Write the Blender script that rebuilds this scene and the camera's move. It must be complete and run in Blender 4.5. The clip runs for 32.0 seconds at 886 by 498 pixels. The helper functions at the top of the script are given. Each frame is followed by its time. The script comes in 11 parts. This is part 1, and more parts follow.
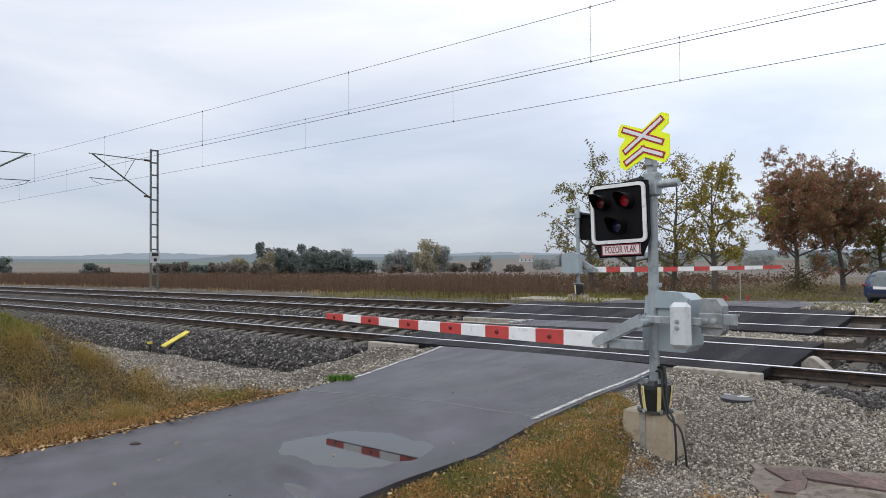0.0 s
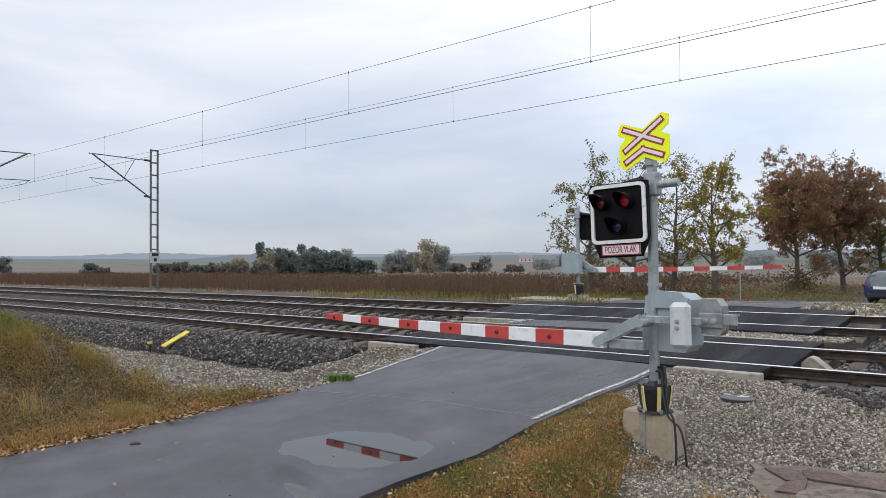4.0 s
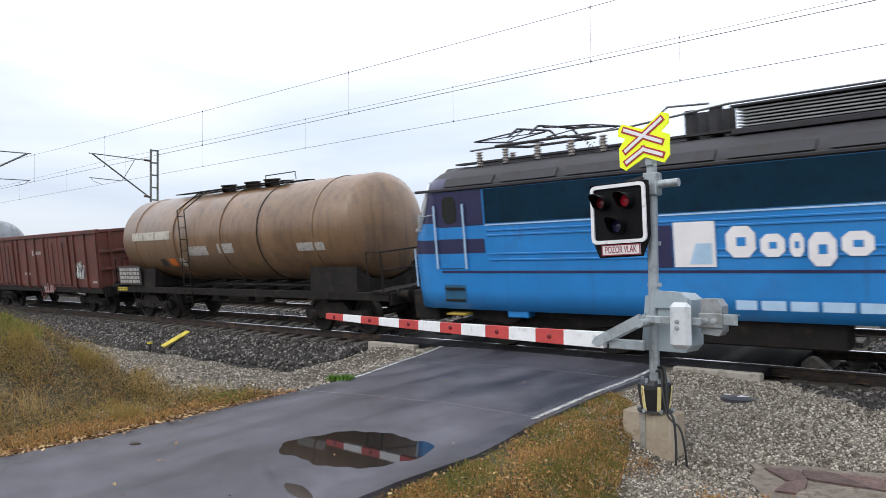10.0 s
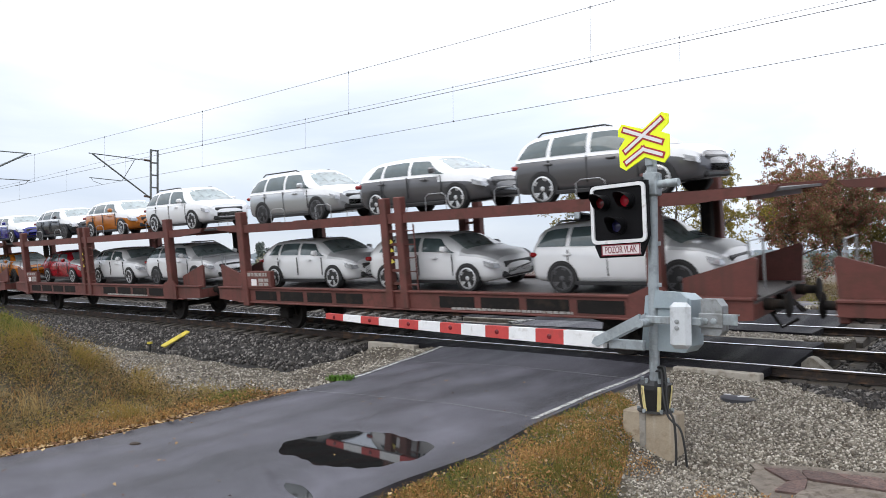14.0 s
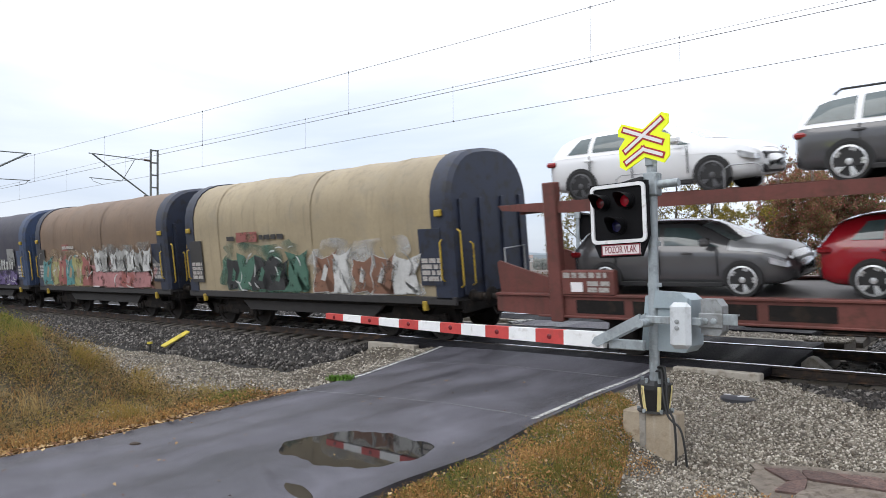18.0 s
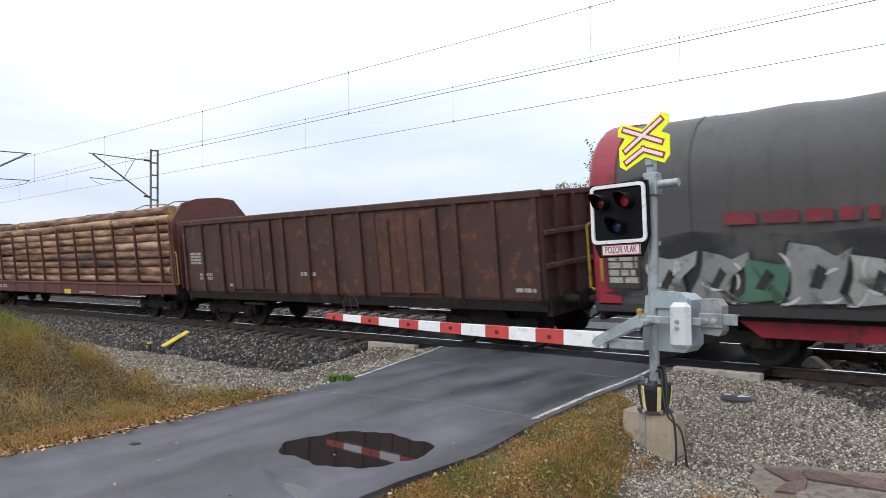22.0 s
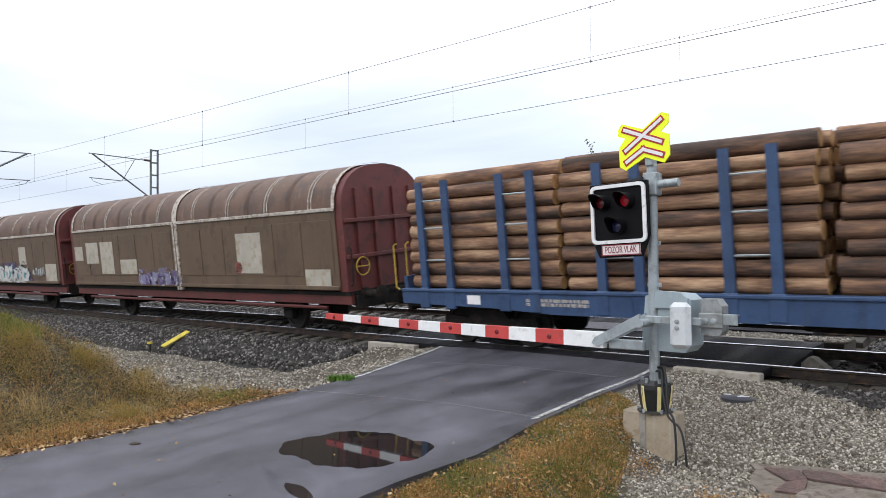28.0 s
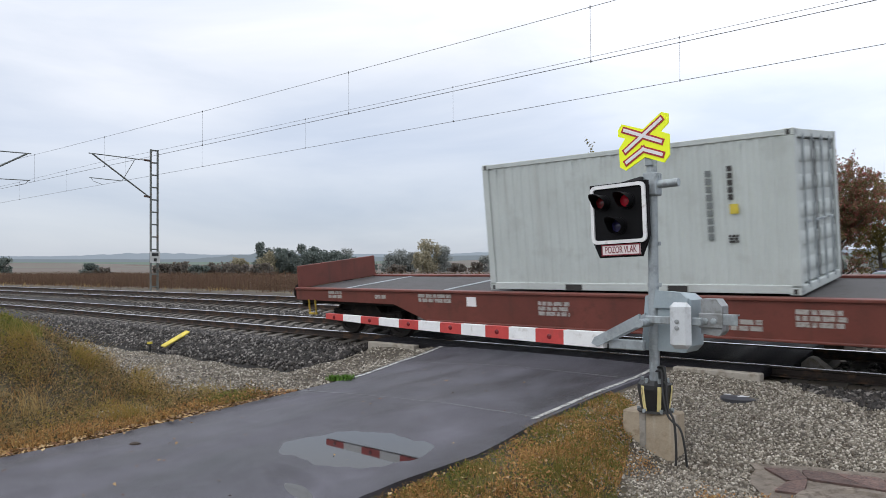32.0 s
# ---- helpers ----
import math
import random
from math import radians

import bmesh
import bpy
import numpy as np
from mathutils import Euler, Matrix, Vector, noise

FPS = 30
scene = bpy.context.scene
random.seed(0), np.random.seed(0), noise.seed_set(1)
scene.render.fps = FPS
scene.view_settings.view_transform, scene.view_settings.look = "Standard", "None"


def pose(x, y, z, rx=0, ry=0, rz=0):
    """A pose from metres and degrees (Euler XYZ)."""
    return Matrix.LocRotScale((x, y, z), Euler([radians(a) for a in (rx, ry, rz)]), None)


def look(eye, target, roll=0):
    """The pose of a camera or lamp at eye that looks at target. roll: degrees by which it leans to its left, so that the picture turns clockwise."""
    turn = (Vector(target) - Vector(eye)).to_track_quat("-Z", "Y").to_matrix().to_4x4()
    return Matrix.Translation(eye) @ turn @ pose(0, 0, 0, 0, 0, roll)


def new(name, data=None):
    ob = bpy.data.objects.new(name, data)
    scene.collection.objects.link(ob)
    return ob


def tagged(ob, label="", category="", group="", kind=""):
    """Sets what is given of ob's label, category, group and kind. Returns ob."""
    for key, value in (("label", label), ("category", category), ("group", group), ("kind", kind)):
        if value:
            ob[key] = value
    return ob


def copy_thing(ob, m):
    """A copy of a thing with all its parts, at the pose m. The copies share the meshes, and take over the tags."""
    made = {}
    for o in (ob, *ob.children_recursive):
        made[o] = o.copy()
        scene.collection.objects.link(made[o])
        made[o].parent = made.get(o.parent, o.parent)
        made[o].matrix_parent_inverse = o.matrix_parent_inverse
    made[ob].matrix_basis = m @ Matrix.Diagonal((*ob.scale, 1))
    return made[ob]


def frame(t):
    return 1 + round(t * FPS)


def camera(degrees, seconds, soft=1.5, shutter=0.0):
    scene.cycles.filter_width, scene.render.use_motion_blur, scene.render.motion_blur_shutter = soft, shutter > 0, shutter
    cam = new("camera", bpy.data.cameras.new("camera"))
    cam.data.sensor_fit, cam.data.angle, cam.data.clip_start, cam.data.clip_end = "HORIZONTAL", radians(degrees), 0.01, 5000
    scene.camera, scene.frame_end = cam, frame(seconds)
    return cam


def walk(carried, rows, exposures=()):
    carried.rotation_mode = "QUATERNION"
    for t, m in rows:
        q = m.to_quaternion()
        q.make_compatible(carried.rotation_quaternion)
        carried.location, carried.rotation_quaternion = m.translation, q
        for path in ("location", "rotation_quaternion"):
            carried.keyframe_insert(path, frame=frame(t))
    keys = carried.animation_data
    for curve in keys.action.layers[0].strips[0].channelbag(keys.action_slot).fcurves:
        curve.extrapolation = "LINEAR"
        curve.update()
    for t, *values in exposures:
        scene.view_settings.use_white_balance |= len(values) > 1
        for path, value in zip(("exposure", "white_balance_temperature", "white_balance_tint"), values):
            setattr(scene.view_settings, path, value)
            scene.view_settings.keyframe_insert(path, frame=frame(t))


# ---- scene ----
# The camera stands still on the verge beside a level crossing.
SECONDS = 32.0
EYE = Vector((0.0, 0.0, 1.6865))
YAW, PITCH, ROLL = radians(41.4149), radians(1.3478), -0.4665
AIM = EYE + Vector((-math.sin(YAW) * math.cos(PITCH), math.cos(YAW) * math.cos(PITCH), math.sin(PITCH)))
cam = camera(62.161, SECONDS, soft=0.9, shutter=0.08)
walk(cam, [(0.0, look(EYE, AIM, ROLL)), (SECONDS, look(EYE, AIM, ROLL))],
     exposures=[(0.0, 0.0), (8.6, 0.0), (9.2, 0.07), (9.9, 0.33), (10.6, 0.37), (29.6, 0.38), (30.5, 0.16), (32.0, 0.06)])

# ---- world and sun: a bright overcast autumn day ----
world = bpy.data.worlds.new("overcast_sky")
scene.world = world
world.use_nodes = True
wn, wl = world.node_tree.nodes, world.node_tree.links
wn.clear()


def wnode(kind, **values):
    n = wn.new(kind)
    for k, v in values.items():
        n.inputs[k].default_value = v
    return n


sky = wn.new("ShaderNodeTexSky")
sky.sky_type, sky.sun_disc, sky.sun_elevation, sky.sun_rotation = "NISHITA", False, radians(32), radians(150)
tex = wn.new("ShaderNodeTexCoord")
split = wn.new("ShaderNodeSeparateXYZ")
wl.new(tex.outputs["Generated"], split.inputs[0])
stretch = wn.new("ShaderNodeMapping")
stretch.inputs["Scale"].default_value = (1.0, 1.0, 4.5)
stretch.inputs["Rotation"].default_value = (radians(6), radians(-5), 0)
wl.new(tex.outputs["Generated"], stretch.inputs[0])
cloud = wnode("ShaderNodeTexNoise", Scale=2.1, Detail=7.0, Roughness=0.52, Distortion=0.35)
wl.new(stretch.outputs[0], cloud.inputs["Vector"])
ramp = wn.new("ShaderNodeValToRGB")
wl.new(cloud.outputs["Fac"], ramp.inputs[0])
ramp.color_ramp.elements[0].position, ramp.color_ramp.elements[0].color = 0.36, (0.73, 0.775, 0.86, 1)
ramp.color_ramp.elements[1].position, ramp.color_ramp.elements[1].color = 0.66, (0.97, 0.975, 1.0, 1)
# the overcast brightens towards the zenith, and is palest just over the hills
lift = wn.new("ShaderNodeValToRGB")
wl.new(split.outputs[2], lift.inputs[0])
lift.color_ramp.elements[0].position, lift.color_ramp.elements[0].color = 0.0, (0.57, 0.60, 0.645, 1)
lift.color_ramp.elements[1].position, lift.color_ramp.elements[1].color = 1.0, (1.95, 1.95, 1.97, 1)
for pos, col in ((0.05, (0.59, 0.63, 0.69, 1)), (0.16, (0.735, 0.775, 0.85, 1)), (0.30, (1.02, 1.02, 1.03, 1)), (0.60, (1.40, 1.40, 1.42, 1))):
    e = lift.color_ramp.elements.new(pos)
    e.color = col
mul = wn.new("ShaderNodeMix")
mul.data_type, mul.blend_type = "RGBA", "MULTIPLY"
mul.inputs["Factor"].default_value = 1.0
wl.new(ramp.outputs[0], mul.inputs["A"])
wl.new(lift.outputs[0], mul.inputs["B"])
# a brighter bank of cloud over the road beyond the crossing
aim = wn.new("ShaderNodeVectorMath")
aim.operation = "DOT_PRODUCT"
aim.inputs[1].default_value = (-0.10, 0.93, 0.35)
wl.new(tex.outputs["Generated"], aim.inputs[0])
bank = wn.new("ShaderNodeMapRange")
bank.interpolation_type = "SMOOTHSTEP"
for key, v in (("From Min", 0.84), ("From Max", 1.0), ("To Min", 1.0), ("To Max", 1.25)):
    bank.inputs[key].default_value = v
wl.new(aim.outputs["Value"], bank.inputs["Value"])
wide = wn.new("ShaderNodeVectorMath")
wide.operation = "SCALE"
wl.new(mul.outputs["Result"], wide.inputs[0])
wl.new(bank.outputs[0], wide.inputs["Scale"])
bg_cloud, bg_sky, both = wn.new("ShaderNodeBackground"), wn.new("ShaderNodeBackground"), wn.new("ShaderNodeAddShader")
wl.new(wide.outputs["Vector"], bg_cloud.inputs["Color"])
bg_cloud.inputs["Strength"].default_value = 1.0
wl.new(sky.outputs[0], bg_sky.inputs["Color"])
bg_sky.inputs["Strength"].default_value = 0.012
wl.new(bg_cloud.outputs[0], both.inputs[0])
wl.new(bg_sky.outputs[0], both.inputs[1])
wout = wn.new("ShaderNodeOutputWorld")
wl.new(both.outputs[0], wout.inputs["Surface"])

sun = new("sun", bpy.data.lights.new("sun", "SUN"))
sun.data.energy, sun.data.angle, sun.data.color = 0.55, radians(40), (1.0, 0.97, 0.92)
sun.matrix_world = look((0, 0, 30), (10, 36, 0))


# ---- materials ----
def links_of(m):
    m.use_nodes = True
    return m.node_tree.nodes, m.node_tree.links


def make(name, base, rough=0.6, metal=0.0, vary=0.25, scale=1.5, fine=30.0, bump=0.15, second=None, amount=0.5,
         streak=None, streak_amount=0.5, alpha_random=0.0, coat=0.0, spec=0.5, rough_vary=0.12, sharp=0.12, emit=0.0):
    """A painted, rusty, stony or woody surface: a base colour that varies at two scales, an optional second colour in
    patches, optional vertical streaks, and fine relief."""
    m = bpy.data.materials.new(name)
    n, l = links_of(m)
    b = n["Principled BSDF"]
    tc = n.new("ShaderNodeTexCoord")

    def noise_node(s, detail=5.0, scale_xyz=None):
        k = n.new("ShaderNodeTexNoise")
        k.inputs["Scale"].default_value, k.inputs["Detail"].default_value, k.inputs["Roughness"].default_value = s, detail, 0.6
        if scale_xyz:
            mp = n.new("ShaderNodeMapping")
            mp.inputs["Scale"].default_value = scale_xyz
            l.new(tc.outputs["Object"], mp.inputs[0])
            l.new(mp.outputs[0], k.inputs["Vector"])
        else:
            l.new(tc.outputs["Object"], k.inputs["Vector"])
        return k

    def mixer(fac, a, c, blend="MIX"):
        x = n.new("ShaderNodeMix")
        x.data_type, x.blend_type = "RGBA", blend
        for key, v in (("A", a), ("B", c)):
            if isinstance(v, tuple):
                x.inputs[key].default_value = (*v, 1)
            else:
                l.new(v, x.inputs[key])
        if isinstance(fac, float):
            x.inputs["Factor"].default_value = fac
        else:
            l.new(fac, x.inputs["Factor"])
        return x.outputs["Result"]

    def step(sock, lo, hi):
        r = n.new("ShaderNodeMapRange")
        r.inputs["From Min"].default_value, r.inputs["From Max"].default_value = lo, hi
        l.new(sock, r.inputs["Value"])
        return r.outputs[0]

    big, small = noise_node(scale), noise_node(fine, 4.0)
    dark = tuple(c * (1 - vary) for c in base)
    light = tuple(min(1.0, c * (1 + vary)) for c in base)
    col = mixer(step(big.outputs["Fac"], 0.3, 0.7), dark, light)
    col = mixer(step(small.outputs["Fac"], 0.35, 0.65), col, mixer(0.45 * min(1, vary * 2), col, tuple(c * 0.45 for c in base)))
    if second:
        patch = noise_node(scale * 2.3, 8.0)
        col = mixer(step(patch.outputs["Fac"], 0.62 - 0.24 * amount, 0.62 - 0.24 * amount + sharp), col, second)
    if streak:
        run = noise_node(1.0, 5.0, (5.0, 5.0, 0.35))
        fac = step(run.outputs["Fac"], 0.66 - 0.3 * streak_amount, 0.82)
        col = mixer(fac, col, streak)
    if alpha_random:
        info = n.new("ShaderNodeObjectInfo")
        hsv = n.new("ShaderNodeHueSaturation")
        r = n.new("ShaderNodeMapRange")
        r.inputs["To Min"].default_value, r.inputs["To Max"].default_value = 1 - alpha_random, 1 + alpha_random
        l.new(info.outputs["Random"], r.inputs["Value"])
        l.new(r.outputs[0], hsv.inputs["Value"])
        l.new(col, hsv.inputs["Color"])
        col = hsv.outputs["Color"]
    l.new(col, b.inputs["Base Color"])
    rr = n.new("ShaderNodeMapRange")
    rr.inputs["To Min"].default_value, rr.inputs["To Max"].default_value = max(0.02, rough - rough_vary), min(1, rough + rough_vary)
    l.new(big.outputs["Fac"], rr.inputs["Value"])
    l.new(rr.outputs[0], b.inputs["Roughness"])
    b.inputs["Metallic"].default_value = metal
    b.inputs["Specular IOR Level"].default_value = spec
    b.inputs["Coat Weight"].default_value = coat
    if emit:
        b.inputs["Emission Color"].default_value = (*base, 1)
        b.inputs["Emission Strength"].default_value = emit
    if bump:
        bp = n.new("ShaderNodeBump")
        bp.inputs["Strength"].default_value, bp.inputs["Distance"].default_value = bump, 0.02
        l.new(small.outputs["Fac"], bp.inputs["Height"])
        l.new(bp.outputs[0], b.inputs["Normal"])
    return m


def island(name, colours, rough=0.8, bump=0.0, two=False, spec=0.3):
    """Loose pieces in one mesh (stones, leaves, blades): each piece takes its own colour."""
    m = bpy.data.materials.new(name)
    n, l = links_of(m)
    b = n["Principled BSDF"]
    geo = n.new("ShaderNodeNewGeometry")
    ramp_ = n.new("ShaderNodeValToRGB")
    el = ramp_.color_ramp.elements
    while len(el) < len(colours):
        el.new(0.5)
    for i, c in enumerate(colours):
        el[i].position, el[i].color = i / (len(colours) - 1), (*c, 1)
    l.new(geo.outputs["Random Per Island"], ramp_.inputs[0])
    l.new(ramp_.outputs[0], b.inputs["Base Color"])
    b.inputs["Roughness"].default_value = rough
    b.inputs["Specular IOR Level"].default_value = spec
    if two:
        # thin leaves let light through
        thru, mix = n.new("ShaderNodeBsdfTranslucent"), n.new("ShaderNodeMixShader")
        mix.inputs["Fac"].default_value = 0.45
        l.new(ramp_.outputs[0], thru.inputs["Color"])
        l.new(b.outputs[0], mix.inputs[1])
        l.new(thru.outputs[0], mix.inputs[2])
        l.new(mix.outputs[0], n["Material Output"].inputs["Surface"])
    return m


BARE_STEEL = make("polished_rail_head", (0.62, 0.62, 0.64), 0.25, 1.0, 0.1, 0.4, 20, 0.03)
RAIL_RUST = make("rusty_rail_web", (0.034, 0.025, 0.021), 0.8, 0.1, 0.3, 2, 40, 0.2, (0.085, 0.05, 0.03), 0.5)
SLEEPER = make("sleeper_concrete", (0.115, 0.104, 0.09), 0.85, 0, 0.25, 3, 60, 0.25, (0.12, 0.10, 0.08), 0.5, alpha_random=0.25)
BALLAST_BED = make("ballast_bed", (0.022, 0.020, 0.018), 0.9, 0, 0.45, 4, 22, 1.0, (0.06, 0.057, 0.053), 0.35)
BALLAST_STONE = island("ballast_stone", [(0.011, 0.010, 0.009), (0.028, 0.025, 0.023), (0.015, 0.013, 0.012), (0.058, 0.050, 0.044), (0.018, 0.015, 0.013), (0.26, 0.24, 0.22), (0.009, 0.008, 0.007)], 0.6, spec=0.35)
GRAVEL_BED = make("fine_gravel_bed", (0.085, 0.072, 0.056), 0.9, 0, 0.4, 1.2, 45, 0.9, (0.060, 0.046, 0.031), 0.5)
GRAVEL_STONE = island("gravel_stone", [(0.042, 0.036, 0.028), (0.25, 0.225, 0.18), (0.085, 0.073, 0.056), (0.36, 0.325, 0.265), (0.07, 0.053, 0.036), (0.16, 0.14, 0.112), (0.55, 0.51, 0.44), (0.08, 0.067, 0.052)], 0.75)
SOIL = make("grassy_soil", (0.050, 0.041, 0.024), 0.95, 0, 0.4, 1.5, 30, 0.8, (0.11, 0.085, 0.035), 0.5)
CONCRETE = make("weathered_concrete", (0.36, 0.33, 0.28), 0.85, 0, 0.2, 2.5, 50, 0.25, (0.22, 0.19, 0.15), 0.5, (0.20, 0.17, 0.13), 0.5)
BLOCK = make("rust_stained_tan_concrete", (0.36, 0.30, 0.22), 0.85, 0, 0.2, 2.5, 50, 0.25, (0.26, 0.20, 0.135), 0.45, (0.52, 0.48, 0.42), 0.35)
MORTAR = make("rough_mortar", (0.19, 0.16, 0.13), 0.9, 0, 0.35, 5, 40, 0.8, (0.11, 0.088, 0.068), 0.5)
CONCRETE_WET = make("damp_concrete", (0.27, 0.25, 0.22), 0.7, 0, 0.25, 2, 45, 0.2, (0.16, 0.145, 0.12), 0.5)
WHITE_LINE = make("worn_white_marking", (0.46, 0.46, 0.44), 0.6, 0, 0.2, 6, 60, 0.1, (0.17, 0.17, 0.17), 0.55, sharp=0.05)
GALV = make("galvanised_steel", (0.36, 0.40, 0.42), 0.5, 0.35, 0.18, 3, 35, 0.06, (0.26, 0.29, 0.30), 0.5, (0.20, 0.20, 0.19), 0.35)
DULL_STEEL = make("dull_weathered_steel", (0.30, 0.315, 0.32), 0.55, 0.35, 0.2, 3, 35, 0.08, (0.20, 0.205, 0.20), 0.5)
GALV_BLUE = make("pale_blue_grey_enamel", (0.31, 0.37, 0.40), 0.5, 0.05, 0.10, 3, 30, 0.04, (0.33, 0.385, 0.405), 0.4)
GREY_PAINT = make("light_grey_enamel", (0.60, 0.63, 0.65), 0.45, 0.05, 0.1, 3, 40, 0.04, (0.46, 0.48, 0.49), 0.35)
BLACK_PLASTIC = make("black_enamel", (0.018, 0.018, 0.019), 0.42, 0, 0.3, 4, 50, 0.05)
BLACK_MATT = make("matt_black_enamel", (0.006, 0.006, 0.007), 0.6, 0, 0.3, 4, 50, 0.0, spec=0.12)
BLACK_RUBBER = make("black_rubber", (0.02, 0.02, 0.02), 0.7, 0, 0.3, 4, 50, 0.1)
MAST_GREEN = make("weathered_mast_steel", (0.13, 0.145, 0.135), 0.65, 0.3, 0.25, 2, 30, 0.1, (0.16, 0.11, 0.08), 0.3)
WIRE = make("copper_wire_dark", (0.15, 0.15, 0.155), 0.5, 0.7, 0.1, 1, 10, 0)
INSULATOR = make("brown_insulator", (0.10, 0.055, 0.04), 0.3, 0, 0.15, 4, 30, 0)
RED_PAINT = make("faded_red_paint", (0.50, 0.055, 0.05), 0.5, 0, 0.15, 4, 40, 0.04, (0.40, 0.06, 0.05), 0.4)
WHITE_PAINT = make("white_enamel", (0.80, 0.81, 0.81), 0.45, 0, 0.07, 4, 40, 0.03, (0.62, 0.62, 0.60), 0.25)
YELLOW_FLUO = make("fluorescent_yellow_sheet", (0.80, 0.92, 0.01), 0.5, 0, 0.04, 3, 40, 0, emit=0.12)
SIGN_RED = make("sign_red", (0.40, 0.02, 0.03), 0.45, 0, 0.08, 3, 40, 0)
SIGN_WHITE = make("sign_white", (0.82, 0.80, 0.80), 0.45, 0, 0.05, 3, 40, 0)
PLATE_RED = make("warning_plate_red", (0.20, 0.012, 0.025), 0.5, 0, 0.08, 3, 40, 0)
PLATE_PINK = make("warning_plate_ground", (0.76, 0.70, 0.70), 0.5, 0, 0.06, 4, 40, 0)
YELLOW_PAINT = make("yellow_paint", (0.62, 0.50, 0.06), 0.55, 0, 0.15, 4, 40, 0.05, (0.45, 0.36, 0.08), 0.4)
CREAM_TAPE = make("cream_reflective_strip", (0.78, 0.66, 0.30), 0.45, 0, 0.1, 5, 40, 0)
LENS_RED = make("lit_red_lens", (0.40, 0.015, 0.03), 0.2, 0, 0.1, 9, 50, 0, emit=0.08)
LENS_RED_OFF = make("dull_red_lens", (0.16, 0.012, 0.016), 0.15, 0, 0.1, 9, 50, 0, coat=0.5)
LENS_DARK = make("dark_blue_lens", (0.03, 0.03, 0.10), 0.12, 0, 0.1, 9, 50, 0, coat=0.5)


def road_material(name, base, wet, spec=0.5):
    """Asphalt: fine aggregate, tar-dark patches, and dampness that lowers the roughness in broad patches."""
    m = make(name, base, 0.55, 0, 0.35, 0.8, 110, 0.45, tuple(c * 0.62 for c in base), 0.5, sharp=0.25, spec=spec)
    n, l = links_of(m)
    b = n["Principled BSDF"]
    tc = n.new("ShaderNodeTexCoord")
    k = n.new("ShaderNodeTexNoise")
    k.inputs["Scale"].default_value, k.inputs["Detail"].default_value = 1.0, 7.0
    along_road = n.new("ShaderNodeMapping")
    along_road.inputs["Scale"].default_value = (1.7, 0.30, 1.0)
    along_road.inputs["Rotation"].default_value = (0, 0, radians(-7))
    l.new(tc.outputs["Object"], along_road.inputs[0])
    l.new(along_road.outputs[0], k.inputs["Vector"])
    # worn, paler and tar-dark streaks along the way the wheels run
    tone = n.new("ShaderNodeMapRange")
    for key, v in (("From Min", 0.3), ("From Max", 0.7), ("To Min", 0.48), ("To Max", 1.5)):
        tone.inputs[key].default_value = v
    l.new(k.outputs["Fac"], tone.inputs["Value"])
    shade = n.new("ShaderNodeVectorMath")
    shade.operation = "SCALE"
    l.new(b.inputs["Base Color"].links[0].from_socket, shade.inputs[0])
    l.new(tone.outputs[0], shade.inputs["Scale"])
    l.new(shade.outputs["Vector"], b.inputs["Base Color"])
    r = n.new("ShaderNodeMapRange")
    r.inputs["From Min"].default_value, r.inputs["From Max"].default_value = 0.35, 0.65
    r.inputs["To Min"].default_value, r.inputs["To Max"].default_value = wet - 0.06, wet + 0.30
    l.new(k.outputs["Fac"], r.inputs["Value"])
    l.new(r.outputs[0], b.inputs["Roughness"])
    return m


ASPHALT = road_material("damp_asphalt", (0.075, 0.073, 0.086), 0.39, 0.30)
DECK = road_material("crossing_deck_asphalt", (0.0125, 0.012, 0.0155), 0.66, 0.2)
WATER = make("puddle_water", (0.012, 0.012, 0.012), 0.03, 0, 0.0, 1, 3, 0.0, rough_vary=0.0, spec=0.28)
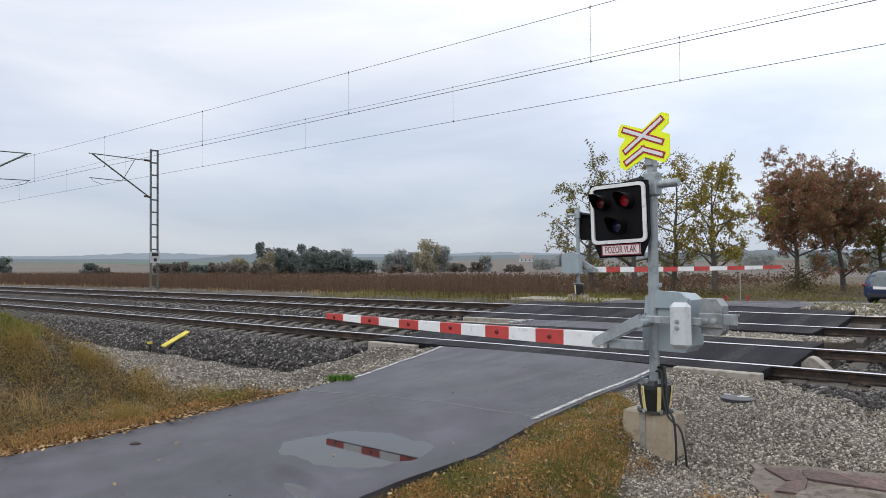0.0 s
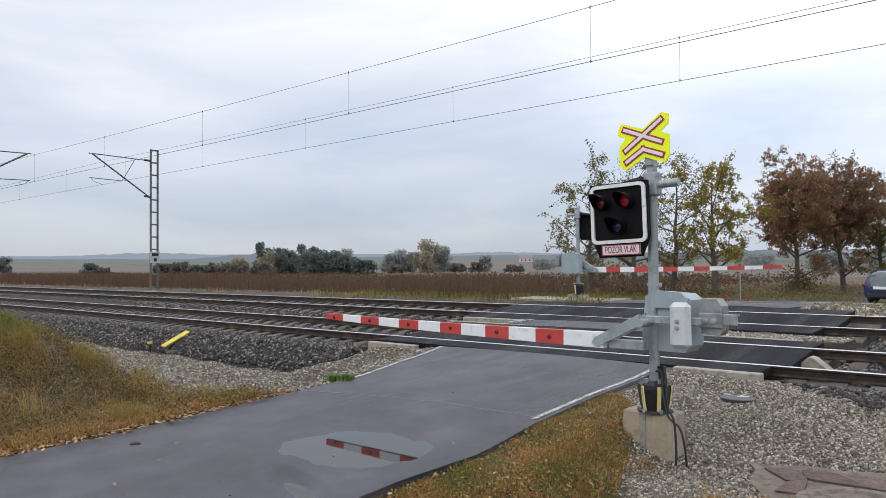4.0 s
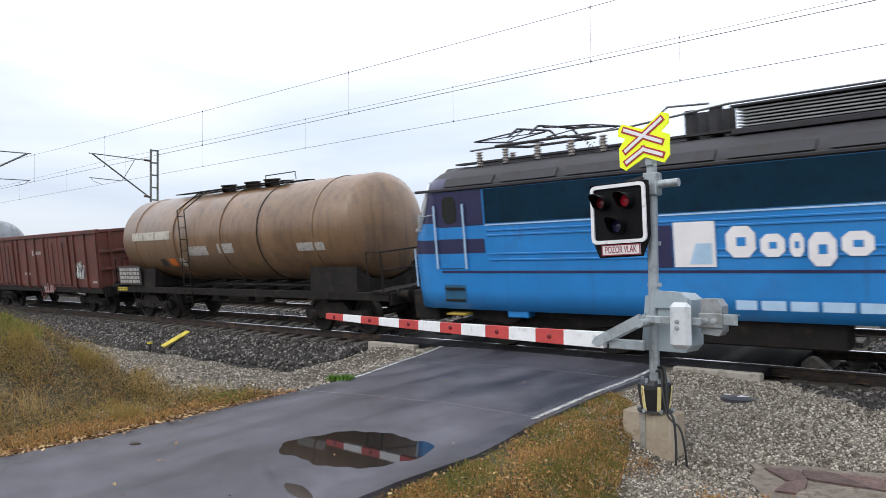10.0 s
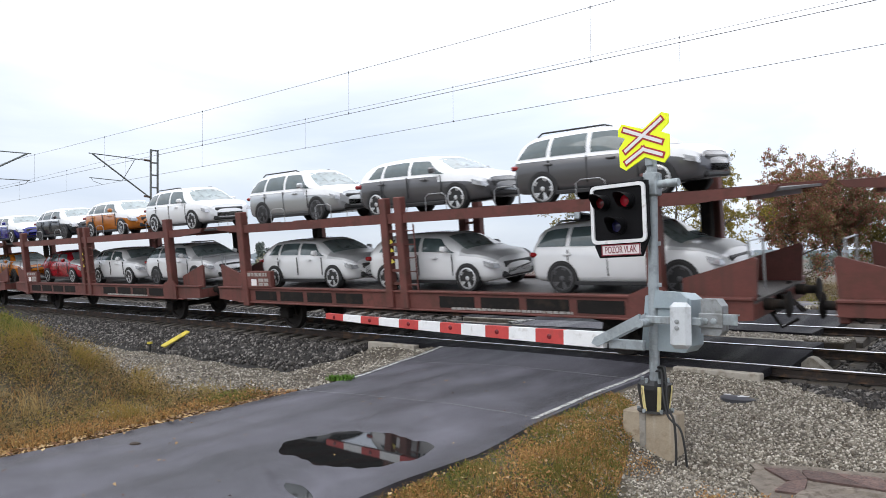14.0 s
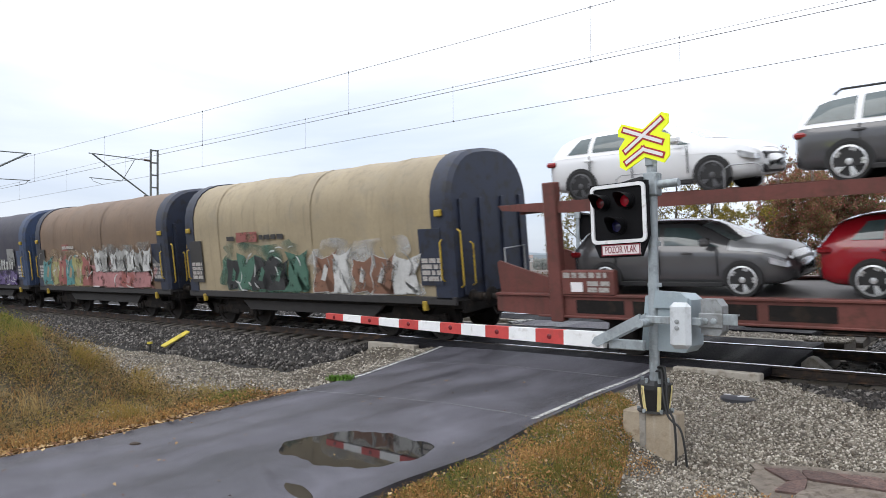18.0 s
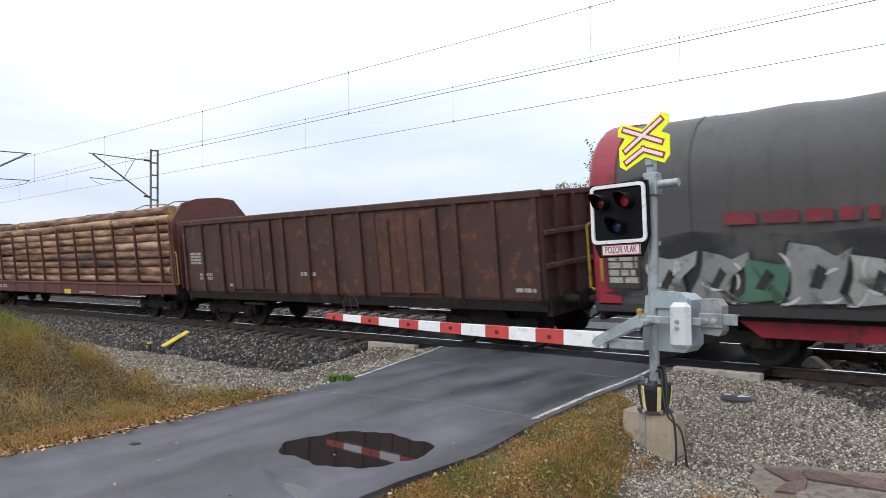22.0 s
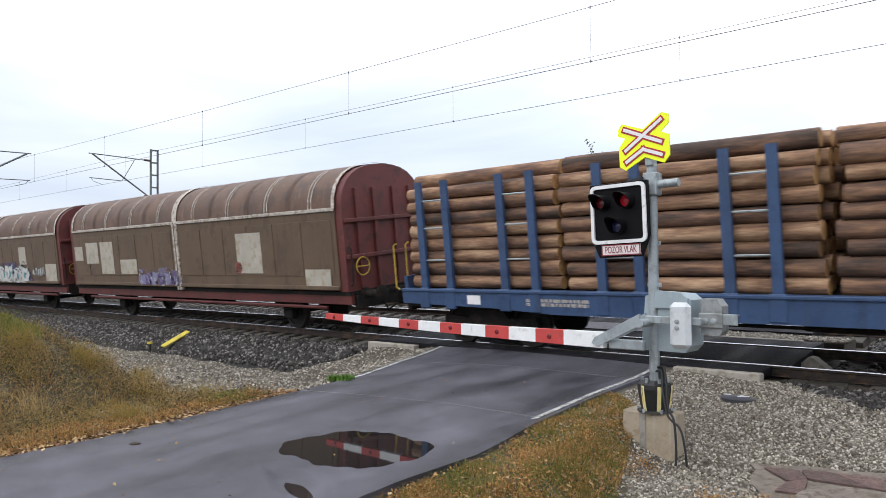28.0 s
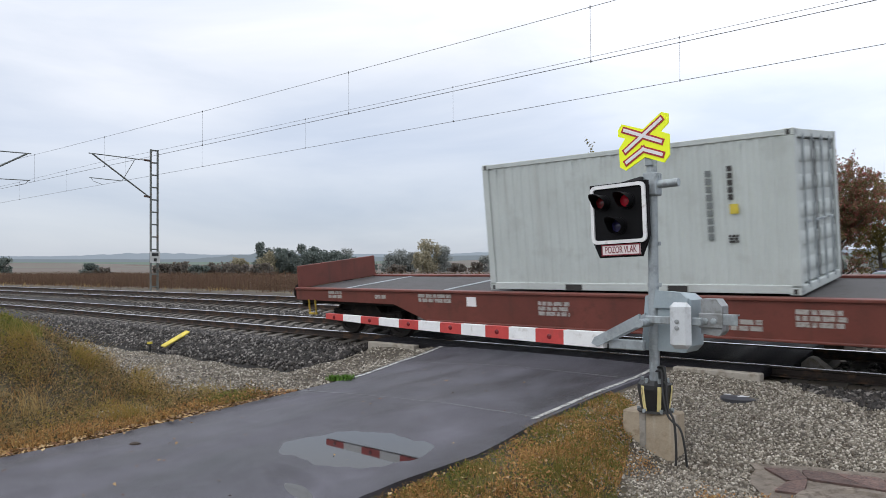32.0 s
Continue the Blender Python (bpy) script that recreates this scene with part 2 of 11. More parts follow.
# ---- mesh helpers ----
class Shape:
    """Collects vertices and faces of one part."""

    def __init__(self):
        self.v, self.f = [], []

    def add(self, verts, faces):
        k = len(self.v)
        self.v += [tuple(p) for p in verts]
        self.f += [tuple(i + k for i in q) for q in faces]
        return self

    def box(self, x0, x1, y0, y1, z0, z1, bevel=0.0, m=None):
        c = bevel
        if c <= 0:
            p = [(x, y, z) for x in (x0, x1) for y in (y0, y1) for z in (z0, z1)]
            q = [(0, 1, 3, 2), (4, 6, 7, 5), (0, 4, 5, 1), (2, 3, 7, 6), (0, 2, 6, 4), (1, 5, 7, 3)]
        else:
            p, q, idx = [], [], {}
            for ix, x in enumerate((x0, x1)):
                for iy, y in enumerate((y0, y1)):
                    for iz, z in enumerate((z0, z1)):
                        dx, dy, dz = (c if ix == 0 else -c), (c if iy == 0 else -c), (c if iz == 0 else -c)
                        for a, o in enumerate(((0, dy, dz), (dx, 0, dz), (dx, dy, 0))):
                            idx[ix, iy, iz, a] = len(p)
                            p.append((x + o[0], y + o[1], z + o[2]))
            g = lambda *k: idx[k]
            for i in (0, 1):
                q.append((g(i, 0, 0, 0), g(i, 0, 1, 0), g(i, 1, 1, 0), g(i, 1, 0, 0)))
                q.append((g(0, i, 0, 1), g(1, i, 0, 1), g(1, i, 1, 1), g(0, i, 1, 1)))
                q.append((g(0, 0, i, 2), g(0, 1, i, 2), g(1, 1, i, 2), g(1, 0, i, 2)))
                for j in (0, 1):
                    q.append((g(i, j, 0, 0), g(i, j, 1, 0), g(i, j, 1, 1), g(i, j, 0, 1)))
                    q.append((g(i, 0, j, 0), g(i, 1, j, 0), g(i, 1, j, 2), g(i, 0, j, 2)))
                    q.append((g(0, i, j, 1), g(1, i, j, 1), g(1, i, j, 2), g(0, i, j, 2)))
                    for k in (0, 1):
                        q.append((g(i, j, k, 0), g(i, j, k, 1), g(i, j, k, 2)))
        if m is not None:
            p = [m @ Vector(a) for a in p]
        return self.add(p, q)

    def cyl(self, a, b, r, r2=None, n=10, caps=True):
        a, b = Vector(a), Vector(b)
        r2 = r if r2 is None else r2
        d = (b - a).normalized()
        u = d.orthogonal().normalized()
        w = d.cross(u)
        ring = [(math.cos(2 * math.pi * i / n), math.sin(2 * math.pi * i / n)) for i in range(n)]
        p = [a + (u * c + w * s) * r for c, s in ring] + [b + (u * c + w * s) * r2 for c, s in ring]
        q = [(i, (i + 1) % n, n + (i + 1) % n, n + i) for i in range(n)]
        if caps:
            q += [tuple(reversed(range(n))), tuple(range(n, 2 * n))]
        return self.add(p, q)

    def tube(self, pts, r, n=6):
        pts = [Vector(p) for p in pts]
        rings = []
        ref = None
        for i, p in enumerate(pts):
            d = (pts[min(i + 1, len(pts) - 1)] - pts[max(i - 1, 0)]).normalized()
            ref = d.orthogonal() if ref is None else ref - d * ref.dot(d)
            u = ref.normalized()
            w = d.cross(u)
            rings.append([p + (u * math.cos(2 * math.pi * k / n) + w * math.sin(2 * math.pi * k / n)) * r for k in range(n)])
        return self.loft(rings)

    def prism(self, poly, axis, t0, t1):
        """Extrude a polygon. axis x: poly is (y, z); y: (x, z); z: (x, y)."""
        put = {"x": lambda a, b, t: (t, a, b), "y": lambda a, b, t: (a, t, b), "z": lambda a, b, t: (a, b, t)}[axis]
        n = len(poly)
        p = [put(a, b, t0) for a, b in poly] + [put(a, b, t1) for a, b in poly]
        q = [(i, (i + 1) % n, n + (i + 1) % n, n + i) for i in range(n)] + [tuple(reversed(range(n))), tuple(range(n, 2 * n))]
        return self.add(p, q)

    def loft(self, rings, caps=True):
        n = len(rings[0])
        p = [v for ring in rings for v in ring]
        q = [(k * n + i, k * n + (i + 1) % n, (k + 1) * n + (i + 1) % n, (k + 1) * n + i) for k in range(len(rings) - 1) for i in range(n)]
        if caps:
            q += [tuple(reversed(range(n))), tuple(range((len(rings) - 1) * n, len(rings) * n))]
        return self.add(p, q)

    def lathe(self, profile, centre, axis="z", n=16):
        """profile: (radius, height) pairs."""
        cx, cy, cz = centre
        rings = []
        for r, h in profile:
            ring = []
            for i in range(n):
                c, s = r * math.cos(2 * math.pi * i / n), r * math.sin(2 * math.pi * i / n)
                ring.append({"z": (cx + c, cy + s, cz + h), "y": (cx + c, cy + h, cz + s), "x": (cx + h, cy + c, cz + s)}[axis])
            rings.append(ring)
        return self.loft(rings)

    def hoop(self, centre, radius, r, axis="y", n=20):
        """A round wheel rim bent from rod."""
        c = Vector(centre)
        arm = {"y": lambda p, q: Vector((p, 0, q)), "x": lambda p, q: Vector((0, p, q))}[axis]
        return self.tube([c + arm(radius * math.cos(2 * math.pi * k / n), radius * math.sin(2 * math.pi * k / n)) for k in range(n + 1)], r, 6)

    def mesh(self, name, material, smooth=True):
        me = bpy.data.meshes.new(name)
        me.from_pydata(self.v, [], self.f)
        bm = bmesh.new()
        bm.from_mesh(me)
        bmesh.ops.recalc_face_normals(bm, faces=bm.faces)
        bm.to_mesh(me)
        bm.free()
        if material:
            me.materials.append(material)
        if smooth:
            me.polygons.foreach_set("use_smooth", [True] * len(me.polygons))
            me.set_sharp_from_angle(angle=radians(35))
        return me


def part(name, shape, material, parent=None, label="", smooth=True, at=None):
    """Links a shape, or a mesh that is shared, as one mesh object under a thing or a part."""
    ob = new(name, shape.mesh(name, material, smooth) if isinstance(shape, Shape) else shape)
    if parent is not None:
        ob.parent = parent
    if at is not None:
        ob.matrix_basis = at
    if label:
        tagged(ob, label)
    return ob


def weld(me):
    bm = bmesh.new()
    bm.from_mesh(me)
    bmesh.ops.remove_doubles(bm, verts=bm.verts, dist=0.0005)
    bmesh.ops.recalc_face_normals(bm, faces=bm.faces)
    bm.to_mesh(me)
    bm.free()
    me.polygons.foreach_set("use_smooth", [True] * len(me.polygons))
    me.set_sharp_from_angle(angle=radians(50))
    return me


def thing(name, label, category, group="", kind="", at=None):
    ob = tagged(new(name), label, category, group, kind)
    ob.empty_display_size = 0.2
    if at is not None:
        ob.matrix_basis = at
    return ob


def fast_mesh(name, verts, faces, material, smooth=False):
    """A large mesh from numpy arrays with faces of one size."""
    me = bpy.data.meshes.new(name)
    k = faces.shape[1]
    me.vertices.add(len(verts))
    me.vertices.foreach_set("co", np.ascontiguousarray(verts, dtype=np.float32).ravel())
    me.loops.add(faces.size)
    me.loops.foreach_set("vertex_index", np.ascontiguousarray(faces, dtype=np.int32).ravel())
    me.polygons.add(len(faces))
    me.polygons.foreach_set("loop_start", np.arange(0, faces.size, k, dtype=np.int32))
    me.update(calc_edges=True)
    me.validate()
    if smooth:
        me.polygons.foreach_set("use_smooth", [True] * len(faces))
    for m in material if isinstance(material, (list, tuple)) else [material]:
        me.materials.append(m)
    return me


# ---- the lie of the land: metres, x along the tracks, y across them; the near rail's top is 0 ----
GAUGE, CANT, NEAR_Y, FAR_Y, FAR_Z = 1.507, 0.1095, 12.775, 17.184, 0.3293
NEAR_TRACK = Matrix.Translation((0, NEAR_Y + GAUGE / 2 * math.cos(CANT), GAUGE / 2 * math.sin(CANT))) @ Matrix.Rotation(CANT, 4, "X")
FAR_TRACK = Matrix.Translation((0, FAR_Y + GAUGE / 2 * math.cos(CANT), FAR_Z + GAUGE / 2 * math.sin(CANT))) @ Matrix.Rotation(CANT, 4, "X")


def curve(table):
    xs, ys = zip(*table)
    return lambda v: np.interp(v, xs, ys)


road_z = curve([(-40, -0.5), (0, -0.45), (4, -0.36), (6, -0.28), (8, -0.22), (11, -0.12), (12.1, -0.03), (12.775, 0.0), (14.27, 0.163),
                (17.18, 0.327), (18.68, 0.492), (20, 0.55), (22, 0.53), (25, 0.42), (30, 0.18), (34, 0.08), (60, 0.0)])
road_left = curve([(-40, -9.0), (4, -9.1), (6, -9.25), (8, -9.5), (9, -9.75), (10.1, -10.16), (12.1, -10.72), (20, -11.3), (24, -11.6), (28, -11.8), (31, -11.0), (33, -9.5), (35, -7.0), (60, -7.0)])
road_right = curve([(-40, -4.4), (3, -4.75), (6, -4.85), (7.6, -5.16), (9.3, -5.34), (12.1, -5.5), (20, -5.9), (24, -5.6), (26.5, -4.6), (28, -1.0), (29.5, 12.0), (34, 14.0), (35, 12.0), (35.5, -7.0), (60, -7.0)])
verge_z = curve([(-40, 0.0), (1.5, -0.02), (4.6, -0.60), (6, -0.66), (8, -0.68), (8.56, -0.63), (9, -0.52), (11, -0.26), (12.1, -0.17), (12.6, -0.24), (19.5, 0.1), (21, 0.42), (25, 0.36), (30, 0.14), (34, 0.05), (60, 0.0)])
left_z = curve([(-40, -0.7), (3, -0.7), (5, -0.80), (10.8, -0.88), (12, -0.85), (19, -0.3), (21.2, 0.46), (23.5, 0.46), (27, 0.25), (60, 0.0)])


def smooth(a, b, v):
    t = np.clip((v - a) / (b - a), 0, 1)
    return t * t * (3 - 2 * t)


def land(x, y):
    """Height of the ground under the road, the ballast and all the rest."""
    x, y = np.asarray(x, float), np.asarray(y, float)
    rl, rr, rz = road_left(y), road_right(y), road_z(y)
    mid = rz - 0.06
    z = np.where(x > (rl + rr) / 2, mid + (verge_z(y) - mid) * smooth(0.6, 1.5, x - rr), mid + (left_z(y) - mid) * smooth(0.15, 2.6, rl - x))
    # the overgrown mound beside the road
    mound = 1.68 * np.exp(-(((x + 14.85) / 3.0) ** 2 + ((y - 4.2) / 2.0) ** 2)) + 0.35 * np.exp(-(((x + 20) / 5.0) ** 2 + ((y - 1.5) / 2.6) ** 2))
    z = z + mound * smooth(0.3, 2.8, rl - x)
    # gravel banked up against the end of the deck
    bank_ = z + 0.6 * smooth(-15.0, -12.2, x) * smooth(9.2, 11.7, y) * (x < -9) * smooth(0.0, 0.8, rl - x) * (y < 16)
    z = np.minimum(bank_, np.maximum(z, -0.20 - 0.22 * np.maximum(0, 11.9 - y)))
    far = np.maximum(0, np.hypot(x, y) - 170)
    z = z + far * 0.011 * (0.80 + 0.35 * np.sin(np.arctan2(y, x) * 9.0 + 1.0))
    bumpy = 0.02 * np.sin(x * 3.1 + 1.3 * np.sin(y * 2.3)) + 0.02 * np.sin(y * 4.3 + x)
    off = smooth(0.0, 0.6, np.maximum(rl - x, x - rr))
    return z + bumpy * off * (np.hypot(x, y) < 60)


def spaced(*runs):
    out = []
    for a, b, step in runs:
        out += list(np.arange(a, b, step))
    return np.array(out)


gx = spaced((-4000, -1000, 500), (-1000, -300, 70), (-300, -90, 15), (-90, -32, 2.0), (-32, -14, 0.5), (-14, 2, 0.2), (2, 14, 1.0), (14, 100, 8), (100, 800, 70), (800, 4001, 400))
gy = spaced((-400, -40, 60), (-40, 0, 4), (0, 2.5, 0.5), (2.5, 13, 0.2), (13, 24, 0.4), (24, 60, 2), (60, 200, 10), (200, 900, 40), (900, 4201, 300))
X2, Y2 = np.meshgrid(gx, gy, indexing="ij")
Z2 = land(X2, Y2)
nx, ny = len(gx), len(gy)
ids = np.arange(nx * ny).reshape(nx, ny)
quads = np.stack([ids[:-1, :-1], ids[1:, :-1], ids[1:, 1:], ids[:-1, 1:]], -1).reshape(-1, 4)

FIELD = make("distant_fields", (0.120, 0.094, 0.080), 0.95, 0, 0.2, 0.012, 1.5, 0.0, (0.105, 0.118, 0.085), 0.55)
WEED_SOIL = make("brown_field_edge", (0.085, 0.058, 0.036), 0.95, 0, 0.35, 0.4, 12, 0.5, (0.10, 0.085, 0.045), 0.5)
ground_mesh = fast_mesh("ground", np.stack([X2, Y2, Z2], -1).reshape(-1, 3), quads, [GRAVEL_BED, SOIL, WEED_SOIL, FIELD], True)
cx = X2[:-1, :-1].ravel() + 0.1
cy = Y2[:-1, :-1].ravel() + 0.1
edge = 0.35 * np.sin(cx * 1.7) + 0.3 * np.sin(cy * 2.1 + cx)
kind = np.zeros(len(cx), int)
right_grass = (cx > -6) & (cx < 6) & (cy < 9.6 - 1.15 * np.maximum(0, cx + 5.4) ** 1.2 + edge)
left_grass = (cx < -8) & (cy < 7.2 - 0.16 * np.maximum(0, -cx - 12) + edge)
kind[right_grass | left_grass | (cy < 2)] = 1
kind[(cy > 21.2)] = 2
kind[(cy > 95) | (np.abs(cx) > 250)] = 3
ground_mesh.polygons.foreach_set("material_index", kind.astype(np.int32))
ground = tagged(new("ground", ground_mesh), "gravel, grass and brown field around the level crossing", "ground", kind="structure")


PUDDLE_Z = -0.287


HOLLOWS = ((-6.07, 5.42, 0.0, 0.80, 0.69, 3.0, PUDDLE_Z), (-5.46, 4.17, radians(-19), 0.34, 0.085, 2.0, -0.348))


def hollow(x, y, z):
    """The asphalt sags into shallow hollows with a low rim, where rain stands."""
    for cx_, cy_, turn_, a, b, p, deep in HOLLOWS:
        u = (x - cx_) * math.cos(turn_) + (y - cy_) * math.sin(turn_)
        v = -(x - cx_) * math.sin(turn_) + (y - cy_) * math.cos(turn_)
        d = (abs(u / a) ** p + abs(v / b) ** p) ** (1 / p) + 0.06 * math.sin(x * 9 + 1) * math.sin(y * 7) + 0.03 * math.sin(x * 23 + y * 15)
        w = min(1.0, max(0.0, (2.5 - d) / 1.0))
        w = w * w * (3 - 2 * w)
        z += (deep + 0.014 * (d - 1) - z) * w
    return z


def strip(name, ys, left, right, height, material, thick=0.08, across=6, sag=False):
    """A slab that follows the land: a carpet of quads with a skirt."""
    rows = []
    for y in ys:
        a, b = float(left(y)), float(right(y))
        xs = [a + (b - a) * k / across for k in range(across + 1)]
        row = [(x, y, float(height(y)) + 0.03 * (1 - (2 * k / across - 1) ** 2)) for k, x in enumerate(xs)]
        rows.append([(x, y_, hollow(x, y_, z)) for x, y_, z in row] if sag else row)
    s = Shape()
    w = across + 1
    s.v = [p for r in rows for p in r]
    s.f = [(i * w + k, i * w + k + 1, (i + 1) * w + k + 1, (i + 1) * w + k) for i in range(len(rows) - 1) for k in range(across)]
    base = len(s.v)
    rim = [i * w for i in range(len(rows))] + [(len(rows) - 1) * w + k for k in range(1, w)] + [i * w + across for i in range(len(rows) - 2, -1, -1)] + [k for k in range(across - 1, 0, -1)]
    s.v += [(s.v[i][0], s.v[i][1], s.v[i][2] - thick) for i in rim]
    n = len(rim)
    s.f += [(rim[i], rim[(i + 1) % n], base + (i + 1) % n, base + i) for i in range(n)]
    return part(name, s, material)


near_ys = [-40, -20, -8, -2, 0, 1, 2, 2.5, 3.0] + [3.2 + 0.05 * k for k in range(76)] + [7.0 + 0.5 * k for k in range(10)] + [11.95]
road = strip("road", near_ys, road_left, road_right, lambda y: road_z(y) - 0.005, ASPHALT, 0.10, 96, True)
tagged(road, "damp grey asphalt road leading to the crossing", "road", kind="structure")
far_ys = [20.0 + 0.5 * k for k in range(0, 31)]
road_far = strip("road", far_ys, road_left, road_right, lambda y: road_z(y) - 0.005, ASPHALT, 0.10)
tagged(road_far, "damp asphalt road beyond the tracks", "road", kind="structure")

# worn white lines at the road's edges
for side, off, y0, y1 in ((road_left, 0.10, 8.2, 11.9), (road_right, -0.10, 7.65, 11.9), (road_right, -0.09, 4.2, 5.2)):
    ln = strip("road_marking", [y0 + (y1 - y0) * k / 10 for k in range(11)], lambda y, s=side, o=off: s(y) + o - 0.035, lambda y, s=side, o=off: s(y) + o + 0.035,
               lambda y: road_z(y) - 0.005 + 0.012, WHITE_LINE, 0.006, 1)
    tagged(ln, "worn white edge line on the asphalt", "road marking", kind="structure")

# shallow puddle and small wet patch on the road: irregular sheets of still water
def puddle(x, y, rx, ry, z):
    s = Shape().prism([(x + rx * math.cos(2 * math.pi * k / 40), y + ry * math.sin(2 * math.pi * k / 40)) for k in range(40)], "z", z - 0.09, z)
    return tagged(part("puddle", s, WATER), "shallow rain puddle on the asphalt", "puddle", kind="structure")


puddle(-6.07, 5.42, 0.98, 0.85, PUDDLE_Z)
puddle(-5.46, 4.17, 0.40, 0.13, -0.348)
# tarred seam across the road, and a crack branching from it
SEAM = make("dull_road_seam", (0.135, 0.135, 0.145), 0.55, 0, 0.3, 6, 60, 0.2, (0.075, 0.075, 0.083), 0.55)


def seam(pts, w):
    """A thin uneven filled joint lying on the asphalt."""
    s = Shape()
    up, rows = Vector((0, 0, 1)), []
    for (x0, y0), (x1, y1) in zip(pts, pts[1:]):
        for k in range(8):
            rows.append((x0 + (x1 - x0) * k / 8, y0 + (y1 - y0) * k / 8 + random.uniform(-0.012, 0.012)))
    rows.append(pts[-1])
    ring = []
    for x, y in rows:
        f = (x - float(road_left(y))) / float(road_right(y) - road_left(y))
        z = hollow(x, y, float(road_z(y)) - 0.005 + 0.03 * (1 - (2 * f - 1) ** 2))
        h = w * random.uniform(0.5, 1.3) / 2
        ring.append([(x, y - h, z - 0.004), (x, y - h, z + 0.003), (x, y + h, z + 0.003), (x, y + h, z - 0.004)])
    s.loft(ring)
    tagged(part("road_seam", s, SEAM, smooth=False), "pale filled seam in the asphalt", "road seam", kind="structure")


seam([(-9.45, 7.2), (-9.0, 7.29), (-6.85, 7.66), (-5.25, 7.76)], 0.045)
seam([(-9.9, 10.2), (-8.0, 10.65), (-5.5, 10.8)], 0.03)

# ---- the two tracks ----
def rail_profile(y, top=0.0):
    h = [(-0.036, 0), (0.036, 0), (0.036, -0.03), (0.010, -0.046), (0.010, -0.128), (0.075, -0.145), (0.075, -0.159), (-0.075, -0.159), (-0.075, -0.145), (-0.010, -0.128), (-0.010, -0.046), (-0.036, -0.03)]
    return [(y + a, top + b) for a, b in h]


def railway(name, m, label):
    t = thing(name, label, "railway track", kind="structure", at=m)
    for y in (-GAUGE / 2, GAUGE / 2):
        r = part("rail", Shape().prism(rail_profile(y, -0.004), "x", -500, 120), RAIL_RUST, t, "rust-brown steel rail", False)
        part("running_surface", Shape().prism([(y - 0.030, -0.004), (y + 0.030, -0.004), (y + 0.026, 0), (y - 0.026, 0)], "x", -500, 120), BARE_STEEL, r, "polished rail head", False)
    sl = Shape().prism([(-1.25, -0.36), (1.25, -0.36), (1.25, -0.20), (1.20, -0.175), (0.45, -0.165), (0.3, -0.21), (-0.3, -0.21), (-0.45, -0.165), (-1.20, -0.175), (-1.25, -0.20)], "x", -0.13, 0.13).mesh("sleeper", SLEEPER, False)
    for k in range(130):
        x = 4.2 - 0.6 * k
        if not -12.6 < x < -4.0:
            part("sleeper", sl, None, t, at=pose(x + random.uniform(-0.02, 0.02), 0, random.uniform(-0.012, 0.0)))
    rest = Shape()
    for k in range(200):
        rest.box(-74 - 0.6 * k - 0.13, -74 - 0.6 * k + 0.13, -1.25, 1.25, -0.36, -0.175)
    tagged(part("distant_sleepers", rest, SLEEPER, t), kind="stuff")
    return t


railway("track_near", NEAR_TRACK, "canted railway track with polished rails on concrete sleepers")
railway("track_far", FAR_TRACK, "second canted railway track on concrete sleepers")

BED_PROFILE = [(10.75, -1.0), (11.15, -0.64), (11.72, -0.30), (12.3, -0.285), (12.775, -0.245), (14.27, -0.085), (14.9, -0.03), (15.6, -0.13), (16.6, 0.03), (17.18, 0.075),
               (18.68, 0.24), (19.6, 0.28), (20.3, 0.0), (20.9, -0.4)]
bed_z = curve(BED_PROFILE)


def bed_height(x, y):
    """Top of the ballast; it sinks away where the crossing's deck lies on it."""
    drop = smooth(0.35, 0.0, np.maximum(-12.95 - np.asarray(x, float), np.asarray(x, float) + 3.6)) * 0.5
    return bed_z(y) - drop


bx = spaced((-420, -60, 20), (-60, -13.4, 1.2), (-13.4, -2.8, 0.2), (-2.8, 12, 1.2), (12, 130, 20))
by = spaced((10.75, 20.95, 0.15))
XB, YB = np.meshgrid(bx, by, indexing="ij")
ZB = bed_height(XB, YB) + 0.02 * np.sin(XB * 5 + YB * 7)
nb, mb_ = len(bx), len(by)
idb = np.arange(nb * mb_).reshape(nb, mb_)
qb = np.stack([idb[:-1, :-1], idb[1:, :-1], idb[1:, 1:], idb[:-1, 1:]], -1).reshape(-1, 4)
tagged(new("ballast", fast_mesh("ballast", np.stack([XB, YB, ZB], -1).reshape(-1, 3), qb, BALLAST_BED, True)), "dark crushed-stone ballast bed under the rails", "ballast", kind="structure")


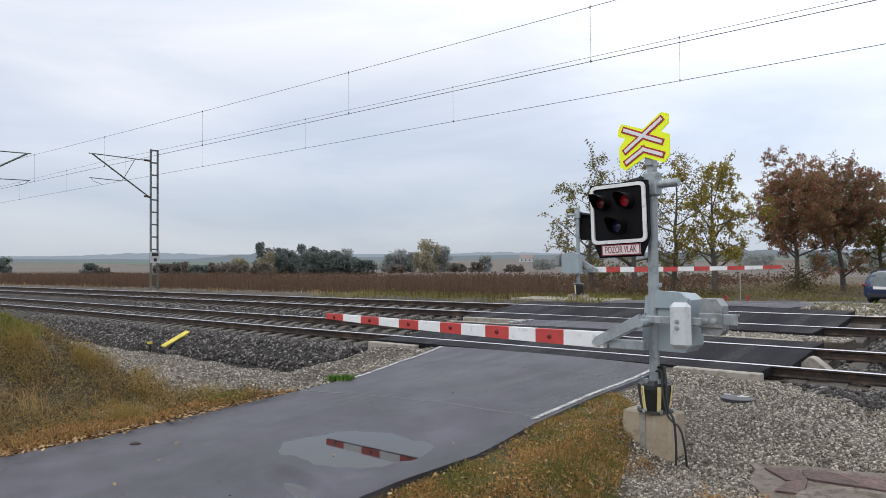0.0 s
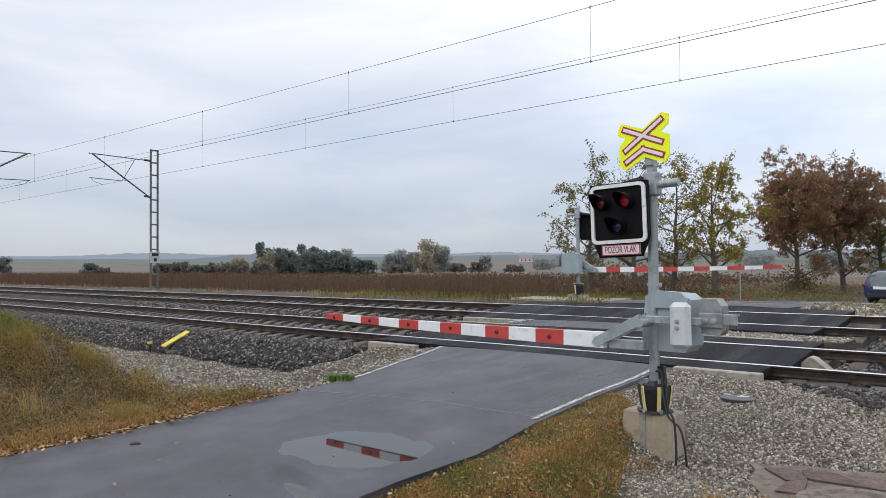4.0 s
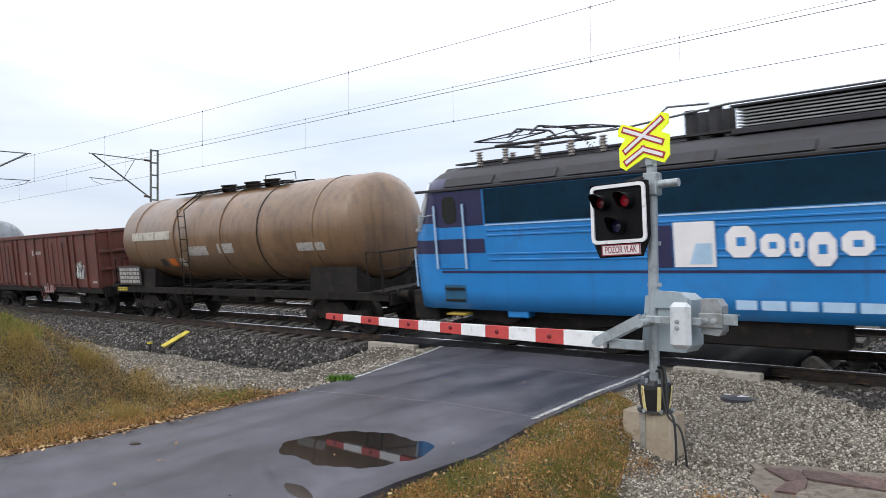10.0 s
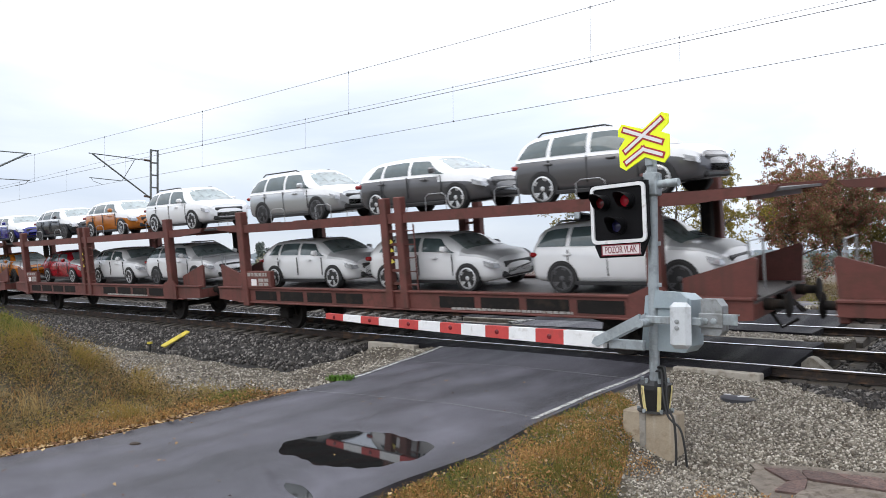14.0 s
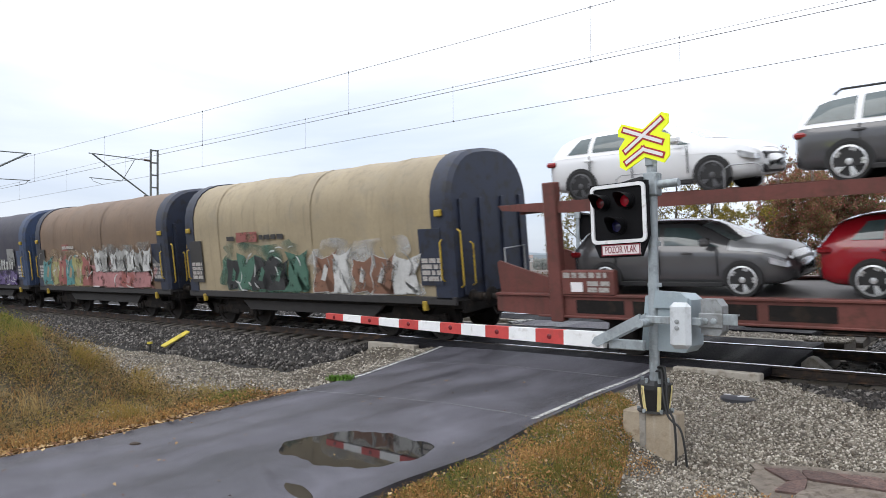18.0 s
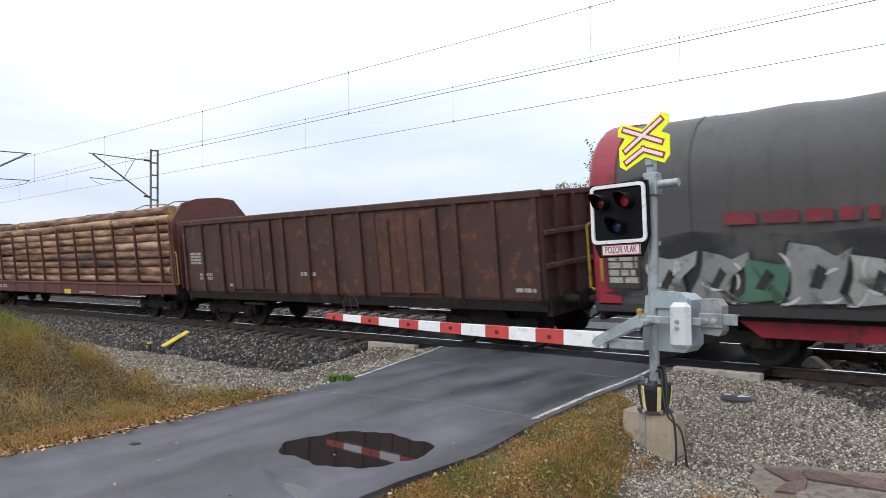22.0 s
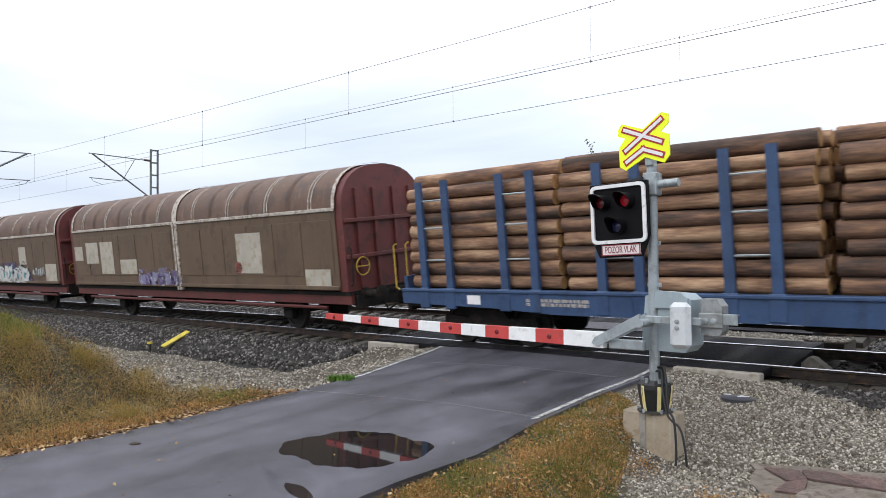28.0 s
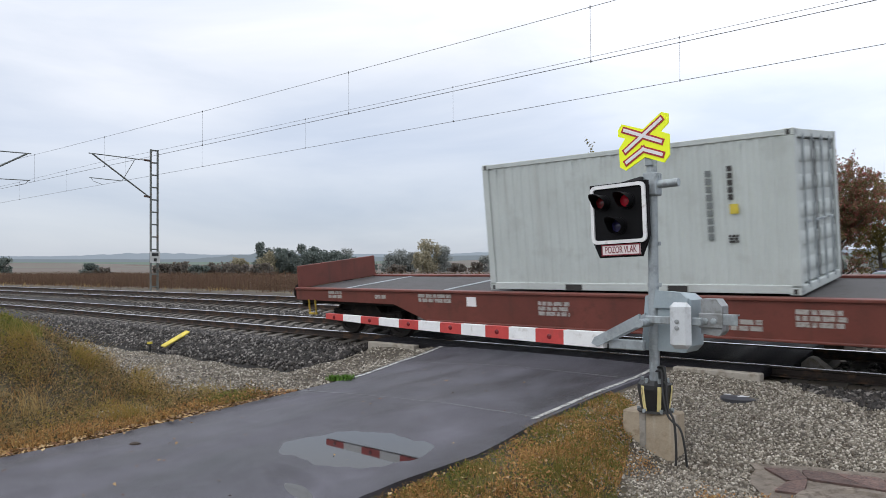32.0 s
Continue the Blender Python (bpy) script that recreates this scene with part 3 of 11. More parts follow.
def stones(name, count, xr, yr, size, height, material, label, category, keep=None, seed=1, sink=0.3):
    """Loose broken stones lying on a surface, each a crooked six-sided lump."""
    rng = np.random.default_rng(seed)
    x, y = rng.uniform(*xr, count), rng.uniform(*yr, count)
    if keep is not None:
        ok = keep(x, y, rng)
        x, y = x[ok], y[ok]
    n = len(x)
    z = height(x, y)
    cube = np.array([(a, b, c) for a in (-1, 1) for b in (-1, 1) for c in (-1, 1)], float) * 0.5
    faces = np.array([(0, 1, 3, 2), (4, 6, 7, 5), (0, 4, 5, 1), (2, 3, 7, 6), (0, 2, 6, 4), (1, 5, 7, 3)])
    v = cube[None] * rng.uniform(0.55, 1.0, (n, 8, 1)) * rng.uniform(0.7, 1.3, (n, 1, 3)) * (rng.uniform(size * 0.6, size * 1.4, (n, 1, 1)))
    q = rng.normal(size=(n, 4))
    q /= np.linalg.norm(q, axis=1, keepdims=True)
    w, a, b, c = q.T
    R = np.stack([1 - 2 * (b * b + c * c), 2 * (a * b - c * w), 2 * (a * c + b * w), 2 * (a * b + c * w), 1 - 2 * (a * a + c * c), 2 * (b * c - a * w),
                  2 * (a * c - b * w), 2 * (b * c + a * w), 1 - 2 * (a * a + b * b)], -1).reshape(n, 3, 3)
    v = np.einsum("nij,nkj->nki", R, v)
    v += np.stack([x, y, z + size * 0.5 * (0.5 - sink)], -1)[:, None, :]
    f = (faces[None] + 8 * np.arange(n)[:, None, None]).reshape(-1, 4)
    return tagged(new(name, fast_mesh(name, v.reshape(-1, 3), f, material)), label, category, kind="stuff")


def off_deck(x, y, rng):
    return (x < -12.75) | (x > -3.95)


stones("ballast_stones", 26000, (-34, 2.5), (10.95, 12.55), 0.062, bed_height, BALLAST_STONE, "broken dark grey ballast stones on the track shoulder", "ballast", off_deck, 2)
stones("ballast_stones", 9000, (-30, 2.5), (12.9, 14.2), 0.062, bed_height, BALLAST_STONE, "broken ballast stones between the near rails", "ballast", off_deck, 3)
stones("ballast_stones", 9000, (-3.9, 3.5), (12.85, 20.0), 0.07, bed_height, BALLAST_STONE, "ballast stones beside the end of the deck", "ballast", off_deck, 9)
stones("ballast_stones", 12000, (-34, 2.5), (14.4, 17.1), 0.066, bed_height, BALLAST_STONE, "ballast stones between the two tracks", "ballast", off_deck, 4)
stones("ballast_stones", 9000, (-30, 2.5), (17.3, 19.6), 0.07, bed_height, BALLAST_STONE, "ballast stones along the far track", "ballast", off_deck, 5)


def spill(x, y, rng):
    """Coarse ballast that has rolled down over the fine gravel beside the deck's end."""
    return (x > -3.9) & (y > 12.35 - 0.74 * (x + 3.9) + rng.normal(0, 0.09, len(x)))


def on_gravel(x, y, rng):
    bare = y > 8.3 - 1.15 * np.maximum(0, x + 5.2) ** 1.2 + 0.5 * np.sin(x * 3) + rng.normal(0, 0.35, len(x))
    return (x > road_right(y) + 0.12) & bare & (land(x, y) > bed_height(x, y) - 0.03) & ~spill(x, y, rng)


stones("ballast_stones", 6500, (-3.9, 1.5), (8.6, 12.2), 0.062, lambda x, y: np.maximum(land(x, y), bed_height(x, y)), BALLAST_STONE, "dark ballast stones spilled over the gravel", "ballast", spill, 8)
stones("gravel", 84000, (-5.6, 1.2), (5.2, 12.5), 0.025, land, GRAVEL_STONE, "pale fine gravel around the barrier post", "gravel", on_gravel, 6)
stones("gravel", 52000, (-36, -9.5), (6.0, 11.95), 0.034, land, GRAVEL_STONE, "pale gravel path along the ballast", "gravel",
       lambda x, y, rng: (x < road_left(y) - 0.1) & (y > 7.2 - 0.1 * np.maximum(0, -x - 11) + rng.normal(0, 0.4, len(x))) & (land(x, y) > bed_height(x, y) - 0.05), 7)

# crossing deck: asphalt panels between and beside the rails, with concrete edge beams
deck = thing("crossing_deck", "dark asphalt level-crossing deck between the rails", "level crossing", kind="structure")


def deck_panel(y0, y1, x0, x1, skew=0.0):
    s = Shape()
    rows = []
    ys = np.linspace(y0, y1, 6)
    p = [(x0 + skew * (y - y0), y, float(road_z(y)) - 0.012) for y in ys] + [(x1 + skew * (y - y0), y, float(road_z(y)) - 0.012) for y in ys]
    p += [(a, b, c - 0.12) for a, b, c in p]
    n = 6
    f = [(i, i + 1, n + i + 1, n + i) for i in range(n - 1)] + [(12 + i, 18 + i, 19 + i, 13 + i) for i in range(n - 1)]
    f += [(i, 12 + i, 13 + i, i + 1) for i in range(n - 1)] + [(n + i, n + i + 1, 19 + i, 18 + i) for i in range(n - 1)] + [(0, 6, 18, 12), (5, 17, 23, 11)]
    s.add(p, f)
    part("deck_panel", s, DECK, deck, smooth=False)


deck_panel(12.12, 12.72, -12.9, -4.0)
deck_panel(12.90, 14.19, -12.6, -3.75)
deck_panel(14.36, 15.1, -12.9, -3.8)
deck_panel(16.2, 17.10, -13.6, -4.3)
deck_panel(17.31, 18.60, -13.5, -4.1)
deck_panel(18.77, 19.9, -13.6, -4.3)
mid_road = strip("road", [15.1 + 0.11 * k for k in range(11)], lambda y: -11.2, lambda y: -6.0, lambda y: road_z(y) - 0.02, ASPHALT, 0.1)
tagged(mid_road, "strip of asphalt road between the two tracks", "road", kind="structure")
gap_bed = part("gravel_bed", Shape().box(-5.98, -3.5, 15.29, 16.19, -0.1, 0.185, 0.01), GRAVEL_BED)
tagged(gap_bed, "gravel bed between the two tracks", "gravel", kind="structure")
stones("gravel", 3600, (-5.95, -3.5), (15.32, 16.17), 0.045, lambda x, y: 0.185 + 0 * x, GRAVEL_STONE, "pale gravel between the two tracks", "gravel", None, 77)
for x in (-11.1, -6.1):
    tagged(part("road_marking", Shape().box(x - 0.06, x + 0.06, 15.12, 16.15, 0.218, 0.27), WHITE_LINE), "white edge line between the tracks", "road marking", kind="structure")
for x0, x1, y, z in ((-12.9, -11.4, 12.0, -0.085), (-5.35, -3.92, 12.0, -0.045), (-13.2, -4.2, 15.2, 0.20), (-13.4, -11.2, 16.1, 0.245)):
    b = part("edge_beam", Shape().box(x0, x1, y - 0.10, y + 0.09, z - 0.22, z + 0.005, 0.015), CONCRETE, deck, "pale concrete edge beam")
# sloped deflector plates at the deck's ends
x, y = -3.62, 13.62
z = float(road_z(y))
part("deflector_plate", Shape().prism([(x - 0.13, z - 0.22), (x - 0.13, z - 0.10), (x - 0.02, z + 0.0), (x + 0.06, z - 0.02), (x + 0.34, z - 0.24)], "y", y - 0.16, y + 0.16), CONCRETE, deck, "sloping concrete deflector")
# ---- level-crossing gear ----
def lettering(body, size, material, name="lettering", depth=0.002):
    """Raised letters with the built-in font, as a mesh that stands in the x-z plane and faces -y."""
    cu = bpy.data.curves.new(name, "FONT")
    cu.body, cu.size, cu.extrude, cu.align_x, cu.align_y = body, size, depth, "CENTER", "CENTER"
    tmp = new(name, cu)
    bpy.context.view_layer.update()
    me = bpy.data.meshes.new_from_object(tmp.evaluated_get(bpy.context.evaluated_depsgraph_get()))
    bpy.data.objects.remove(tmp)
    me.transform(Matrix.Rotation(math.pi / 2, 4, "X"))
    me.materials.clear()
    me.materials.append(material)
    return me


def fat_bar(x0, z0, x1, z1, w):
    """Corners of a bar of width w between two points of the x-z plane."""
    d = Vector((x1 - x0, z1 - z0)).normalized() * (w / 2)
    nrm = Vector((-d.y, d.x))
    a, b = Vector((x0, z0)) - d, Vector((x1, z1)) + d
    return [tuple(a - nrm), tuple(b - nrm), tuple(b + nrm), tuple(a + nrm)]


UNDER_FOOT = make("greasy_foot_plate", (0.05, 0.05, 0.048), 0.6, 0.2, 0.3, 5, 40, 0.1)


def crossing_barrier():
    """Post with saltire, flashing-light board, barrier machine and lowered boom. Origin: top of its foundation."""
    t = thing("crossing_barrier", "grey level-crossing post with saltire, red warning lights and lowered striped boom", "crossing barrier", "level crossing barriers")
    part("post", Shape().cyl((0, 0, 0.1), (0, 0, 3.02), 0.062, n=16).cyl((0, 0, 3.02), (0, 0, 3.06), 0.066, 0.05, n=16), GALV, t, "galvanised steel post")
    for z in (0.95, 1.55, 2.05, 2.86):
        part("clamp", Shape().cyl((0, 0, z), (0, 0, z + 0.05), 0.071, n=16).box(0.05, 0.1, -0.015, 0.015, z, z + 0.05, 0.004), GALV, t)
    # black bell-shaped cover with cream strips
    n8 = 8
    rings = []
    for r, z in ((0.155, 0.06), (0.178, 0.13), (0.208, 0.33), (0.205, 0.38), (0.150, 0.42)):
        rings.append([(r * math.cos(2 * math.pi * (i + 0.5) / n8), r * math.sin(2 * math.pi * (i + 0.5) / n8), z) for i in range(n8)])
    bell = part("foot_cover", Shape().loft(rings), BLACK_PLASTIC, t, "black faceted foot cover", False)
    for k in range(4):
        a = radians(-112 + 62 * k)
        m = pose(0, 0, 0, 0, 0, math.degrees(a))
        s = Shape()
        pts = [(0.152, 0.07), (0.170, 0.13), (0.196, 0.32), (0.196, 0.37)]
        for (r0, z0), (r1, z1) in zip(pts, pts[1:]):
            s.add([m @ Vector(p) for p in ((r0, -0.024, z0), (r0, 0.024, z0), (r1, 0.024, z1), (r1, -0.024, z1), (r0 + 0.008, -0.02, z0), (r0 + 0.008, 0.02, z0), (r1 + 0.008, 0.02, z1), (r1 + 0.008, -0.02, z1))],
                  [(4, 5, 6, 7), (0, 4, 7, 3), (1, 2, 6, 5), (0, 1, 5, 4), (3, 7, 6, 2)])
        part("strip", s, CREAM_TAPE, bell, "cream reflective strip", False)
    for k in range(6):
        a = radians(60 * k + 15)
        c, s_ = math.cos(a), math.sin(a)
        part("bolt", Shape().cyl((0.15 * c, 0.15 * s_, 0.40), (0.15 * c, 0.15 * s_, 0.455), 0.022, n=6), GALV, t)
        part("foot_bolt", Shape().cyl((0.20 * c, 0.20 * s_, 0.05), (0.20 * c, 0.20 * s_, 0.095), 0.022, n=6), GALV, t)
    part("foot_flange", Shape().cyl((0, 0, 0.05), (0, 0, 0.07), 0.215, n=16), UNDER_FOOT, t)
    # saltire: yellow backing board, then red-bordered white bars
    c0, cz = Vector((-0.055, -0.11)), 3.34
    bars = [(-0.24, 0.143, 0.225, -0.046), (-0.228, -0.112, 0.225, 0.217), (-0.215, -0.254, 0.0, -0.118), (0.0, -0.118, 0.235, -0.203)]
    board = part("saltire", Shape(), None, t)
    sb = Shape()
    outline = [(-0.335, 0.155), (-0.285, 0.225), (0.0, 0.13), (0.235, 0.305), (0.325, 0.275), (0.325, 0.165), (0.225, 0.075), (0.335, 0.03), (0.335, -0.22),
               (0.265, -0.305), (0.02, -0.215), (-0.235, -0.355), (-0.315, -0.305), (-0.325, -0.075), (-0.24, 0.04), (-0.335, 0.075)]
    sb.prism([(c0.x + a, cz + b) for a, b in outline], "y", c0.y, c0.y + 0.02)
    board.data = sb.mesh("saltire", YELLOW_FLUO, False)
    tagged(board, "fluorescent yellow saltire board")
    for layer, width, mat, y in ((0, 0.082, SIGN_RED, 0.005), (1, 0.040, SIGN_WHITE, 0.010)):
        for k, (a, b, c, d) in enumerate(bars):
            yy = c0.y - y - 0.0006 * k
            s = Shape().prism([(c0.x + p, cz + q) for p, q in fat_bar(a, b, c, d, width)], "y", yy, yy + 0.0045)
            part("red_bar" if layer == 0 else "white_bar", s, mat, board, smooth=False)
    part("saltire_bracket", Shape().box(-0.05, 0.05, -0.09, 0.05, 3.02, 3.16, 0.01), GALV, t)
    # board with three lamps, and its arm
    arm = part("lamp_arm", Shape().cyl((-0.1, 0, 2.79), (0.34, 0, 2.80), 0.05, n=12).box(-0.085, 0.09, -0.085, 0.085, 2.66, 2.94, 0.012), GALV, t)
    part("arm_cap", Shape().prism([(-0.52, 2.80), (-0.07, 2.89), (-0.07, 2.82), (-0.52, 2.74)], "y", -0.16, 0.02), BLACK_PLASTIC, t)
    tilt = Matrix.Translation((-0.345, -0.24, 2.45)) @ pose(0, 0, 0, 0, -1.7, 0)
    unit = part("lamp_board", Shape(), None, t, "black lamp board with white border", at=tilt)

    def rounded(w, h, r, n=5):
        out = []
        for qx, qz, a0 in ((1, 1, 0), (-1, 1, 90), (-1, -1, 180), (1, -1, 270)):
            for i in range(n):
                a = radians(a0 + 90 * i / (n - 1))
                out.append((qx * (w / 2 - r) + r * math.cos(a), qz * (h / 2 - r) + r * math.sin(a)))
        return out

    back = [(-0.385, 0.38), (0.385, 0.38), (0.385, -0.29), (0.28, -0.535), (-0.28, -0.535), (-0.385, -0.29)]
    unit.data = Shape().prism(back, "y", 0.03, 0.09).mesh("lamp_board", BLACK_MATT, False)
    outer, inner = rounded(0.74, 0.73, 0.07), rounded(0.655, 0.645, 0.035)
    n = len(outer)
    s = Shape()
    s.v = [(x, y, z) for y in (0.0, 0.03) for ring in (outer, inner) for x, z in ring]
    for i in range(n):
        j = (i + 1) % n
        s.f += [(i, j, n + j, n + i), (i, 2 * n + i, 2 * n + j, j), (n + i, n + j, 3 * n + j, 3 * n + i), (2 * n + i, 3 * n + i, 3 * n + j, 2 * n + j)]
    part("white_border", s, WHITE_PAINT, unit, "white reflective border", False)
    for x, z, r, lens, nm in ((-0.205, 0.15, 0.080, LENS_RED_OFF, "lamp"), (0.125, 0.15, 0.080, LENS_RED, "lamp"), (0.0, -0.15, 0.085, LENS_DARK, "lamp")):
        lamp = part("lamp", Shape().lathe([(r * 1.25, 0.028), (r * 1.25, 0.0), (r * 1.05, -0.012), (r * 1.05, 0.01)], (x, 0, z), "y", 20), BLACK_MATT, unit)
        part("lens", Shape().lathe([(r, 0.005), (r * 0.9, -0.015), (r * 0.5, -0.032), (0.004, -0.038)], (x, 0, z), "y", 20), lens, lamp, "round signal lens")
        hood, m_ = Shape(), 14
        for i in range(m_):
            a = radians(-62 + 304 * i / (m_ - 1))
            L = 0.10 + 0.17 * max(0, math.sin(a))
            hood.v += [(x + rad * math.cos(a), y, z + rad * math.sin(a)) for rad, y in ((r * 1.13, 0), (r * 1.13, -L), (r * 1.18, -L), (r * 1.18, 0))]
        hood.f = [(4 * i + k, 4 * i + (k + 1) % 4, 4 * i + 4 + (k + 1) % 4, 4 * i + 4 + k) for i in range(m_ - 1) for k in range(4)]
        part("hood", hood, BLACK_MATT, lamp, "black visor")
    plate = part("warning_plate", Shape().box(-0.26, 0.26, 0.012, 0.028, -0.525, -0.390, 0.003), PLATE_PINK, unit, "warning plate lettered POZOR VLAK", at=pose(0.02, 0, 0.012))
    fr = Shape()
    for a, b, c, d in ((-0.26, 0.26, -0.402, -0.390), (-0.26, 0.26, -0.525, -0.513), (-0.26, -0.248, -0.513, -0.402), (0.248, 0.26, -0.513, -0.402)):
        fr.box(a, b, 0.007, 0.0118, c, d)
    part("plate_border", fr, PLATE_RED, plate, smooth=False)
    words = lettering("POZOR VLAK", 0.105, PLATE_RED)
    words.transform(Matrix.Diagonal((0.66, 1, 1.12, 1)))
    part("lettering", words, None, plate, "red letters POZOR VLAK", at=pose(0, 0.010, -0.458))
    # barrier machine
    m = part("machine", Shape().prism([(-0.16, 0.78), (0.40, 0.78), (0.47, 0.86), (0.47, 1.40), (0.38, 1.47), (0.06, 1.49), (-0.10, 1.44)], "y", -0.02, 0.34), GALV_BLUE, t, "pale blue-grey barrier machine housing")
    part("machine_lid", Shape().prism([(0.02, 1.30), (0.44, 1.30), (0.44, 1.42), (0.36, 1.49), (0.05, 1.51)], "y", -0.06, 0.0), GALV_BLUE, m)
    part("counterweight", Shape().box(0.315, 0.57, -0.30, -0.20, 0.85, 1.385, 0.05), GREY_PAINT, t, "light grey counterweight box")
    for z in (1.09, 1.165):
        part("weight_bolt", Shape().lathe([(0.026, 0), (0.026, -0.012), (0.014, -0.016)], (0.42, -0.30, z), "y", 12), DULL_STEEL, t, "round bolt")
    part("rear_weight", Shape().prism([(0.60, 1.02), (0.80, 1.00), (0.84, 1.05), (0.84, 1.34), (0.78, 1.42), (0.60, 1.42)], "y", -0.05, 0.16).box(0.58, 0.86, -0.08, -0.05, 1.09, 1.26, 0.01).box(0.62, 0.80, 0.16, 0.20, 1.06, 1.38, 0.01), DULL_STEEL, t, "grey rear weight carrier")
    for x in (0.66, 0.76):
        part("weight_bolt", Shape().lathe([(0.035, 0), (0.035, -0.012), (0.02, -0.016)], (x, -0.08, 1.17), "y", 10), GALV, t)
    part("weight_arm", Shape().box(-0.05, 0.66, -0.20, -0.15, 1.12, 1.21, 0.008).box(0.84, 1.02, -0.06, -0.04, 1.13, 1.25, 0.004).box(0.80, 1.02, -0.06, 0.02, 1.235, 1.25, 0.003), GALV, t, "steel weight arm")
    part("boom_bracket", Shape().prism([(-0.02, 1.24), (-0.02, 1.10), (-0.58, 0.82), (-0.66, 0.86), (-0.62, 0.93)], "y", -0.36, -0.31), GALV, t, "slanting steel boom bracket")
    part("boom_bracket", Shape().prism([(-0.02, 1.24), (-0.02, 1.10), (-0.58, 0.82), (-0.66, 0.86), (-0.62, 0.93)], "y", -0.20, -0.16), GALV, t)
    part("pivot", Shape().cyl((0, -0.40, 1.13), (0, -0.08, 1.13), 0.05, n=14), GALV, t)
    part("pivot_plate", Shape().box(-0.46, 0.0, -0.30, -0.22, 0.80, 0.92, 0.01), GALV, t)
    # boom: twelve painted lengths from the tip to the butt
    boom = part("boom", Shape(), None, t, "red and white striped barrier boom")
    a, b = Vector((-6.28, 0.045, 0.960)), Vector((-0.56, -0.29, 0.900))
    cuts = [0.013, 0.100, 0.185, 0.267, 0.353, 0.432, 0.515, 0.591, 0.673, 0.748, 0.828, 0.907, 1.01]

    def ring(f, grow=0.0):
        p = a.lerp(b, f)
        sag = -0.02 * math.sin(math.pi * f)
        h, w = 0.050 + 0.047 * f + grow, 0.028 + 0.022 * f + grow
        return [(p.x, p.y - w, p.z - h + sag), (p.x, p.y + w, p.z - h + sag), (p.x, p.y + w, p.z + h + sag), (p.x, p.y - w, p.z + h + sag)]

    boom.data = Shape().loft([ring(0.014, -0.006), ring(0.5, -0.006), ring(1.009, -0.006)]).mesh("boom", GALV, False)
    for k, (f0, f1) in enumerate(zip(cuts, cuts[1:])):
        red = k % 2 == 0
        fm = (f0 + f1) / 2
        part("red_length" if red else "white_length", Shape().loft([ring(f0), ring(fm), ring(f1)]), RED_PAINT if red else WHITE_PAINT, boom, smooth=False)
        if red:
            p = a.lerp(b, fm)
            part("reflector", Shape().lathe([(0.034, 0), (0.034, -0.006), (0.026, -0.009)], (p.x, p.y - 0.028 - 0.022 * fm, p.z - 0.012), "y", 12), LENS_RED_OFF, boom, "dark red reflector")
    return t


gate = crossing_barrier()
gate.matrix_basis = pose(-4.0, 8.4, -0.135)
gate_far = copy_thing(gate, pose(-13.25, 22.05, 0.63, 0, 0, 190))
tagged(gate_far, "grey level-crossing post across the tracks with lowered striped boom")
for ob in [o for o in gate_far.children_recursive if o.name.split(".")[0] in ("saltire", "red_bar", "white_bar", "saltire_bracket")]:
    bpy.data.objects.remove(ob)
for ob in gate_far.children:
    if ob.name.split(".")[0] == "boom":
        ob.matrix_basis = Matrix.Translation((0.25, 0, 0)) @ Matrix.Diagonal((1.075, 1, 1, 1))


def foundation(m, label):
    f = thing("foundation", label, "foundation", "barrier foundations", at=m)
    part("block", Shape().box(-0.37, 0.275, -0.135, 0.22, -0.80, 0.049, 0.02), BLOCK, f, "stained concrete block")
    part("conduit", Shape().box(-0.14, -0.06, -0.148, -0.1355, -0.78, 0.056, 0.004), CONCRETE_WET, f, "dark cable channel")
    return f


foundation(pose(-4.0, 8.4, -0.135), "stained concrete foundation block under the barrier post")
foundation(pose(-13.25, 22.05, 0.63), "concrete foundation of the barrier across the tracks")
tagged(part("concrete_apron", Shape().box(-15.6, -11.7, 21.3, 22.9, 0.20, 0.545, 0.02), CONCRETE), "pale concrete slab around the barrier across the tracks", "slab", kind="structure")


def hose(points, r, n=7):
    """A smooth bent cable through the given points."""
    pts = [Vector(p) for p in points]
    out = []
    for i in range(len(pts) - 1):
        p0, p1, p2, p3 = pts[max(0, i - 1)], pts[i], pts[i + 1], pts[min(len(pts) - 1, i + 2)]
        for k in range(6):
            t = k / 6
            out.append(0.5 * ((2 * p1) + (p2 - p0) * t + (2 * p0 - 5 * p1 + 4 * p2 - p3) * t * t + (3 * p1 - p0 - 3 * p2 + p3) * t ** 3))
    out.append(pts[-1])
    return Shape().tube(out, r, n)


cab = thing("cables", "black rubber cables hanging from the barrier post into the gravel", "cable")
part("cable", hose([(-3.97, 8.38, 0.44), (-3.86, 8.34, 0.46), (-3.80, 8.27, 0.30), (-3.76, 8.22, 0.02), (-3.66, 8.16, -0.13), (-3.62, 8.12, -0.45), (-3.62, 8.10, -0.62)], 0.014), BLACK_RUBBER, cab)
part("cable", hose([(-3.97, 8.36, 0.40), (-3.88, 8.33, 0.40), (-3.83, 8.24, 0.2), (-3.74, 8.18, -0.08), (-3.58, 8.14, -0.20), (-3.52, 8.13, -0.42), (-3.50, 8.13, -0.62)], 0.013), BLACK_RUBBER, cab)
part("junction_tube", Shape().cyl((-3.91, 8.40, 0.10), (-3.91, 8.40, 0.46), 0.03, n=10), BLACK_RUBBER, cab)

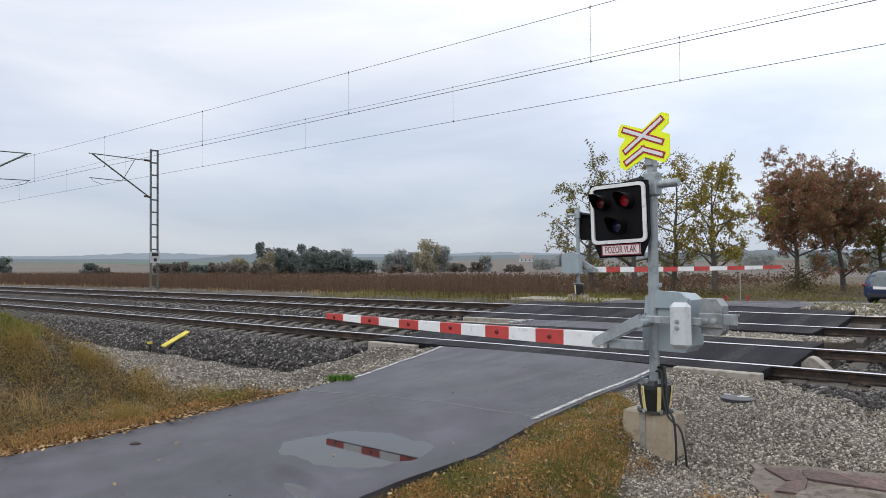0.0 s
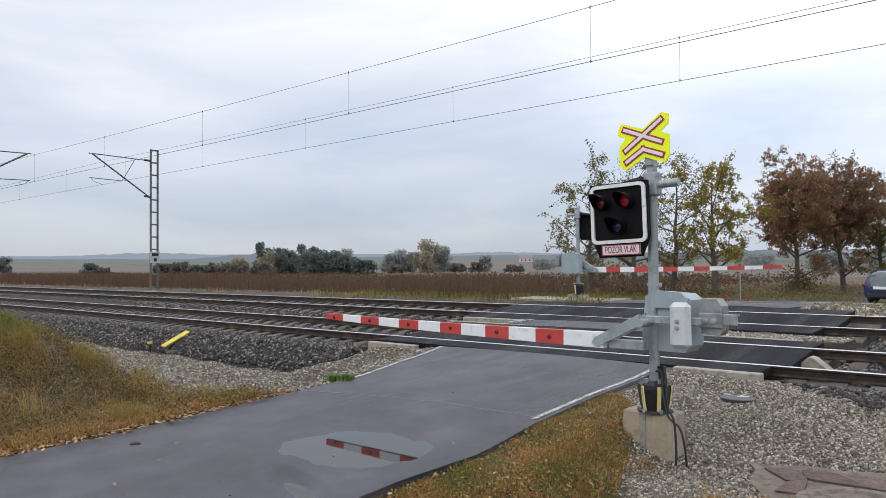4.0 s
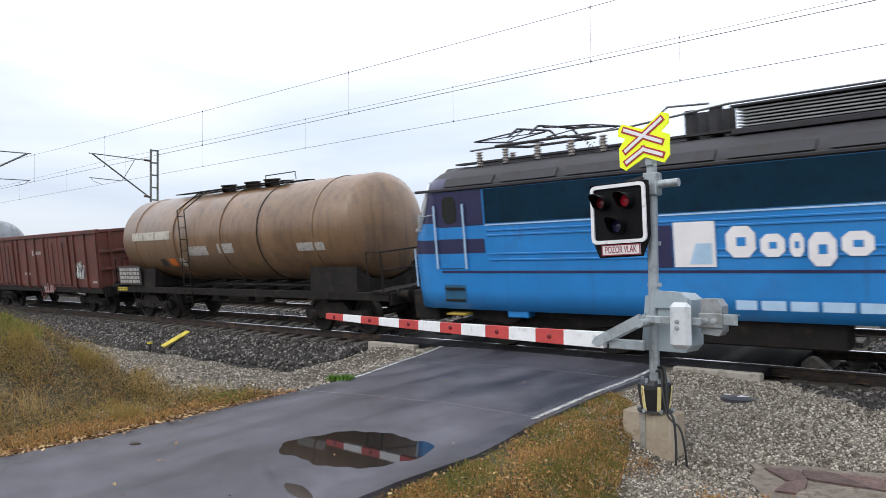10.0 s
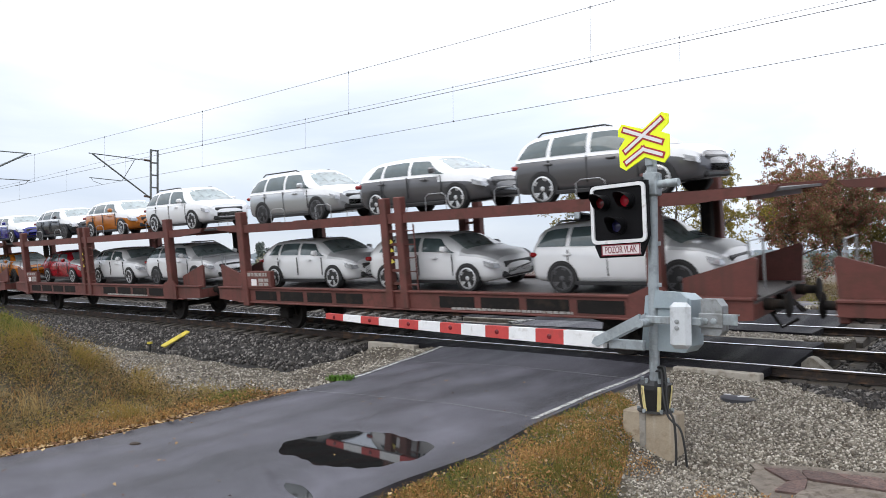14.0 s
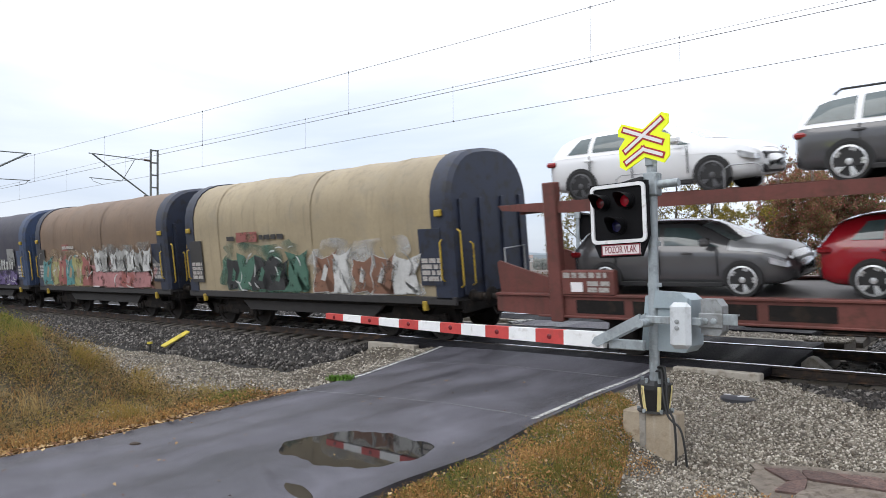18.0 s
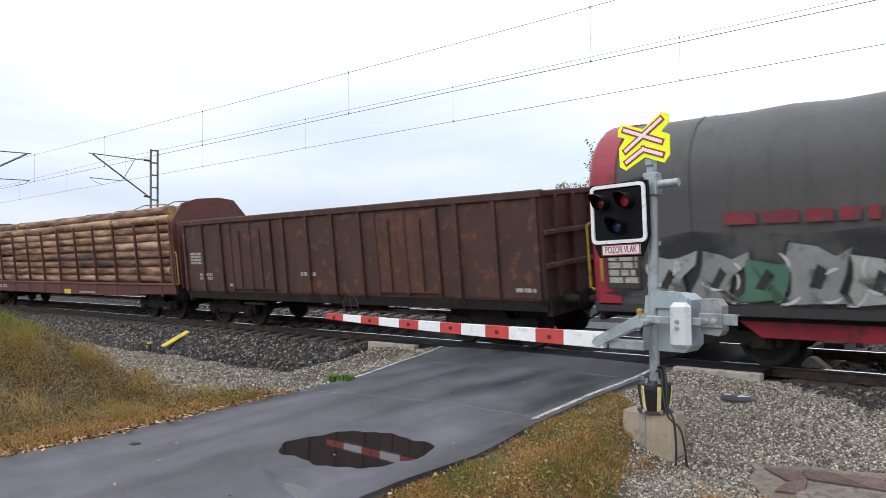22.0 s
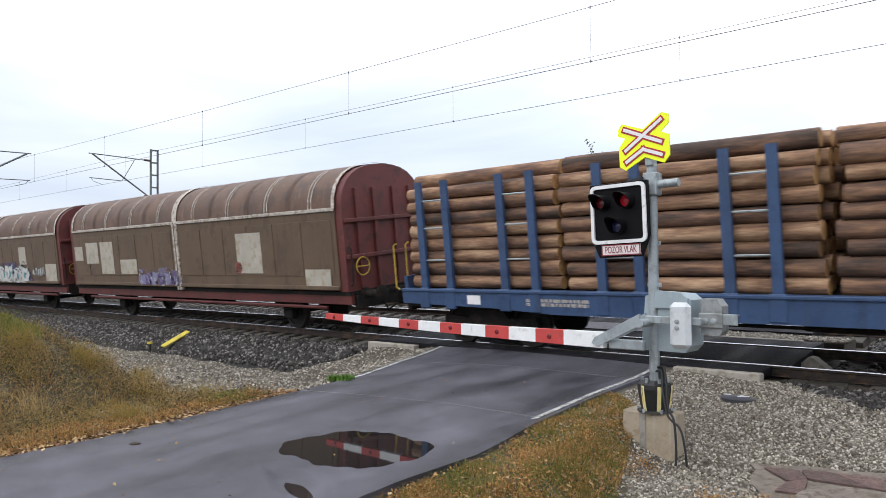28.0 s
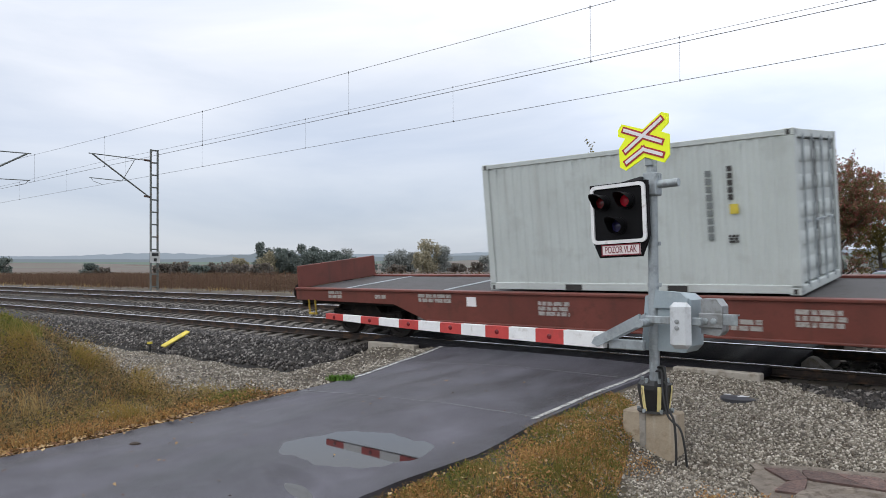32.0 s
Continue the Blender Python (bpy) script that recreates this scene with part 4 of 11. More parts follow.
# round lid in the gravel, with pale streaks
lid = thing("cable_pit_lid", "dark round plastic cable-pit lid with white marks", "manhole cover", at=pose(-3.9, 10.95, float(land(-3.9, 10.95)) - 0.005))
part("disc", Shape().lathe([(0.26, -0.06), (0.27, 0.012), (0.24, 0.022), (0.01, 0.030)], (0, 0, 0), "z", 28), make("grey_plastic_lid", (0.055, 0.057, 0.066), 0.45, 0, 0.15, 6, 40, 0.05), lid)
for dx, dy, rz in ((0.03, -0.02, 30), (0.09, 0.03, 60), (0.02, 0.05, -30), (-0.2, 0.05, 20)):
    part("white_mark", Shape().box(-0.05, 0.05, -0.015, 0.015, 0.026, 0.034, 0.001, pose(dx, dy, 0, 0, 0, rz)), WHITE_PAINT, lid)

# yellow board and small stake beside the ballast
yb = thing("track_marker_board", "yellow board lying on the ballast slope", "marker board", at=pose(-20.66, 11.26, -0.425, 0, 0, 0))
along_board = Vector((-0.15, 0.88, 0.36)).normalized()
face = Vector((0.3, -0.38, 0.87))
face = (face - along_board * face.dot(along_board)).normalized()
turn = Matrix((along_board, face.cross(along_board), face)).transposed().to_4x4()
part("board", Shape().box(-0.49, 0.49, -0.085, 0.085, -0.02, 0.02, 0.004, turn), YELLOW_PAINT, yb, "yellow painted board")
part("peg", Shape().box(-0.02, 0.02, -0.02, 0.02, -0.35, 0.0), BLACK_PLASTIC, yb)
st = thing("survey_stake", "short dark stake with a yellow cap", "stake", at=pose(-21.45, 10.85, -0.93))
part("stake", Shape().cyl((0, 0, 0), (0, 0, 0.34), 0.03, n=8), BLACK_PLASTIC, st)
part("cap", Shape().cyl((0, 0, 0.34), (0, 0, 0.40), 0.08, n=10), YELLOW_PAINT, st, "yellow cap")

# ---- overhead line ----
def mast(x, y, z0, height, toward, contact, messenger, label):
    """Ladder-type steel mast with a tubular cantilever over one track."""
    t = thing("catenary_mast", label, "catenary mast", "catenary masts")
    for dy in (-0.21, 0.21):
        part("leg", Shape().box(x - 0.07, x + 0.07, y + dy - 0.035, y + dy + 0.035, z0 - 0.4, z0 + height, 0.008), MAST_GREEN, t)
    for k in range(12):
        z = z0 + 0.35 + (height - 0.4) * k / 11
        part("batten", Shape().box(x - 0.06, x + 0.06, y - 0.18, y + 0.18, z - 0.045, z + 0.03, 0.005), MAST_GREEN, t)
    part("footing", Shape().box(x - 0.45, x + 0.45, y - 0.4, y + 0.4, z0 - 0.6, z0 + 0.10, 0.02), CONCRETE, t, "concrete footing")
    d = 1 if toward > y else -1
    ym = y + d * 0.24
    can = part("cantilever", Shape().tube([(x, ym, messenger + 0.35), (x, toward + d * 0.75, messenger + 0.42)], 0.03).tube([(x, ym, contact - 0.55), (x, toward + d * 0.55, messenger + 0.40)], 0.045, 8)
               .tube([(x, ym + d * 0.9, messenger + 0.36), (x, toward - d * 1.1, contact + 0.30)], 0.02), MAST_GREEN, t, "tubular steel cantilever")
    part("registration_arm", Shape().tube([(x, toward - d * 1.1, contact + 0.30), (x, toward + d * 0.7, contact + 0.34)], 0.024).tube([(x, toward + d * 0.6, contact + 0.33), (x, toward + d * 0.5, contact + 0.16), (x, toward, contact + 0.01)], 0.015), MAST_GREEN, can)
    for z in (messenger + 0.35, contact - 0.5):
        s = Shape()
        for k in range(6):
            s.cyl((x, ym + d * (0.05 + 0.06 * k), z + 0.004 * k), (x, ym + d * (0.075 + 0.06 * k), z + 0.004 * k), 0.07, 0.05, 8)
        part("insulator", s, INSULATOR, can, "ribbed brown insulator")
    return t


m1 = mast(-41.0, 21.0, 0.30, 8.35, 18.0, 6.36, 7.62, "tall ladder-type steel catenary mast beside the far track")
plate_m = part("number_plate", Shape().box(-40.90, -40.87, 20.70, 21.30, 2.02, 2.68, 0.005), make("enamel_plate", (0.50, 0.51, 0.50), 0.5), m1, "grey enamel plate with dark bars")
for z, hw_ in ((2.50, 0.20), (2.20, 0.09)):
    part("bar", Shape().box(-40.8685, -40.862, 21.0 - hw_, 21.0 + hw_, z - 0.09, z + 0.09), BLACK_PLASTIC, plate_m)
mast(-41.0, 10.2, -0.8, 9.0, 13.6, 5.95, 7.26, "ladder-type steel catenary mast beside the near track")
mast(19.0, 21.0, 0.3, 8.35, 18.0, 6.36, 7.62, "ladder-type steel catenary mast further along the far track")


def overhead(y, contact, low, rise, label):
    """Contact wire, messenger wire that sags between masts 60 m apart, and droppers."""
    t = thing("overhead_line", label, "overhead wire", "overhead lines")
    part("contact_wire", Shape().tube([(-421, y, contact), (-41, y, contact), (19, y, contact), (139, y, contact)], 0.0072, 6), WIRE, t)
    hang = lambda x: low + rise * (((x + 11) % 60 if (x + 11) % 60 <= 30 else 60 - (x + 11) % 60) / 30) ** 2
    pts = [(x, y, hang(x)) for x in range(-281, 80, 6)]
    part("messenger_wire", Shape().tube(pts, 0.0058, 6), WIRE, t)
    for k in range(-2, 22):
        x = -7.75 - 7.6 * k
        part("dropper", Shape().cyl((x, y, contact), (x, y, hang(x)), 0.0035, n=5).cyl((x, y, contact - 0.02), (x, y, contact + 0.04), 0.014, n=6).cyl((x, y, hang(x) - 0.03), (x, y, hang(x) + 0.03), 0.014, n=6), WIRE, t)
    return t


overhead(13.5, 5.935, 7.08, 0.18, "overhead contact and messenger wires above the near track")
overhead(17.95, 6.355, 7.46, 0.16, "overhead contact and messenger wires above the far track")
# ---- the goods train: x forward, y across, z up from the rail heads; the near side is -y ----
RIDERS = []


def ride(ob, s, local=None):
    """Put a thing on the train, s metres along it."""
    RIDERS.append((ob, s, local or Matrix.Identity(4)))
    return ob


UNDER = make("dirty_underframe", (0.015, 0.013, 0.012), 0.85, 0.0, 0.35, 2, 30, 0.2, (0.028, 0.021, 0.016), 0.4, spec=0.25)
WHEEL = make("dark_wheel_steel", (0.026, 0.022, 0.020), 0.7, 0.4, 0.25, 3, 30, 0.1)
OXIDE = make("red_oxide_wagon_paint", (0.118, 0.034, 0.025), 0.6, 0, 0.22, 1.2, 22, 0.1, (0.075, 0.030, 0.020), 0.45, (0.060, 0.030, 0.022), 0.5, alpha_random=0.08)
OXIDE_DARK = make("grimy_brown_wagon_paint", (0.060, 0.026, 0.019), 0.7, 0, 0.3, 1.2, 22, 0.15, (0.14, 0.048, 0.022), 0.28, (0.035, 0.022, 0.018), 0.5)
OXIDE_BRIGHT = make("fresh_red_brown_paint", (0.155, 0.042, 0.030), 0.55, 0, 0.18, 1.2, 22, 0.08, (0.12, 0.035, 0.025), 0.4, (0.085, 0.032, 0.024), 0.4)
MARK_WHITE = make("white_stencil", (0.40, 0.38, 0.355), 0.7, 0, 0.15, 8, 50, 0, (0.20, 0.16, 0.14), 0.45)
YELLOW_RAIL = make("yellow_handrail", (0.42, 0.29, 0.03), 0.55, 0, 0.2, 4, 30, 0.03, (0.22, 0.14, 0.04), 0.4)
BLACK_PLATE = make("black_data_plate", (0.035, 0.033, 0.032), 0.6, 0, 0.2, 4, 30, 0.03)
GLASS_DARK = make("tinted_glass", (0.015, 0.018, 0.02), 0.06, 0, 0.0, 1, 5, 0, rough_vary=0.02, spec=0.8)
_cache = {}


def cached(key, build):
    if key not in _cache:
        _cache[key] = build()
    return _cache[key]


def wheel_mesh(r):
    def build():
        return Shape().lathe([(0.06, -0.10), (0.10, -0.08), (0.10, -0.03), (r * 0.78, -0.02), (r * 0.80, -0.065), (r, -0.065), (r + 0.005, 0.05), (r + 0.03, 0.055), (r + 0.03, 0.075), (r * 0.78, 0.075), (r * 0.7, 0.03), (0.10, 0.05)],
                             (0, 0, 0), "y", 20).mesh("wheel", WHEEL)
    return cached(("wheel", r), build)


def bogie(t, x, wb=1.8, r=0.46):
    def build():
        s = Shape()
        for y in (-1.0, 1.0):
            s.prism([(-wb / 2 - 0.35, 0.50), (-wb / 2 - 0.30, 0.66), (-0.55, 0.60), (-0.35, 0.80), (0.35, 0.80), (0.55, 0.60), (wb / 2 + 0.30, 0.66), (wb / 2 + 0.35, 0.50), (0.5, 0.40), (-0.5, 0.40)], "y", y - 0.06, y + 0.06)
            for dx in (-wb / 2, wb / 2):
                s.box(dx - 0.17, dx + 0.17, y - 0.12, y + 0.12, 0.32, 0.58, 0.03)
                for q in (-0.27, 0.27):
                    s.cyl((dx + q, y, 0.38), (dx + q, y, 0.62), 0.075, n=8)
                s.cyl((dx, y - 0.15 if y < 0 else y + 0.15, 0.46), (dx, y, 0.46), 0.10, n=10)
            s.box(-0.18, 0.18, y - 0.09, y + 0.09, 0.36, 0.50, 0.02)
        s.box(-0.25, 0.25, -1.0, 1.0, 0.48, 0.84, 0.03)
        for dx in (-wb / 2, wb / 2):
            s.cyl((dx, -0.72, 0.46), (dx, 0.72, 0.46), 0.08, n=8)
        return s.mesh("bogie", UNDER)
    b = part("bogie", cached(("bogie", wb), build), None, t, "two-axle bogie with dirty steel frame", at=pose(x, 0, 0))
    for dx in (-wb / 2, wb / 2):
        for y in (-0.75, 0.75):
            part("wheel", wheel_mesh(r), None, b, at=pose(dx, y, r, 0, 0, 180 if y > 0 else 0))
    return b


def axle(t, x, r=0.46):
    s = cached("axleguard", lambda: Shape().box(-0.2, 0.2, -1.10, -0.90, 0.32, 0.60, 0.03).box(-0.2, 0.2, 0.90, 1.10, 0.32, 0.60, 0.03).cyl((0, -0.75, 0.46), (0, 0.75, 0.46), 0.08, n=8)
               .prism([(-0.6, 0.72), (-0.1, 0.58), (0.1, 0.58), (0.6, 0.72), (0.6, 0.78), (-0.6, 0.78)], "y", -1.05, -0.95).prism([(-0.6, 0.72), (-0.1, 0.58), (0.1, 0.58), (0.6, 0.72), (0.6, 0.78), (-0.6, 0.78)], "y", 0.95, 1.05)
               .prism([(-0.32, 0.4), (-0.24, 1.0), (0.24, 1.0), (0.32, 0.4), (0.25, 0.4), (0.2, 0.62), (-0.2, 0.62), (-0.25, 0.4)], "y", -0.9, -0.87).mesh("axle_guard", UNDER))
    a = part("axle_guard", s, None, t, at=pose(x, 0, 0))
    for y in (-0.75, 0.75):
        part("wheel", wheel_mesh(r), None, a, at=pose(0, y, r, 0, 0, 180 if y > 0 else 0))


def buffers(t, half, frame_at, mat=None):
    """Two buffers and a screw coupling at each end."""
    for d in (-1, 1):
        L = half - frame_at

        def build(L=L):
            return Shape().lathe([(0.15, 0), (0.15, 0.06), (0.10, 0.08), (0.10, L * 0.55), (0.075, L * 0.56), (0.075, L - 0.05), (0.20, L - 0.04), (0.22, L - 0.02), (0.18, L)], (0, 0, 0), "x", 14).mesh("buffer", mat or UNDER)
        for y in (-0.875, 0.875):
            part("buffer", cached(("buffer", round(L, 2), (mat or UNDER).name), build), None, t, at=pose(d * frame_at, y, 1.05, 0, 0, 0 if d > 0 else 180))
        hook = cached("hook", lambda: Shape().box(0, 0.30, -0.04, 0.04, -0.06, 0.06, 0.02).tube([(0.28, -0.05, 0), (0.5, -0.05, -0.22), (0.52, 0.05, -0.22), (0.28, 0.05, 0)], 0.025).tube([(0.0, -0.35, -0.08), (0.25, -0.36, -0.45), (0.5, -0.3, -0.3)], 0.03).mesh("coupling", UNDER))
        part("coupling", hook, None, t, at=pose(d * frame_at, 0, 1.02, 0, 0, 0 if d > 0 else 180))


def underframe(t, half, z0, z1, mat, half_w=1.3, name="underframe", label=""):
    u = Shape()
    for y in (-half_w, half_w):
        u.box(-half, half, y - 0.05, y + 0.05, z0, z1, 0.01)
    for x in (-half, half):
        u.box(x - 0.06, x + 0.06, -half_w, half_w, z0 - 0.1, z1, 0.01)
    k = int(half / 1.2)
    for i in range(-k, k + 1):
        u.box(i * 1.2 - 0.05, i * 1.2 + 0.05, -half_w, half_w, z0 + 0.04, z1 - 0.03)
    u.box(-half, half, -0.2, 0.2, z0 - 0.08, z1 - 0.02)
    return part(name, u, mat, t, label)


def brake_gear(t, z=0.62, span=4.0):
    s = Shape().tube([(-span / 2, -0.5, z), (span / 2, -0.5, z)], 0.035).tube([(-span / 2, 0.3, z), (span / 2, 0.3, z)], 0.03)
    s.cyl((-0.9, -0.35, z + 0.12), (0.2, -0.35, z + 0.12), 0.2, n=12).box(0.6, 1.1, -0.6, -0.2, z, z + 0.3, 0.03).box(-1.9, -1.5, -0.5, 0.1, z, z + 0.28, 0.03)
    return part("brake_gear", s, UNDER, t, "brake cylinder and rods")


def bars(t, x0, x1, z0, z1, y, rows=2, mat=None, seed=0, name="marking", gap=0.3):
    """Stencilled lines of writing as plain bars on a vertical side that faces -y (y < 0)."""
    rng = random.Random(seed)
    s = Shape()
    h = (z1 - z0) / (rows + (rows - 1) * gap)
    for r in range(rows):
        z = z0 + r * h * (1 + gap)
        x = x0
        while x < x1 - 0.02:
            w = min(rng.uniform(0.8, 3.0) * h, x1 - x)
            s.box(x, x + w, y - 0.005, y, z, z + h)
            x += w + h * 0.45
    if s.v:
        return part(name, s, mat or MARK_WHITE, t, "rows of plain stencilled bars" if name == "marking" else "", smooth=False)


def patch(t, x0, x1, z0, z1, y, mat, name="plate", label="", off=0.0):
    return part(name, Shape().box(x0, x1, y - 0.008 - off, y - off, z0, z1), mat, t, label, False)


def handrail(t, pts, mat=YELLOW_RAIL, r=0.018, name="handrail", label=""):
    return part(name, Shape().tube(pts, r, 6), mat, t, label)


def ladder(t, x, y, z0, z1, w=0.42, mat=None, n=6, along="x"):
    s = Shape()
    if along == "x":
        s.tube([(x - w / 2, y, z0), (x - w / 2, y, z1)], 0.018).tube([(x + w / 2, y, z0), (x + w / 2, y, z1)], 0.018)
        for k in range(n):
            z = z0 + (z1 - z0) * (k + 0.5) / n
            s.cyl((x - w / 2, y, z), (x + w / 2, y, z), 0.013, n=6)
    else:
        s.tube([(x, y - w / 2, z0), (x, y - w / 2, z1)], 0.018).tube([(x, y + w / 2, z0), (x, y + w / 2, z1)], 0.018)
        for k in range(n):
            z = z0 + (z1 - z0) * (k + 0.5) / n
            s.cyl((x, y - w / 2, z), (x, y + w / 2, z), 0.013, n=6)
    return part("ladder", s, mat or UNDER, t)


# ---- electric locomotive ----
LOCO_BLUE = make("bright_blue_loco_paint", (0.018, 0.215, 0.56), 0.34, 0, 0.10, 1.0, 25, 0.03, (0.022, 0.19, 0.50), 0.4, (0.02, 0.13, 0.33), 0.25, coat=0.4)
LOCO_TEAL = make("teal_blue_loco_panel", (0.020, 0.105, 0.20), 0.42, 0, 0.14, 1.2, 25, 0.05, (0.018, 0.08, 0.15), 0.4, (0.03, 0.07, 0.10), 0.35)
LOCO_NAVY = make("navy_loco_paint", (0.022, 0.022, 0.075), 0.4, 0, 0.12, 1.2, 25, 0.03, coat=0.2)
LOCO_ROOF = make("sooty_roof", (0.034, 0.034, 0.040), 0.75, 0, 0.3, 1.5, 25, 0.15, (0.03, 0.027, 0.026), 0.5)
LOCO_PALE = make("pale_blue_line", (0.42, 0.60, 0.78), 0.45, 0, 0.1, 3, 30, 0)
BARE_TRIM = make("silver_window_trim", (0.62, 0.64, 0.66), 0.35, 0.5, 0.08, 3, 30, 0)
PORCELAIN = make("porcelain_insulator", (0.36, 0.33, 0.31), 0.25, 0, 0.2, 4, 30, 0)
CAB_GLASS = make("cab_windscreen", (0.07, 0.105, 0.10), 0.08, 0, 0.2, 2, 5, 0, (0.10, 0.15, 0.13), 0.4, rough_vary=0.03, spec=0.8)
HEADLIGHT = make("lit_headlight", (0.9, 0.88, 0.80), 0.2, 0, 0.05, 5, 20, 0, emit=1.6)
YELLOW_PLOUGH = make("yellow_snowplough", (0.36, 0.26, 0.02), 0.55, 0, 0.2, 3, 30, 0.05, (0.2, 0.15, 0.05), 0.35)


def locomotive():
    t = thing("electric_locomotive", "blue electric locomotive with rounded cab and raised diamond pantograph", "locomotive")
    W = 1.46

    def section(w, z, ez):
        """Half width at a height: upright sides, tumbling in to the roof."""
        if z < 3.35:
            return w
        k = (z - 3.35) / 0.55
        return w * math.sqrt(max(0.0, 1 - k * k * 0.985))

    def skin(deg, z):
        """A point of the rounded, raked front at an angle from the nose, and a height."""
        w = section(W, z, 0)
        rake = 0.0 if z < 2.5 else 0.42 * (z - 2.5)
        belly = 0.10 * math.sin(max(0, min(1, (z - 0.98) / 1.6)) * math.pi)
        a = radians(deg)
        return (6.55 - rake * 0.6 + (1.15 + belly - rake * 0.4) * abs(math.cos(a)) ** 0.72, w * math.copysign(abs(math.sin(a)) ** 0.74, math.sin(a)))

    levels = [0.86, 1.25, 1.75, 1.80, 2.04, 2.34, 2.56, 2.70, 3.0, 3.22, 3.35, 3.50, 3.65, 3.77, 3.85, 3.895]

    def outline(z):
        """Plan outline at one height: straight sides and rounded, raked ends."""
        w = section(W, z, 0)
        ends = [skin(-90 + 10 * k, z) for k in range(19)]
        pts = ends + [(-x, -y) for x, y in ends]
        return [(x, y, z) for x, y in pts]

    rings = [outline(z) for z in levels]
    groups = {}
    n = len(rings[0])
    for k in range(len(levels) - 1):
        zm = (levels[k] + levels[k + 1]) / 2
        for i in range(n):
            j = (i + 1) % n
            quad = (rings[k][i], rings[k][j], rings[k + 1][j], rings[k + 1][i])
            xm = sum(p[0] for p in quad) / 4
            cab = abs(xm) > 4.6 and i not in (18, 37)
            if zm > (3.6 if cab else 3.36):
                key = "roof"
            elif cab and (zm > 2.70 or 2.04 < zm < 2.34):
                key = "navy"
            else:
                key = "blue"
            groups.setdefault(key, Shape()).add(quad, [(0, 1, 2, 3)])
    groups["roof"].add(rings[-1], [tuple(range(n))])
    groups["blue"].add(rings[0], [tuple(reversed(range(n)))])
    for key, nm, mat, lab in (("blue", "body", LOCO_BLUE, "bright blue body shell"), ("navy", "cab_shell", LOCO_NAVY, "navy cab front"), ("roof", "roof", LOCO_ROOF, "sooty dark grey roof")):
        sh = groups[key]
        if key == "navy":
            for sgn_ in (-1, 1):
                half_ = Shape()
                for q in sh.f:
                    if sh.v[q[0]][0] * sgn_ > 0:
                        half_.add([sh.v[i] for i in q], [(0, 1, 2, 3)])
                part(nm, weld(half_.mesh(nm, mat)), None, t, lab)
            continue
        me = sh.mesh(nm, mat)
        bm = bmesh.new()
        bm.from_mesh(me)
        bmesh.ops.remove_doubles(bm, verts=bm.verts, dist=0.0005)
        bmesh.ops.recalc_face_normals(bm, faces=bm.faces)
        bm.to_mesh(me)
        bm.free()
        part(nm, me, None, t, lab)
    for d in (-1, 1):
        y = d * (W + 0.003)
        # long panel, ribs and pale lines on each side
        part("side_panel", Shape().box(-5.24, 4.87, min(y, y - d * 0.01), max(y, y + d * 0.012), 2.64, 3.34, 0.004), LOCO_TEAL, t, "teal ventilation panel")
        part("pale_line", Shape().box(-5.24, 4.87, min(y, y + d * 0.014), max(y, y + d * 0.014), 2.60, 2.625), LOCO_PALE, t, smooth=False)
        for z in (2.50, 2.40, 2.02, 1.90):
            part("side_rib", Shape().box(-5.2, 4.85, min(y, y + d * 0.02), max(y, y + d * 0.02), z - 0.018, z + 0.018, 0.006), LOCO_BLUE, t)
        part("navy_line", Shape().box(-6.5, 6.4, min(y, y + d * 0.006), max(y, y + d * 0.006), 1.63, 1.675), LOCO_NAVY, t, smooth=False)
        for a, b in ((-6.6, -5.28), (4.91, 6.55)):
            part("cab_side", Shape().box(a, b, min(y, y + d * 0.008), max(y, y + d * 0.008), 2.62, 3.345, 0.003), LOCO_NAVY, t, "navy upper cab side")
            part("cab_stripe", Shape().box(a, b, min(y, y + d * 0.008), max(y, y + d * 0.008), 2.05, 2.34, 0.003), LOCO_NAVY, t, "navy stripe round the cab")
        part("roof_gutter", Shape().box(-7.1, 7.0, min(y, y + d * 0.05), max(y, y + d * 0.05), 3.37, 3.43, 0.01), LOCO_ROOF, t)
        for k in range(8):
            part("roof_hatch", Shape().prism([(d * (W + 0.01), 3.46), (d * (W - 0.02), 3.46), (d * (W - 0.16), 3.62), (d * (W - 0.13), 3.63)], "x", -6.3 + 1.5 * k, -5.0 + 1.5 * k), LOCO_ROOF, t, smooth=False)
        for ex in (-1, 1):
            xd = 5.92 if ex > 0 else -6.16
            door = part("cab_door", Shape().box(xd - 0.34, xd + 0.34, min(y + d * 0.004, y + d * 0.018), max(y + d * 0.004, y + d * 0.018), 1.72, 3.30, 0.005), LOCO_NAVY if ex > 0 else LOCO_NAVY, t, "navy cab door")
            part("door_lower", Shape().box(xd - 0.33, xd + 0.33, min(y + d * 0.0185, y + d * 0.022), max(y + d * 0.0185, y + d * 0.022), 2.35, 2.60), LOCO_BLUE, door, smooth=False)
            part("door_lower", Shape().box(xd - 0.33, xd + 0.33, min(y + d * 0.0185, y + d * 0.022), max(y + d * 0.0185, y + d * 0.022), 1.73, 2.04), LOCO_BLUE, door, smooth=False)
            ring = [(0.20 * math.copysign(abs(math.cos(a)) ** 0.6, math.cos(a)), 0.29 * math.copysign(abs(math.sin(a)) ** 0.6, math.sin(a))) for a in [2 * math.pi * i / 16 for i in range(16)]]
            yy = y + d * 0.026
            part("door_window", Shape().prism([(xd + a, 2.97 + b) for a, b in ring], "y", min(yy, yy - d * 0.006), max(yy, yy - d * 0.006)), GLASS_DARK, door, "oval door window", False)
